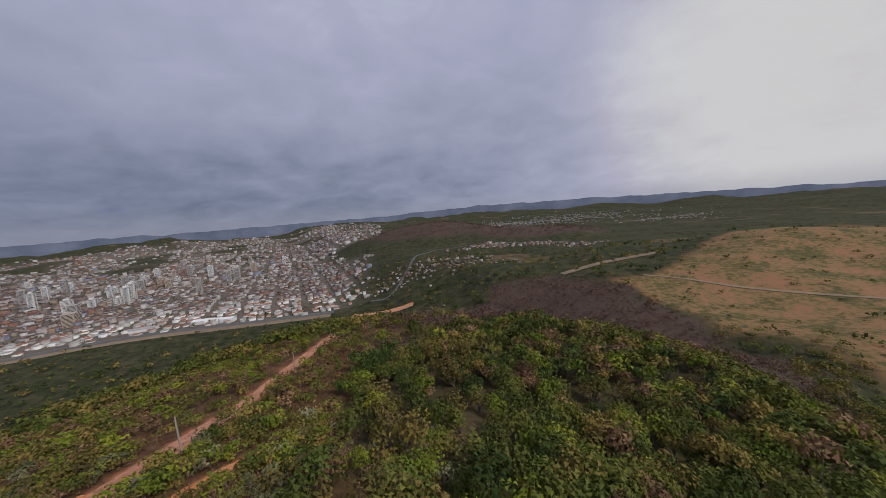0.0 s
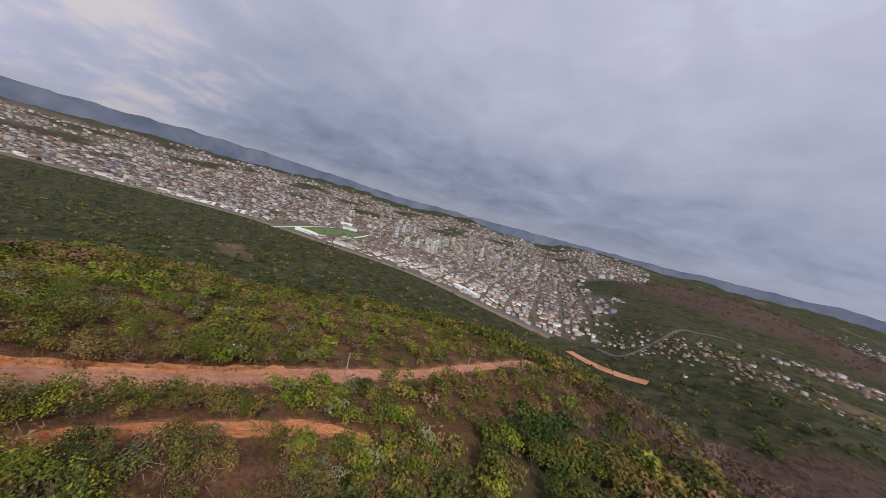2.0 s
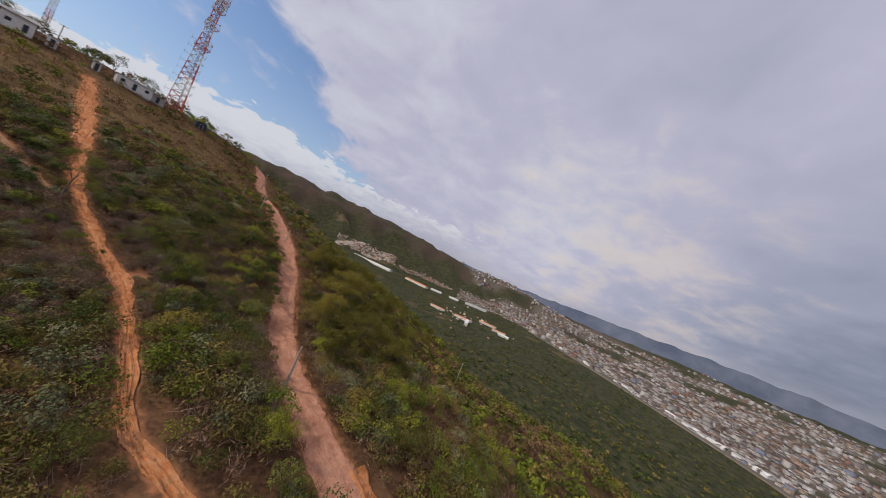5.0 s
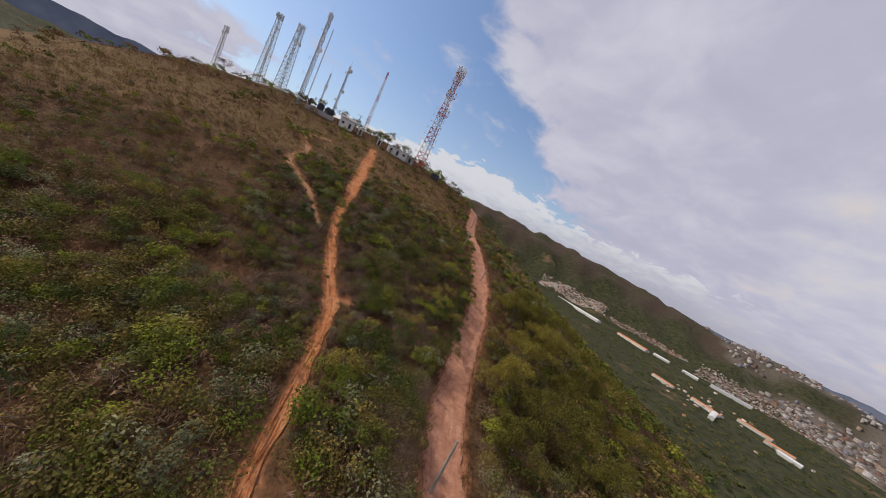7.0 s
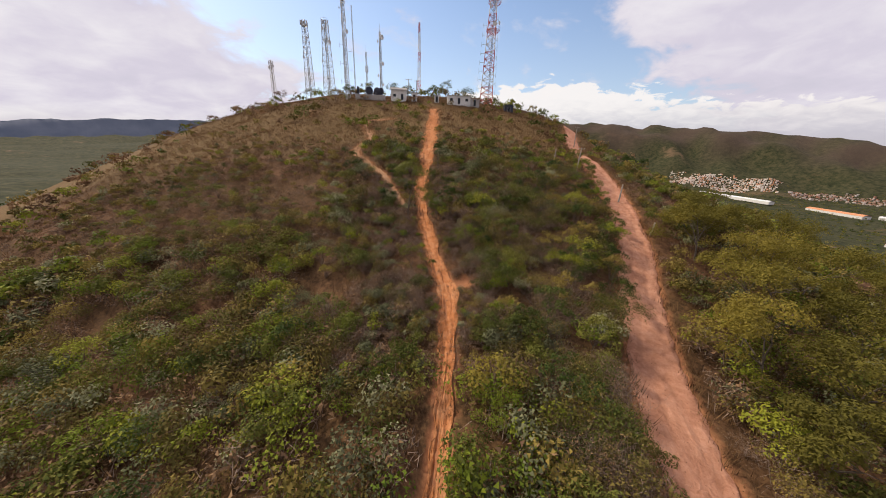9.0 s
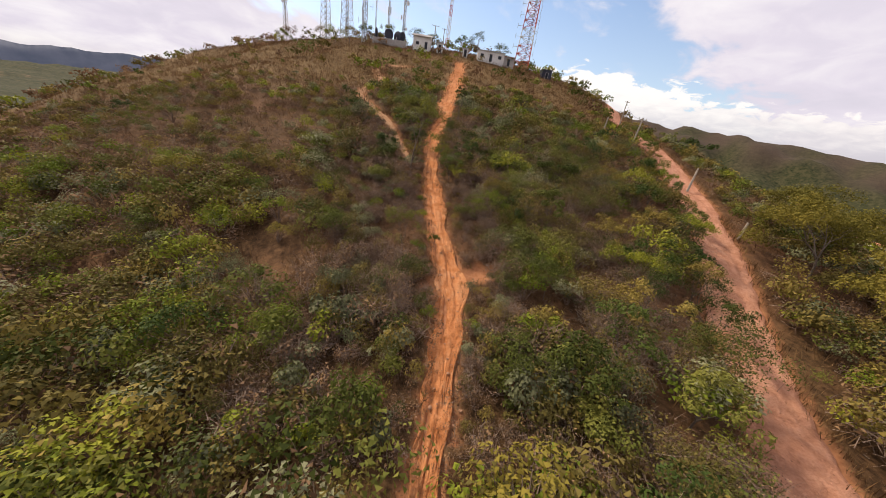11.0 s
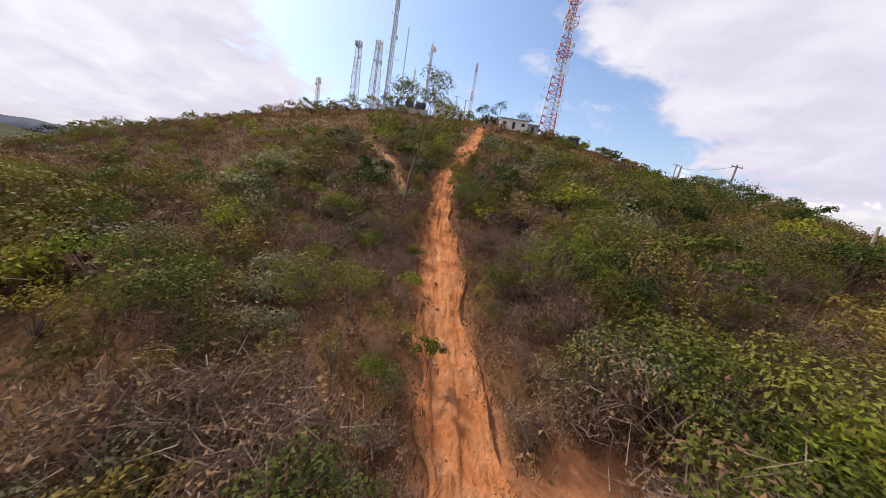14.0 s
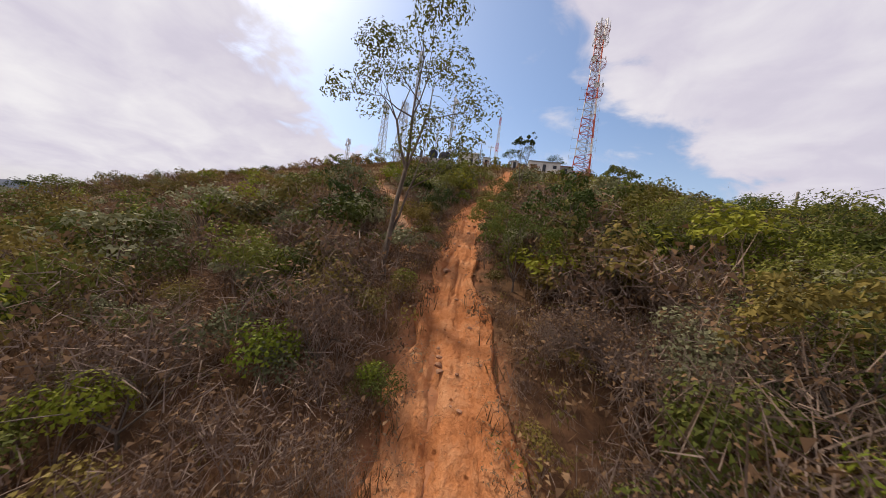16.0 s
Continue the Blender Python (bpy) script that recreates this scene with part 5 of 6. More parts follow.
def utility_pole(x, y, z, height, lean=(0.0, 0.0), arm=0.0, turn=0.0, label="weathered wooden utility pole beside the dirt road"):
    top = thing("utility_pole", x, y, z, label, "utility pole", "poles along the dirt road", turn)
    bm = fresh()
    tip = (lean[0] * height, lean[1] * height, height)
    beam(bm, (0, 0, -0.6), tip, 0.15, 0.1, 10)
    part("pole", bm, POLE_WOOD, top)
    if arm:
        bm = fresh()
        beam(bm, (tip[0] - arm, tip[1], height - 0.25), (tip[0] + arm, tip[1], height - 0.25), 0.06)
        part("crossarm", bm, POLE_WOOD, top)
        for s in (-0.9, 0.0, 0.9):
            bm = fresh()
            px = tip[0] + s * arm
            beam(bm, (px, tip[1], height - 0.2), (px, tip[1], height + 0.02), 0.04, 0.03, 6)
            part("insulator", bm, CONCRETE, top, "small pale insulator")
    return top


def small_house(name, x, y, z, sx, sy, h, roof, label, turn=0.0, wall=None, pitch=0.35, openings=((0, -1),), flat=False):
    """Walls, a roof with eaves, a door and windows set into the walls."""
    top = thing(name, x, y, z, label, "building", "equipment buildings on the hilltop", turn)
    bm = fresh()
    block(bm, 0, 0, -1.5, sx, sy, h + 1.5)
    part("wall", bm, wall or WHITE_WALL, top)
    bm = fresh()
    ex, ey = sx / 2 + 0.4, sy / 2 + 0.4
    if flat:
        block(bm, 0, 0, h, sx + 0.5, sy + 0.5, 0.18)
    else:
        t = 0.12
        for s in (-1, 1):
            v = [bm.verts.new(p) for p in ((-ex, s * ey, h - 0.1), (ex, s * ey, h - 0.1), (ex, 0, h + ey * pitch), (-ex, 0, h + ey * pitch), (-ex, s * ey, h - 0.1 + t), (ex, s * ey, h - 0.1 + t), (ex, 0, h + ey * pitch + t), (-ex, 0, h + ey * pitch + t))]
            for ids in ((0, 1, 2, 3), (4, 5, 6, 7), (0, 1, 5, 4), (1, 2, 6, 5), (0, 3, 7, 4)):
                bm.faces.new([v[i] for i in ids])
        bmesh.ops.recalc_face_normals(bm, faces=bm.faces)
    part("roof", bm, roof, top)
    if not flat:
        for s in (-1, 1):
            bm = fresh()
            v = [bm.verts.new(p) for p in ((s * sx / 2, -sy / 2, h), (s * sx / 2, sy / 2, h), (s * sx / 2, 0, h + ey * pitch - 0.05), (s * (sx / 2 - 0.15), -sy / 2, h), (s * (sx / 2 - 0.15), sy / 2, h), (s * (sx / 2 - 0.15), 0, h + ey * pitch - 0.05))]
            bm.faces.new(v[:3])
            bm.faces.new(v[3:])
            part("gable", bm, wall or WHITE_WALL, top)
    n = max(1, int(sx / 2.5))
    for i in range(n):
        px = (i + 0.5) / n * sx - sx / 2
        door = i == n // 2
        bm = fresh()
        if door:
            block(bm, px, -sy / 2 - 0.02, 0.0, 0.9, 0.08, 2.05)
        else:
            block(bm, px, -sy / 2 - 0.02, 1.0, 1.0, 0.08, 0.9)
        ob = part("door" if door else "window", bm, DARK_OPENING, top)
        bm = fresh()
        w, b0, b1 = (0.9, 0.0, 2.05) if door else (1.0, 1.0, 1.9)
        for a, b in (((px - w / 2, b0), (px - w / 2, b1)), ((px + w / 2, b0), (px + w / 2, b1)), ((px - w / 2, b1), (px + w / 2, b1))):
            beam(bm, (a[0], -sy / 2 - 0.05, a[1]), (b[0], -sy / 2 - 0.05, b[1]), 0.05)
        part("frame", bm, CONCRETE, ob)
    return top


def sagging_wire(name, a, b, sag, label):
    bm = fresh()
    last = None
    for i in range(13):
        u = i / 12
        p = Vector(a).lerp(Vector(b), u) - Vector((0, 0, sag * 4 * u * (1 - u)))
        if last:
            beam(bm, last, p, 0.018, sides=4)
        last = p
    ob = part(name, bm, WIRE, None)
    return tagged(ob, label, "cable", "wires between the poles")

# ---- the summit: masts, buildings, trees ----
def on_hill(x, y):
    return float(hill(x, y))


def mast(name, x, y, top, *args, **more):
    z = on_hill(x, y) - 0.1
    return lattice_tower(name, x, y, z, top - z, *args, **more)


BANDS = (RED_STEEL, WHITE_STEEL)
mast("lattice_tower", 21.4, 99, 76.9, 5.6, 2.5, "tall red and white lattice mast with dishes", 3, 20, BANDS * 4, [(25.5, 2.5, RED_STEEL), (34.0, 2.3, RED_STEEL), (40.5, 2.2, WHITE_STEEL), (44.0, 2.2, RED_STEEL)], [(27, 0.8, 250), (27.5, 0.6, 300), (35.2, 0.95, 205), (36, 0.5, 320), (41, 0.6, 260), (18.0, 0.45, 240), (14.5, 0.4, 230)], [(43.0, 1.9, 7), (46.3, 2.0, 7)], turn=20, bar=0.095, straight_from=0.75, arms=24)
mast("lattice_tower", -60.8, 142, 69.3, 3.4, 1.7, "grey lattice mast crowded with panel antennas", 4, 16, (), [(33.5, 1.5, STEEL)], [(37.5, 1.1, 200), (20, 0.7, 230), (28, 0.6, 300), (24, 0.5, 250)], [(34.2, 1.3, 8)], bar=0.08)
mast("lattice_tower", -50.2, 138, 68.6, 4.2, 2.0, "broad grey lattice mast with a ring platform", 4, 14, (), [(34.5, 1.7, STEEL), (25, 1.6, STEEL)], [(24, 0.9, 330), (16, 0.7, 210), (29, 0.6, 250), (20, 0.5, 290)], [(30.0, 1.6, 5)], bar=0.085)
mast("lattice_tower", -32.2, 97.4, 66.1, 1.7, 1.0, "slim tall grey lattice mast", 3, 24, (), [], [(22, 0.7, 330), (29, 0.4, 200)], [(36.0, 0.8, 4), (31.5, 0.8, 3), (26.0, 0.8, 3)], bar=0.07, whip=3.0, arms=9)
mast("lattice_tower", -20.1, 101.3, 54.0, 0.9, 0.7, "slim guyed mast with several small dishes", 3, 18, (STEEL, WHITE_STEEL, STEEL, WHITE_STEEL), [], [(20.5, 0.8, 320), (19.3, 0.5, 200), (12, 0.7, 330), (8, 0.6, 210), (5, 0.5, 330)], [], bar=0.045, whip=2.5)
mast("lattice_tower", -7.7, 185.7, 85.4, 2.6, 0.9, "distant thin red and white lattice mast", 3, 18, (WHITE_STEEL, WHITE_STEEL, RED_STEEL) * 3, bar=0.07, ladder=False)
mast("lattice_tower", -81, 147.3, 53.1, 1.8, 1.0, "short pale lattice mast on the hill's shoulder", 4, 10, (WHITE_STEEL,), [], [(20, 0.7, 330), (19, 0.7, 250)], [(22.5, 1.0, 4)], bar=0.07)
mast("lattice_tower", -28.0, 116, 51.0, 0.7, 0.5, "low thin grey antenna mast", 3, 10, (), [], [], [(10, 0.6, 3)], bar=0.04, whip=2.5, ladder=False)
mast("lattice_tower", -36.0, 130, 72.0, 0.5, 0.35, "very thin guyed wire mast", 3, 26, (), bar=0.03, ladder=False)


def dish_antenna(x, y, r, facing, label):
    top = thing("satellite_dish", x, y, on_hill(x, y), label, "satellite dish", "satellite dishes by the wall")
    bm = fresh()
    beam(bm, (0, 0, -0.3), (0, 0, 2.4), 0.09, sides=8)
    part("post", bm, STEEL, top)
    ob = part("reflector", drum_dish(r, facing), DARK_STEEL, top, "dark mesh reflector")
    ob.matrix_local = pose(0, 0, 2.7, 0, 0, 0)
    return top


small_house("equipment_house", -13.1, 98, on_hill(-13, 98), 5.6, 4.5, 3.4, ROOF_GREY, "small white gabled building behind scrub")
small_house("equipment_house", 9.4, 94.5, on_hill(9, 94), 8.5, 4.0, 2.7, ROOF_GREY, "low white building with a grey roof", flat=True)
small_house("equipment_shelter", 15.5, 95.5, on_hill(15, 95), 3.6, 3.0, 2.5, ROOF_TILE, "pale hut below the big mast", flat=True, wall=CONCRETE)
small_house("equipment_shelter", 29.3, 98, on_hill(29, 98) - 0.8, 3.2, 3.0, 2.8, DARK_STEEL, "dark metal shed on the hill's shoulder", flat=True, wall=DARK_STEEL)
small_house("equipment_shelter", 1.2, 95, on_hill(1, 95), 1.6, 1.6, 2.2, ROOF_GREY, "little white hut by the trail's end", flat=True)
small_house("equipment_shelter", -7.2, 97, on_hill(-7, 97), 2.0, 2.0, 2.6, ROOF_GREY, "little white hut beside the pole", flat=True)


def block_wall(x0, x1, y, label):
    top = thing("boundary_wall", (x0 + x1) / 2, y, on_hill((x0 + x1) / 2, y), label, "wall")
    n = int((x1 - x0) / 1.7)
    for i in range(n + 1):
        px = (i / n - 0.5) * (x1 - x0)
        bm = fresh()
        block(bm, px, 0, -1.0, 0.22, 0.22, 3.0)
        part("post", bm, CONCRETE, top)
        if i < n:
            bm = fresh()
            block(bm, px + (x1 - x0) / n / 2, 0, -1.0, (x1 - x0) / n - 0.23, 0.12, 2.85)
            part("panel", bm, CONCRETE, top)
    return top


block_wall(-29, -18.2, 96.6, "grey precast wall on the summit's edge")
for x, y, r, a in ((-24.5, 98.2, 1.5, 300), (-21.8, 98.4, 1.6, 60), (-19.6, 98.6, 1.3, 240), (-28, 99, 1.4, 200)):
    dish_antenna(x, y, r, a, "dark satellite dish above the grey wall")


def tree(name, x, y, height, spread, leaf, label, seed, trunk=0.13, leaves=500, size=0.14, lean=(0, 0, 1), levels=2, bend=0.55, split=3, fork=0.3, group="trees on the hill", low=0.0):
    """A bent trunk that forks into limbs, each limb with its twigs; leaves gather round the twigs' ends."""
    r = np.random.RandomState(seed)
    top = thing(name, x, y, on_hill(x, y), label, "tree", group)
    way = np.array(lean, float) / np.linalg.norm(lean)
    p, segs, rad, d = np.array([0, 0, -0.3]), [], trunk, way.copy()
    for _ in range(4):
        q = p + d * (fork * height + 0.3) / 4
        segs.append((p, q, rad, rad * 0.92))
        p, rad = q, rad * 0.92
        d = d + r.normal(scale=0.045, size=3)
        d /= np.linalg.norm(d)
    v, q = sticks(segs)
    mesh_object("trunk", v, q, [BARK], None, top)
    limbs, tips = [], []
    n = split + 1
    for k in range(n):
        a = 6.283 * k / n + r.uniform(-0.5, 0.5)
        flare = r.uniform(0.25, 1.0) * bend * 1.6
        e = d + (math.cos(a) * flare, math.sin(a) * flare, 0.0)
        e /= np.linalg.norm(e)
        out, ends = [], []
        start = p - d * height * fork * (low if k == 0 else 0.0)
        grow(r, start, e, 1.0, rad * 0.75, levels, out, ends, split, bend, 0.72)
        limbs.append(out)
        tips.append(np.array(ends))
    every = np.vstack(tips) - p
    sxy = spread / 2 / np.percentile(np.hypot(every[:, 0], every[:, 1]), 92)
    sz = height * (1 - fork) / max(every[:, 2].max(), 1e-3) * 0.95
    s = np.array([sxy, sxy, sz])
    for out in limbs:
        v, q = sticks([(p + (a - p) * s, p + (b - p) * s, ra, rb) for a, b, ra, rb in out])
        mesh_object("limb", v, q, [BARK], None, top)
    if leaves:
        ends = p + every * s
        lv = leaf_cloud(r, ends, spread * 0.085 * r.uniform(0.6, 1.5, len(ends)), leaves, size, slim=0.38)
        lv, lq, _ = three_cornered(lv, np.arange(len(lv)).reshape(-1, 4), np.zeros(len(lv) // 4, int))
        tagged(mesh_object("crown", lv, lq, [leaf], None, top), kind="stuff")
    return top


# the tall thin tree beside the trail, and its neighbours
tree("slender_tree", -4.75, 13.2, 8.2, 5.0, LEAF_GREEN, "slender open-crowned tree standing over the trail", 515, 0.12, 5600, 0.062, (-0.06, 0.0, 1), 3, bend=0.5, split=3, fork=0.45, low=0.35)
tree("young_tree", -0.1, 28, 6.3, 1.6, LEAF_GREEN, "narrow young green tree beside the trail", 502, 0.06, 620, 0.1, bend=0.3, fork=0.15)
tree("small_tree", 1.0, 16.2, 3.6, 3.2, LEAF_DARK, "dense dark bush at the trail's edge", 503, 0.08, 1100, 0.09)
tree("small_tree", -8.3, 17.6, 2.6, 2.8, LEAF_DARK, "rounded dark shrub below the slender tree", 504, 0.07, 800, 0.1, group="shrubs on the hill")
tree("small_tree", 3.8, 9.0, 3.0, 2.4, LEAF_OLIVE, "olive sapling among brown brush", 505, 0.04, 1200, 0.075, levels=3)
tree("small_tree", 6.6, -1.8, 3.0, 3.0, LEAF_GREEN, "green sapling near the trail junction", 506, 0.04, 1700, 0.06, levels=3)
tree("small_tree", -3.7, 1.5, 3.6, 2.6, LEAF_GREEN, "fresh green sapling beside the trail", 507, 0.04, 2800, 0.046, levels=3, fork=0.2)
tree("small_tree", -1.35, 2.4, 1.2, 0.8, LEAF_GREEN, "small leafy plant growing in the trail", 508, 0.02, 420, 0.06, levels=3)
tree("small_tree", 8.5, 6.5, 3.8, 4.2, LEAF_GREEN, "spreading green tree between trail and road", 509, 0.09, 1300, 0.12)
tree("small_tree", 10.5, 14.0, 3.6, 4.4, LEAF_GREEN, "spreading green tree on the upper slope", 510, 0.09, 1300, 0.12)
for i, (x, y, h, w) in enumerate(((6.5, -9, 3.6, 4.0), (9.5, -6.5, 3.8, 4.2), (12.5, -3.5, 3.6, 4.2), (12.0, -9.5, 3.4, 3.6), (16, 1.5, 3.8, 4.4), (18.5, 7, 3.4, 4.0), (21.5, 13, 3.4, 4.2), (7.0, -15.5, 3.6, 4.0), (9.0, -20, 3.2, 3.6), (5, -22, 3.0, 3.6), (24, 20, 3.2, 3.8), (13, 5, 3.2, 3.8))):
    tree("hillside_tree", x, y, h, w, (LEAF_GREEN, LEAF_DARK, LEAF_OLIVE)[i % 3], ("leafy green", "dense dark green", "olive green")[i % 3] + " tree between trail and dirt road", 520 + i, 0.08, 1200, 0.1, fork=0.18)
for i, (x, y, h, w) in enumerate(((9.5, 2.5, 3.6, 3.6), (12, 8.5, 3.8, 4.2), (15.5, 12, 3.6, 4.0), (14.5, -1, 3.4, 3.8), (17.5, 16, 3.4, 3.8), (6.0, 12, 2.8, 3.0), (7.6, 20, 3.0, 3.4), (13, 21, 3.2, 4.0), (20, 24, 3.2, 4.0), (5.0, 16.5, 3.2, 3.2), (24, 27, 3.4, 4.0), (16, 29, 3.0, 3.6), (10, 30, 2.8, 3.4), (-10, 4, 2.2, 3.2), (-14, -3, 2.4, 3.6), (-18, 9, 2.0, 3.4), (-9, -10, 2.2, 3.0), (-24, 2, 2.2, 3.6), (-13, 17, 2.0, 3.0), (19, 0, 3.4, 3.6), (15.5, -6, 3.2, 3.4), (22, 7.5, 3.2, 3.4))):
    tree("brush_tree", x, y, h, w, (LEAF_OLIVE, LEAF_GREEN, LEAF_GREY, LEAF_DARK)[i % 4], ("olive", "leafy green", "grey-green", "dense dark green")[i % 4] + " low-branched tree in the brush", 640 + i, 0.06, 2000, 0.052, levels=3, fork=0.16, group="low trees in the brush")
# wide olive crowns beyond the road
for i, (x, y, h, w) in enumerate(((24.5, -12.5, 7.6, 8.5), (30, -6, 7.4, 9), (35.5, 0.5, 6.8, 8.5), (29, -15, 6.6, 8), (38, -9, 6.4, 9), (36, 9, 5.4, 7.5), (42, 2, 5.8, 8.5), (44, 12, 5.0, 8), (20.5, -19.5, 5.2, 6), (34, -19, 5.6, 7.5), (47, -4, 6.6, 8), (40, -2, 8.0, 9), (33, 5, 7.4, 8.5), (46, 7, 7.6, 9), (52, -1, 8.0, 9), (52, -13, 7.6, 9), (39, 13, 6.0, 8))):
    tree("olive_tree", x, y, h, w, LEAF_TAWNY, "wide yellowish-olive tree on the far verge of the road", 540 + i, 0.15, 7000, 0.11, (0.1 * (i % 3 - 1), 0.06, 1), 3, group="trees beyond the road")
for i, (x, y, h, w) in enumerate(((13.5, 14.5, 4.4, 4.6), (16.5, 17.5, 4.6, 4.8), (11, 18, 3.8, 4.0), (5.4, 6.2, 3.0, 3.4), (6.8, 9.6, 3.2, 3.6))):
    tree("spreading_tree", x, y, h, w, (LEAF_GREEN, LEAF_DARK)[i % 2], "spreading open-crowned green tree above the brush", 700 + i, 0.08, 1500, 0.07, levels=3, fork=0.3, group="low trees in the brush")
for i, (x, y, h, w, leaf, tone) in enumerate(((6.4, 14.2, 3.2, 4.0, LEAF_GREEN, "green"), (14.2, 1.6, 3.0, 4.2, LEAF_BRIGHT, "yellow-green"), (-19, 4.3, 2.0, 4.2, LEAF_BRIGHT, "yellow-green"), (-29, 12, 2.4, 5.0, LEAF_BRIGHT, "yellow-green"), (-26, -8, 3.0, 6.0, LEAF_BRIGHT, "yellow-green"), (-16.4, -1.3, 2.0, 3.8, LEAF_GREY, "pale grey-green"), (8.0, 5.4, 2.4, 2.4, LEAF_OLIVE, "olive"), (-9.2, -7.2, 2.5, 3.0, LEAF_BRIGHT, "fresh green"), (16, -6.3, 4.0, 5.0, LEAF_GREEN, "green"), (3.4, -8.9, 3.0, 3.6, LEAF_GREEN, "green"), (2.2, -16.5, 2.6, 3.0, LEAF_BRIGHT, "fresh green"), (-5, -15.8, 2.2, 3.0, LEAF_OLIVE, "olive"), (2.9, 5.4, 3.8, 3.0, LEAF_BRIGHT, "fresh green"), (-33, -18, 3.0, 6.0, LEAF_BRIGHT, "yellow-green"), (-15.5, -13, 2.4, 3.4, LEAF_GREY, "pale grey-green"), (-22, -24, 3, 5, LEAF_GREEN, "green"), (6, -30, 3, 4, LEAF_BRIGHT, "fresh green"), (-6, -27, 2.8, 3.6, LEAF_GREEN, "green"), (20, -35, 3.2, 4.5, LEAF_GREEN, "green"), (26, -28, 3, 4.5, LEAF_BRIGHT, "fresh green"), (22, -48, 3.2, 4.5, LEAF_GREEN, "green"), (30, -42, 3, 4, LEAF_BRIGHT, "yellow-green"), (18, -58, 3.2, 4.5, LEAF_GREEN, "green"))):
    tree("bushy_tree", x, y, h, w, leaf, tone + " bushy low tree standing out of the dry brush", 720 + i, 0.06, 2700, 0.048 if w < 4 else 0.064, levels=3, fork=0.2, group="low trees in the brush")
# bushes that lean over the upper trail
for i, (x, y, h, w) in enumerate(((-0.6, 13.9, 3.2, 2.5), (-1.5, 16.8, 2.8, 2.3), (-1.6, 19.8, 2.8, 2.4), (-4.7, 21.0, 2.4, 2.2), (-1.4, 25.0, 2.6, 2.4), (-5.0, 16.8, 2.2, 2.2))):
    tree("trail_bush", x, y, h, w, (LEAF_DARK, LEAF_GREEN, LEAF_OLIVE)[i % 3], ("dense dark green", "leafy green", "olive")[i % 3] + " bush crowding the edge of the trail", 760 + i, 0.05, 2800, 0.048, levels=3, fork=0.1, group="bushes along the trail")
# bushes along the near side of the dirt road
r7 = np.random.RandomState(7)
for i, y in enumerate(np.arange(-3, 44, 3.4)):
    at = ROAD_L[np.argmin(np.abs(ROAD_L[:, 1] - y))]
    tree("roadside_bush", float(at[0] - r7.uniform(2.9, 4.2)), float(at[1]), r7.uniform(2.4, 3.6) * (1 - 0.18 * float(ease((y - 6) / 8))), r7.uniform(3.0, 4.2), (LEAF_GREEN, LEAF_OLIVE, LEAF_DARK, LEAF_BRIGHT)[i % 4], ("leafy green", "olive", "dense dark green", "yellow-green")[i % 4] + " bush at the edge of the dirt road", 780 + i, 0.06, 1300, 0.085, levels=2, fork=0.12, group="bushes along the road")
# bare branching shrubs
for i, (x, y, h, w) in enumerate(((8.8, -4.3, 2.8, 5.0), (20, 3.5, 4.6, 6.0), (-3.6, -10.5, 1.8, 2.6), (-4.4, 4.3, 3.4, 4.6), (3.4, 4.6, 2.0, 3.0), (4.6, 0.6, 2.2, 3.4), (9.0, 1.5, 2.4, 3.6), (-3.4, 5.6, 2.2, 3.0), (-5.6, 2.2, 2.0, 3.2), (2.2, 2.4, 1.8, 2.6), (2.9, 7.2, 2.0, 2.8), (5.8, 4.4, 2.4, 3.4), (-6.4, 7.4, 2.0, 3.0), (1.6, 10.4, 1.7, 2.4), (-4.6, 9.4, 1.8, 2.6), (6.8, 7.2, 2.6, 3.6), (4.2, 12.2, 2.2, 3.0), (-7.6, 11.4, 2.0, 3.0), (8.4, 10.6, 2.6, 3.6), (-8.6, 4.6, 2.0, 3.2), (3.2, -2.6, 1.8, 2.8))):
    tree("bare_tree", x, y, h, w, LEAF_DRY, "leafless pale-branched small tree in the brush", 560 + i, 0.045, 0, 0.1, levels=4 if i > 6 else 3, bend=0.75, fork=0.12, group="bare trees in the brush")
# summit trees
for i, (x, y, h, w, leaf) in enumerate(((-0.2, 94, 6.0, 4.5, LEAF_DARK), (4.7, 95.5, 7.5, 6.0, LEAF_GREEN), (13.2, 98.5, 5.5, 6.0, LEAF_DARK), (-41, 96, 4.6, 7.0, LEAF_BRIGHT), (-36, 95, 4.5, 6.0, LEAF_OLIVE), (-31, 95, 5.4, 4.6, LEAF_DARK), (-25, 101, 5.5, 5, LEAF_GREEN), (-16, 103, 5.5, 6, LEAF_DARK), (-10, 104, 5, 5, LEAF_GREEN), (36, 88, 3.0, 4, LEAF_GREEN), (42, 84, 2.6, 4, LEAF_OLIVE), (-66, 120, 5, 6, LEAF_DRY), (-50, 110, 4, 6, LEAF_OLIVE), (-58, 96, 3.6, 5, LEAF_GREEN))):
    tree("summit_tree", x, y, h, w, leaf, "flat-crowned tree beside the masts on the summit", 580 + i, 0.14, 1500, 0.12, levels=3, group="trees on the summit")
for i, (x, y, h, w) in enumerate(((50, 55, 4.6, 5.0), (46, 42, 3.6, 5.5), (11.5, 40, 4.2, 4.2), (-7.5, 26.5, 2.0, 2.4), (-8, 33, 2.6, 3.6), (4.5, -140, 8.0, 8.0), (7, -138, 7.0, 6.0))):
    tree("lone_tree", x, y, h, w, (LEAF_GREEN, LEAF_DARK)[i % 2], "lone green tree standing clear of the scrub", 600 + i, 0.13, 900, 0.16, group="lone trees")

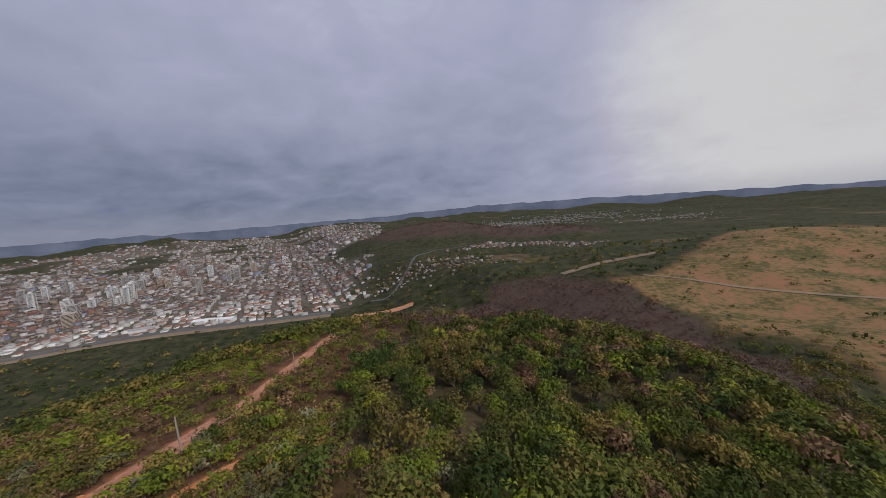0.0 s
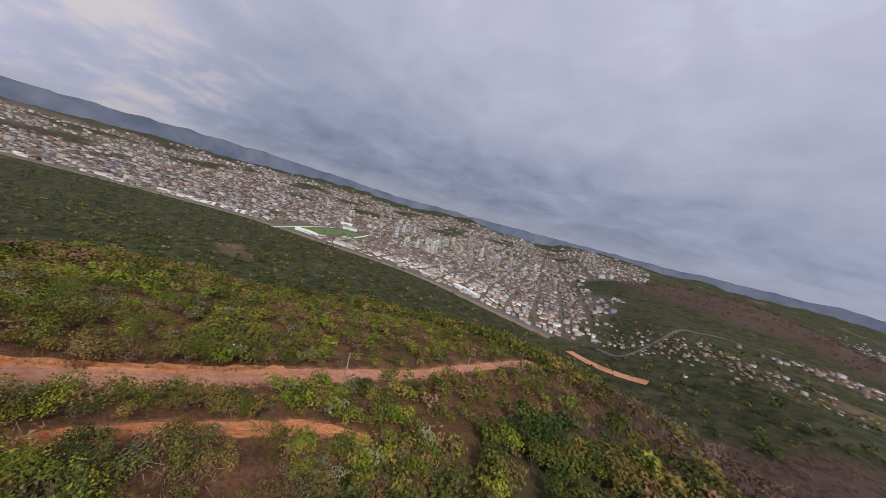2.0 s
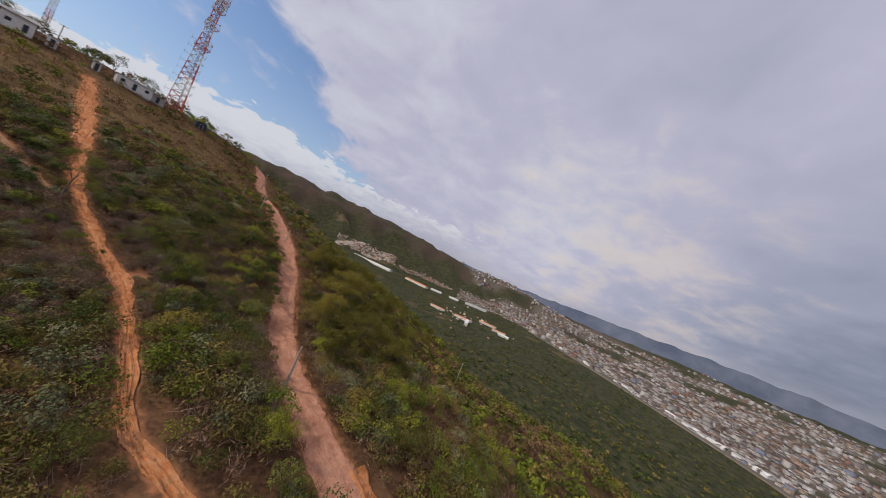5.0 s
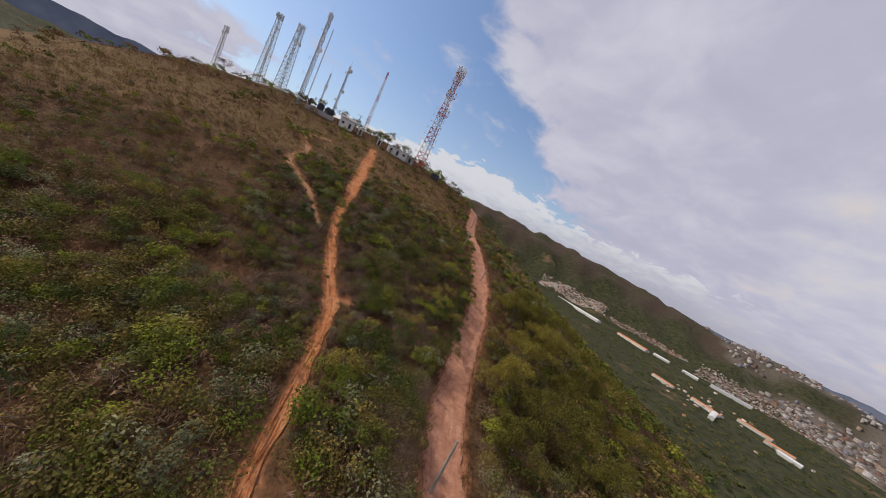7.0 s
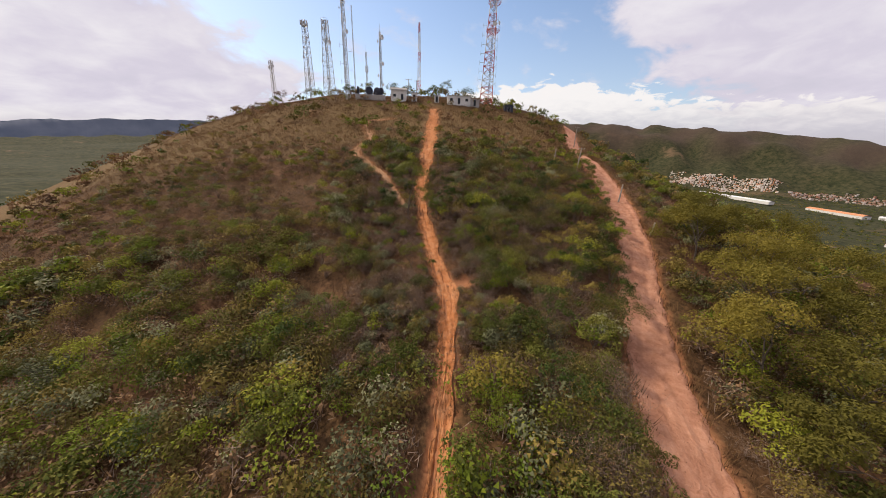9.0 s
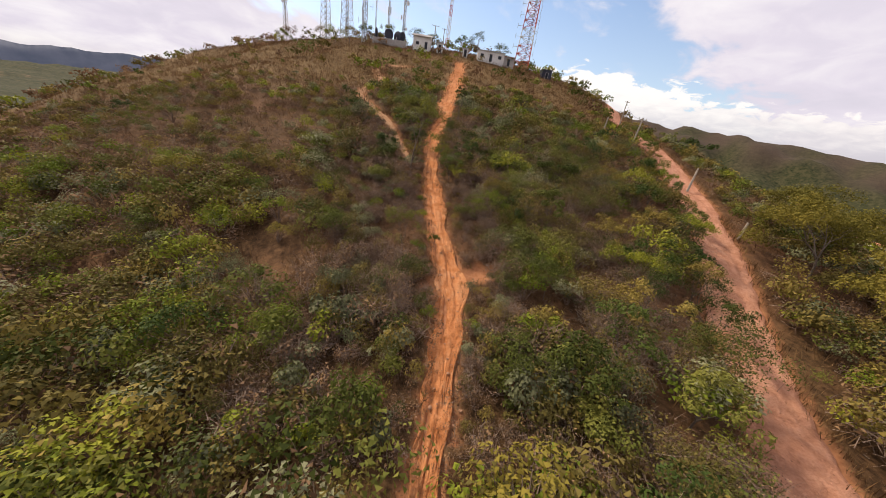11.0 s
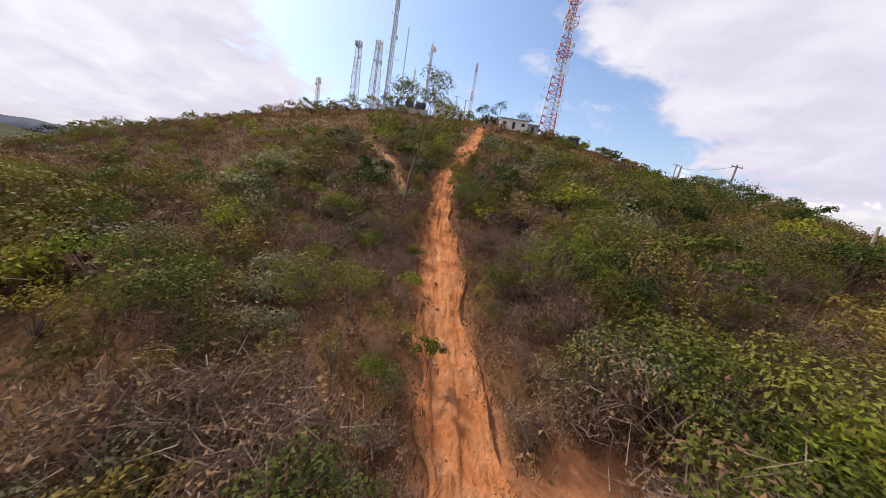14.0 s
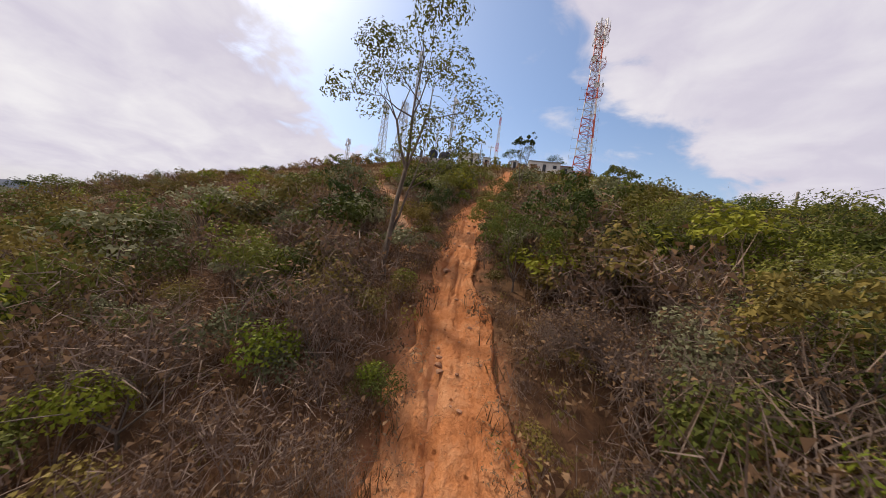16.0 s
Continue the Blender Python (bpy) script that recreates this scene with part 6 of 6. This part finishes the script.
# poles and wires
POLES = [(10.9, -23.2, 4.6, (0.1, 0.05), 0), (10.6, -74, 5.6, (0.02, 0), 0), (6, -111, 7.0, (0, 0.02), 0), (5, -152, 6.5, (0, 0), 0), (29.0, 33.3, 4.8, (0.1, 0.0), 0.8), (25.4, 37, 3.4, (0.08, 0), 0), (44, 68, 6.0, (0.02, 0), 0.8), (31.5, 21, 3.0, (0.12, 0.05), 0), (30.5, 10.5, 1.8, (0.3, 0.1), 0), (62, -22, 6.0, (0.03, 0.0), 0.7), (-9.3, 97, 7.6, (0, 0), 1.2), (-6.5, 100, 6.5, (0, 0), 0.9), (-45, 120, 7, (0, 0), 0.8)]
for x, y, h, lean, arm in POLES:
    utility_pole(x, y, on_hill(x, y), h, lean, arm, 12)
for a, b in ((4, 6), (1, 2), (2, 3)):
    (x0, y0, h0, *_), (x1, y1, h1, *_) = POLES[a], POLES[b]
    sagging_wire("overhead_wire", (x0, y0, on_hill(x0, y0) + h0 - 0.3), (x1, y1, on_hill(x1, y1) + h1 - 0.3), 0.7, "thin black wire hung between the poles")

# stones and rubble on the trail
rs = np.random.RandomState(9)
for k in range(150):
    t = TRAIL_L[rs.randint(60, len(TRAIL_L) - 90)] if k < 46 else TRAIL_L[rs.randint(145, 240)]
    x, y = t[0] + rs.normal(0, 0.8), t[1] + rs.normal(0, 0.4)
    bm = fresh()
    bmesh.ops.create_icosphere(bm, subdivisions=1, radius=rs.uniform(0.025, 0.11) if k % 9 else rs.uniform(0.09, 0.16))
    for v in bm.verts:
        v.co *= rs.uniform(0.7, 1.25)
        v.co.z *= 0.6
    ob = part("stone", bm, STONE, None)
    ob.location = (x, y, on_hill(x, y) - 0.06)
    tagged(ob, "small rough laterite stone on the trail", "stone", "stones on the trail")

# ---- the town on the plain ----
WALLS = varied_mat("town_walls", [(0.0, (0.56, 0.5, 0.47)), (0.24, (0.34, 0.26, 0.22)), (0.4, (0.72, 0.7, 0.69)), (0.58, (0.22, 0.17, 0.15)), (0.68, (0.46, 0.36, 0.27)), (0.78, (0.36, 0.2, 0.15)), (0.88, (0.66, 0.62, 0.6))])
ROOFS = varied_mat("town_roofs", [(0.0, (0.17, 0.1, 0.075)), (0.22, (0.28, 0.18, 0.135)), (0.36, (0.2, 0.19, 0.185)), (0.54, (0.33, 0.32, 0.315)), (0.68, (0.12, 0.09, 0.075)), (0.84, (0.15, 0.15, 0.155)), (0.94, (0.72, 0.72, 0.72))])
TILED = varied_mat("tiled_roofs", [(0.0, (0.28, 0.13, 0.08)), (0.35, (0.34, 0.19, 0.13)), (0.6, (0.16, 0.09, 0.065)), (0.78, (0.36, 0.34, 0.32))])
LIME = varied_mat("limewashed_walls", [(0.0, (0.8, 0.77, 0.73)), (0.5, (0.66, 0.6, 0.54)), (0.7, (0.85, 0.83, 0.8)), (0.8, (0.6, 0.33, 0.2))], 0.8, (0.6, 0.95))
CLAY = varied_mat("clay_roofs", [(0.0, (0.46, 0.19, 0.1)), (0.4, (0.55, 0.27, 0.15)), (0.7, (0.34, 0.14, 0.08)), (0.88, (0.6, 0.55, 0.5))], 0.85, (0.6, 0.95))
PALE = varied_mat("pale_blocks", [(0.0, (0.44, 0.42, 0.4)), (0.4, (0.58, 0.57, 0.56)), (0.6, (0.52, 0.5, 0.48)), (0.78, (0.45, 0.33, 0.26)), (0.9, (0.3, 0.34, 0.45))])
ASPHALT = plain_mat("asphalt", (0.07, 0.068, 0.066), (0.14, 0.135, 0.13), 0.3, 0.9)
EARTH = plain_mat("bare_earth", (0.14, 0.105, 0.07), (0.27, 0.2, 0.13), 0.06, 0.95)
RED_EARTH = plain_mat("red_earth", (0.38, 0.17, 0.09), (0.55, 0.29, 0.17), 0.05, 0.95)
TURF = plain_mat("turf", (0.07, 0.12, 0.03), (0.13, 0.19, 0.05), 0.08, 0.9)


def house_arrays(sx, sy, h, rise):
    """Walls and an eaved gable roof round the origin."""
    a, b = sx / 2, sy / 2
    v = [(-a, -b, -3), (a, -b, -3), (a, b, -3), (-a, b, -3), (-a, -b, h), (a, -b, h), (a, b, h), (-a, b, h)]
    q = [(0, 1, 5, 4), (1, 2, 6, 5), (2, 3, 7, 6), (3, 0, 4, 7), (4, 5, 6, 7)]
    e = 0.5
    v += [(-a - e, -b - e, h - 0.05), (a + e, -b - e, h - 0.05), (a + e, b + e, h - 0.05), (-a - e, b + e, h - 0.05), (-a - e, 0, h + rise), (a + e, 0, h + rise)]
    q += [(8, 9, 13, 12), (10, 11, 12, 13), (8, 12, 11, 8), (9, 10, 13, 9)]
    q = [f if len(set(f)) == 4 else (f[0], f[1], f[2], f[2]) for f in q]
    return np.array(v, float), np.array([f for f in q if len(set(f)) == 4]), np.array([0, 0, 0, 0, 0, 1, 1])


def spread_blocks(name, protos, rows, mats, label, category, rng):
    """Buildings at rows of x, y, z, turn, size."""
    vs, qs, ms, base = [], [], [], 0
    pick = rng.randint(0, len(protos), len(rows))
    for k, (pv, pq, pm) in enumerate(protos):
        w = rows[pick == k]
        if not len(w):
            continue
        c, s, f = np.cos(w[:, 3])[:, None], np.sin(w[:, 3])[:, None], w[:, 4:5]
        hz = rng.uniform(0.8, 1.5, (len(w), 1))
        x, y = pv[None, :, 0] * f, pv[None, :, 1] * f
        vs.append(np.stack([c * x - s * y + w[:, 0:1], s * x + c * y + w[:, 1:2], pv[None, :, 2] * f * hz + w[:, 2:3]], -1).reshape(-1, 3))
        qs.append((pq[None] + (np.arange(len(w)) * len(pv))[:, None, None] + base).reshape(-1, 4))
        ms.append(np.tile(pm, len(w)))
        base += len(w) * len(pv)
    return tagged(mesh_object(name, np.vstack(vs), np.vstack(qs), mats, np.concatenate(ms)), label, category, kind="stuff")


HOUSES = [house_arrays(*s) for s in ((8, 11, 3.2, 1.5), (9, 9, 3.4, 1.2), (7, 13, 5.8, 0.5), (10, 12, 6.2, 1.4), (12, 9, 3.4, 1.6), (9, 14, 8.5, 0.4), (11, 11, 3.3, 0.4))]
rt = np.random.RandomState(88)
TURN = 0.32


def plots(box, dx, dy, chance, lanes=5):
    """Building plots on a turned street grid, with every few rows left open as streets."""
    u, v = np.meshgrid(np.arange(box[0], box[2], dx), np.arange(box[1], box[3], dy), indexing="ij")
    i, j = np.meshgrid(np.arange(u.shape[0]), np.arange(u.shape[1]), indexing="ij")
    ok = (i % lanes != 0) & (j % (lanes + 3) != 0)
    u, v = u[ok] + rt.normal(0, dx * 0.22, ok.sum()), v[ok] + rt.normal(0, dy * 0.22, ok.sum())
    x, y = u * math.cos(TURN) - v * math.sin(TURN), u * math.sin(TURN) + v * math.cos(TURN)
    keep = rt.uniform(size=len(x)) < chance(x, y)
    return x[keep], y[keep]


def built(x, y):
    r = np.hypot(x, y)
    green = wobble(x, y, 260, 33)
    return town(x, y) * (0.93 - 0.5 * ease((green - 0.35) / 0.2)) * ~in_stadium(x, y)


def in_stadium(x, y):
    return (np.abs(x - 995 + 0.04 * (y + 700)) < 100) & (y > -905) & (y < -490)


x1, y1 = plots((-900, -2000, 1900, 900), 14, 16, lambda x, y: built(x, y) * (np.hypot(x, y) < 1500))
x2, y2 = plots((-1200, -4300, 3600, 900), 23, 26, lambda x, y: built(x, y) * (np.hypot(x, y) >= 1500) * (0.95 - 0.35 * ease((np.hypot(x, y) - 2200) / 900)))
xs, ys = np.r_[x1, x2], np.r_[y1, y2]
f = np.r_[rt.uniform(0.75, 1.3, len(x1)), rt.uniform(1.1, 1.9, len(x2))]
rows = np.c_[xs, ys, hill(xs, ys), TURN + rt.choice([0, 1.571, 3.142], len(xs)) + 0.5 * wobble(xs, ys, 500, 35) + rt.normal(0, 0.06, len(xs)), f]
near = np.argsort(np.hypot(rows[:, 0] - 300, rows[:, 1] + 300))
single, rest = rows[near[:280]], rows[near[280:]]
split = rt.uniform(size=len(rest)) < 0.62
spread_blocks("town_houses", HOUSES, rest[split], [WALLS, ROOFS], "dense low houses with mixed grey and tiled roofs", "houses", rt)
spread_blocks("town_houses", HOUSES, rest[~split], [PALE, TILED], "pale houses with reddish tiled roofs", "houses", rt)


def house_thing(seed, arrays, wall, roof, label):
    v, q, m = arrays
    top = tagged(new("house"), label, "house", "houses along the highway")
    top.empty_display_size = 0.5
    for kind, pick, mat in (("wall", m == 0, wall), ("roof", m == 1, roof)):
        ids, inv = np.unique(q[pick], return_inverse=True)
        mesh_object(kind, v[ids], inv.reshape(-1, 4), [mat], None, top)
    return top


STYLES = [(WHITE_WALL, ROOF_TILE, "white house with a reddish tiled roof"), (CONCRETE, ROOF_GREY, "grey house with a fibre-cement roof"), (WHITE_WALL, ROOF_GREY, "white house under a grey roof"), (CONCRETE, ROOF_TILE, "unpainted house with a tiled roof")]
made = {}
for i, (x, y, z, a, s) in enumerate(single):
    k = (i * 7 + int(x)) % 12
    m = pose(x, y, z, 0, 0, math.degrees(a))
    if k not in made:
        w, r, label = STYLES[k % 4]
        made[k] = house_thing(k, HOUSES[k % len(HOUSES)], w, r, label)
        made[k].matrix_basis = m
    else:
        copy_thing(made[k], m)


def high_rise(x, y, sx, sy, floors, mat, label, turn):
    top = thing("apartment_tower", x, y, float(hill(x, y)), label, "apartment building", "towers of the town centre", turn)
    h = floors * 3.0
    bm = fresh()
    block(bm, 0, 0, -3, sx, sy, h + 3)
    part("wall", bm, mat, top)
    for i in range(floors):
        bm = fresh()
        block(bm, 0, 0, i * 3.0 + 1.1, sx + 0.24, sy * 0.86, 1.15)
        block(bm, 0, 0, i * 3.0 + 1.1, sx * 0.86, sy + 0.24, 1.15)
        part("window_band", bm, DARK_OPENING, top)
    bm = fresh()
    block(bm, 0, 0, h, sx + 0.3, sy + 0.3, 0.9)
    part("parapet", bm, CONCRETE, top)
    bm = fresh()
    block(bm, sx * 0.1, 0, h + 0.9, sx * 0.4, sy * 0.45, 3.6)
    part("roof_tank", bm, mat, top)
    return top


TONES = [(WHITE_WALL, "white"), (CONCRETE, "grey"), (plain_mat("tan_render", (0.4, 0.32, 0.24), (0.52, 0.43, 0.34), 0.3), "tan"), (plain_mat("brick_render", (0.3, 0.16, 0.12), (0.4, 0.24, 0.18), 0.3), "brown")]
for i in range(46):
    x, y = (rt.normal(900, 190), rt.normal(-1330, 210)) if i < 34 else (rt.uniform(500, 1700), rt.uniform(-1700, -800))
    mat, tone = TONES[(0, 0, 1, 0, 2, 1, 3)[i % 7]]
    n = rt.randint(8, 19)
    high_rise(x, y, rt.uniform(13, 19), rt.uniform(13, 24), n, mat, f"{tone} apartment tower rising over low houses", math.degrees(TURN) + rt.choice([0, 90]))


def shed(x, y, sx, sy, h, mat, label, turn, name="warehouse"):
    top = thing(name, x, y, float(hill(x, y)), label, "warehouse", "large sheds of the town", turn)
    bm = fresh()
    block(bm, 0, 0, -3, sx, sy, h + 3)
    part("wall", bm, WHITE_WALL, top)
    bm = fresh()
    n = 8
    ring = [(-sy / 2 - 0.5 + (sy + 1) * i / n, h + 0.05 + sy * 0.14 * math.sin(math.pi * i / n)) for i in range(n + 1)]
    for (a, za), (b, zb) in zip(ring, ring[1:]):
        bm.faces.new([bm.verts.new(p) for p in ((-sx / 2 - 0.5, a, za), (sx / 2 + 0.5, a, za), (sx / 2 + 0.5, b, zb), (-sx / 2 - 0.5, b, zb))])
    part("roof", bm, mat, top)
    return top


for i in range(34):
    k = rt.randint(len(HIGHWAY_L) // 3, len(HIGHWAY_L) - 12)
    a, b = HIGHWAY_L[k], HIGHWAY_L[k + 1]
    d = (b - a) / np.linalg.norm(b - a)
    p = a + np.array([d[1], -d[0]]) * rt.uniform(34, 60)
    shed(p[0], p[1], rt.uniform(22, 48), rt.uniform(14, 24), rt.uniform(5, 8), (ROOF_GREY, WHITE_WALL, DISH, ROOF_GREY)[i % 4], "long low shed beside the highway", math.degrees(math.atan2(d[1], d[0])))
shed(1185, -880, 75, 26, 11, DISH, "large white arched hall beside the sports ground", 53)
shed(1090, -850, 60, 34, 10, plain_mat("green_sheet", (0.12, 0.24, 0.16), (0.2, 0.34, 0.24), 0.4), "hall with a pale green roof", 53)
CLAY_ROOF = plain_mat("orange_clay_roof", (0.5, 0.2, 0.09), (0.62, 0.3, 0.16), 0.4, 0.85)
GREY_SHEET = plain_mat("grey_sheet", (0.3, 0.31, 0.32), (0.45, 0.46, 0.47), 0.3, 0.6)
for x, y, sx, sy, h, roof, turn, label in (
    (1118, 432, 105, 13, 9, DISH, 22, "long white building standing across orange roofs"),
    (1170, 478, 74, 20, 8, CLAY_ROOF, 99, "building with an orange roof in the valley"),
    (1135, 590, 66, 18, 7, CLAY_ROOF, 100, "low orange-roofed building in the valley"),
    (1480, 1370, 330, 30, 9, DISH, 95, "row of long white sheds in the valley"),
    (1572, 1040, 170, 36, 9, CLAY_ROOF, 91, "white building with a red roof in the valley"),
    (1640, 925, 70, 26, 8, DISH, 110, "white hall in the valley"),
    (1765, 690, 140, 40, 8, GREY_SHEET, 116, "wide grey-roofed shed in the valley"),
    (1660, 800, 60, 26, 8, DISH, 110, "pale hall among trees in the valley"),
    (1332, 425, 80, 20, 7, CLAY_ROOF, 105, "long low building with an orange roof"),
    (1270, 345, 60, 20, 7, CLAY_ROOF, 110, "small building with an orange roof"),
    (1230, 310, 46, 20, 7, DISH, 100, "pale low building in the valley")):
    shed(x, y, sx, sy, h, roof, label, turn)


def patch(name, line, width, mat, label, lift, category, across=4):
    """A strip of ground cover along a plan line."""
    p = curve_points(line, 12.0)
    d = np.gradient(p, axis=0)
    d /= np.linalg.norm(d, axis=1)[:, None]
    s = np.stack([d[:, 1], -d[:, 0]], 1)
    u = np.linspace(-0.5, 0.5, across) * width
    x, y = p[:, :1] + s[:, :1] * u, p[:, 1:] + s[:, 1:] * u
    n = across
    i, j = np.meshgrid(np.arange(len(p) - 1), np.arange(n - 1), indexing="ij")
    q = np.stack([i * n + j, i * n + j + 1, (i + 1) * n + j + 1, (i + 1) * n + j], -1).reshape(-1, 4)
    ob = mesh_object(name, np.stack([x.ravel(), y.ravel(), hill(x, y).ravel() + lift], 1), q, [mat], smooth=True)
    return tagged(ob, label, category, kind="structure")


HW = [tuple(p) for p in HIGHWAY_L[::4] if p[0] > 40]
BEND = [(40, -712), (-5, -690), (-48, -800), (-90, -930), (-170, -1040), (-330, -1045), (-520, -1000), (-700, -930)]
patch("highway_verge", HW, 44, EARTH, "broad verge of bare tan earth along the highway", 0.5, "verge", 8)
patch("highway", [(x - 4, y - 10) for x, y in HW], 20, ASPHALT, "grey asphalt highway at the foot of the hill", 0.9, "road")
patch("side_road", BEND, 7, ASPHALT, "narrow road round the foot of the wooded hill", 0.7, "road")
patch("avenue", [(560, -672), (650, -850), (760, -1100), (880, -1380), (960, -1620)], 20, ASPHALT, "straight avenue running into the town", 0.8, "road")
patch("country_road", [(-296, -486), (-360, -490), (-430, -500), (-520, -516)], 13, EARTH, "pale straight road through dark woods", 1.2, "road")
patch("valley_road", [(-380, -410), (-413, -377), (-447, -320), (-514, -249), (-620, -190)], 5, EARTH, "pale farm road across the pasture", 0.6, "road")
patch("dirt_lot", [(75, -655), (30, -626), (-15, -606), (-50, -598)], 16, RED_EARTH, "bare lot of red earth", 1.2, "ground", 6)
patch("sports_ground", [(958, -520), (985, -620), (990, -730), (955, -850)], 100, TURF, "green turf of the sports ground", 0.7, "field", 6)
patch("running_track", [(947, -468), (1010, -585), (1058, -690), (1087, -767)], 8, WHITE_WALL, "pale track edging the green turf", 1.0, "track")
patch("running_track", [(918, -751), (960, -820), (1005, -888)], 9, WHITE_WALL, "pale path across the green turf", 1.1, "track")


def quarter(way0, way1, r0, r1, gap, chance, walls, roofs, label, size):
    """A dense quarter of small houses between two bearings and two ranges from the hill, in rows along the slope."""
    rr = np.arange(r0, r1, gap * 1.15)
    px, py = [], []
    for i, r in enumerate(rr):
        a = np.radians(np.arange(way0, way1, math.degrees(gap / r)))
        px.append(r * np.cos(a) + rt.normal(0, 2.0, len(a)))
        py.append(r * np.sin(a) + rt.normal(0, 2.0, len(a)))
    px, py = np.concatenate(px), np.concatenate(py)
    way, far_off = np.degrees(np.arctan2(py, px)), np.hypot(px, py)
    inside = np.minimum(np.minimum(way - way0, way1 - way) / 1.2, np.minimum(far_off - r0, r1 - far_off) / 45) + 1.5 * wobble(px, py, 90, 95)
    ok = (inside > 0) & (rt.uniform(size=len(px)) < chance)
    px, py = px[ok], py[ok]
    turn = np.arctan2(py, px) + rt.choice([0, 1.571], len(px)) + rt.normal(0, 0.12, len(px))
    spread_blocks("village_houses", HOUSES, np.c_[px, py, hill(px, py), turn, rt.uniform(0.75, 1.2, len(px)) * size], [walls, roofs], label, "houses", rt)


# villages in the side valleys
quarter(38.8, 50.5, 2190, 2370, 9.5, 0.85, LIME, CLAY, "tight white village with orange roofs", 0.66)
quarter(27.0, 38.0, 2180, 2290, 9.5, 0.85, WALLS, CLAY, "long row of small red-roofed houses", 0.64)
quarter(14.0, 25.6, 1990, 2330, 10.5, 0.82, WALLS, TILED, "hillside quarter of small houses", 0.72)
for (cx, cy, wx, wy, n, mats, label) in ((-175, -720, 110, 80, 110, [WALLS, TILED], "small settlement below the hill"), (-330, -1000, 110, 30, 60, [WALLS, TILED], "houses along the foot of the wooded hill"), (-480, -960, 120, 30, 60, [WALLS, TILED], "houses along the foot of the wooded hill"), (-610, -900, 100, 30, 45, [WALLS, TILED], "houses along the foot of the wooded hill"), (-900, -2400, 500, 300, 420, [PALE, ROOFS], "distant town across the valley"), (-60, -790, 110, 90, 120, [WALLS, TILED], "small houses by the highway"), (1250, 470, 240, 160, 40, [LIME, CLAY], "scattered buildings in the valley"), (-1500, -2500, 700, 500, 700, [PALE, ROOFS], "distant quarter beyond the woods"), (-1750, -1700, 300, 160, 160, [PALE, TILED], "distant hamlet beyond the pasture")):
    px, py = rt.normal(cx, wx / 2, n), rt.normal(cy, wy / 2, n)
    spread_blocks("village_houses", HOUSES, np.c_[px, py, hill(px, py), rt.choice([0.4, 1.97], n) + rt.normal(0, 0.2, n), rt.uniform(0.45, 0.85, n) * (0.6 if cy < 0 and math.hypot(cx, cy) < 1000 else 1.0)], mats, label, "houses", rt)

# street trees
px, py = rt.uniform((-300, -3300), (2300, 300), (12000, 2)).T
ok = (town(px, py) > 0.4) & (rt.uniform(size=len(px)) < 0.4 + 0.6 * (wobble(px, py, 260, 33) > 0.35))
px, py = px[ok][:5200], py[ok][:5200]
spread_out("street_trees", LUMPS, np.c_[px, py, hill(px, py), rt.uniform(0.6, 1.3, len(px))], [LEAF_DARK, BARK], "dark green trees between the houses", "trees", rt)
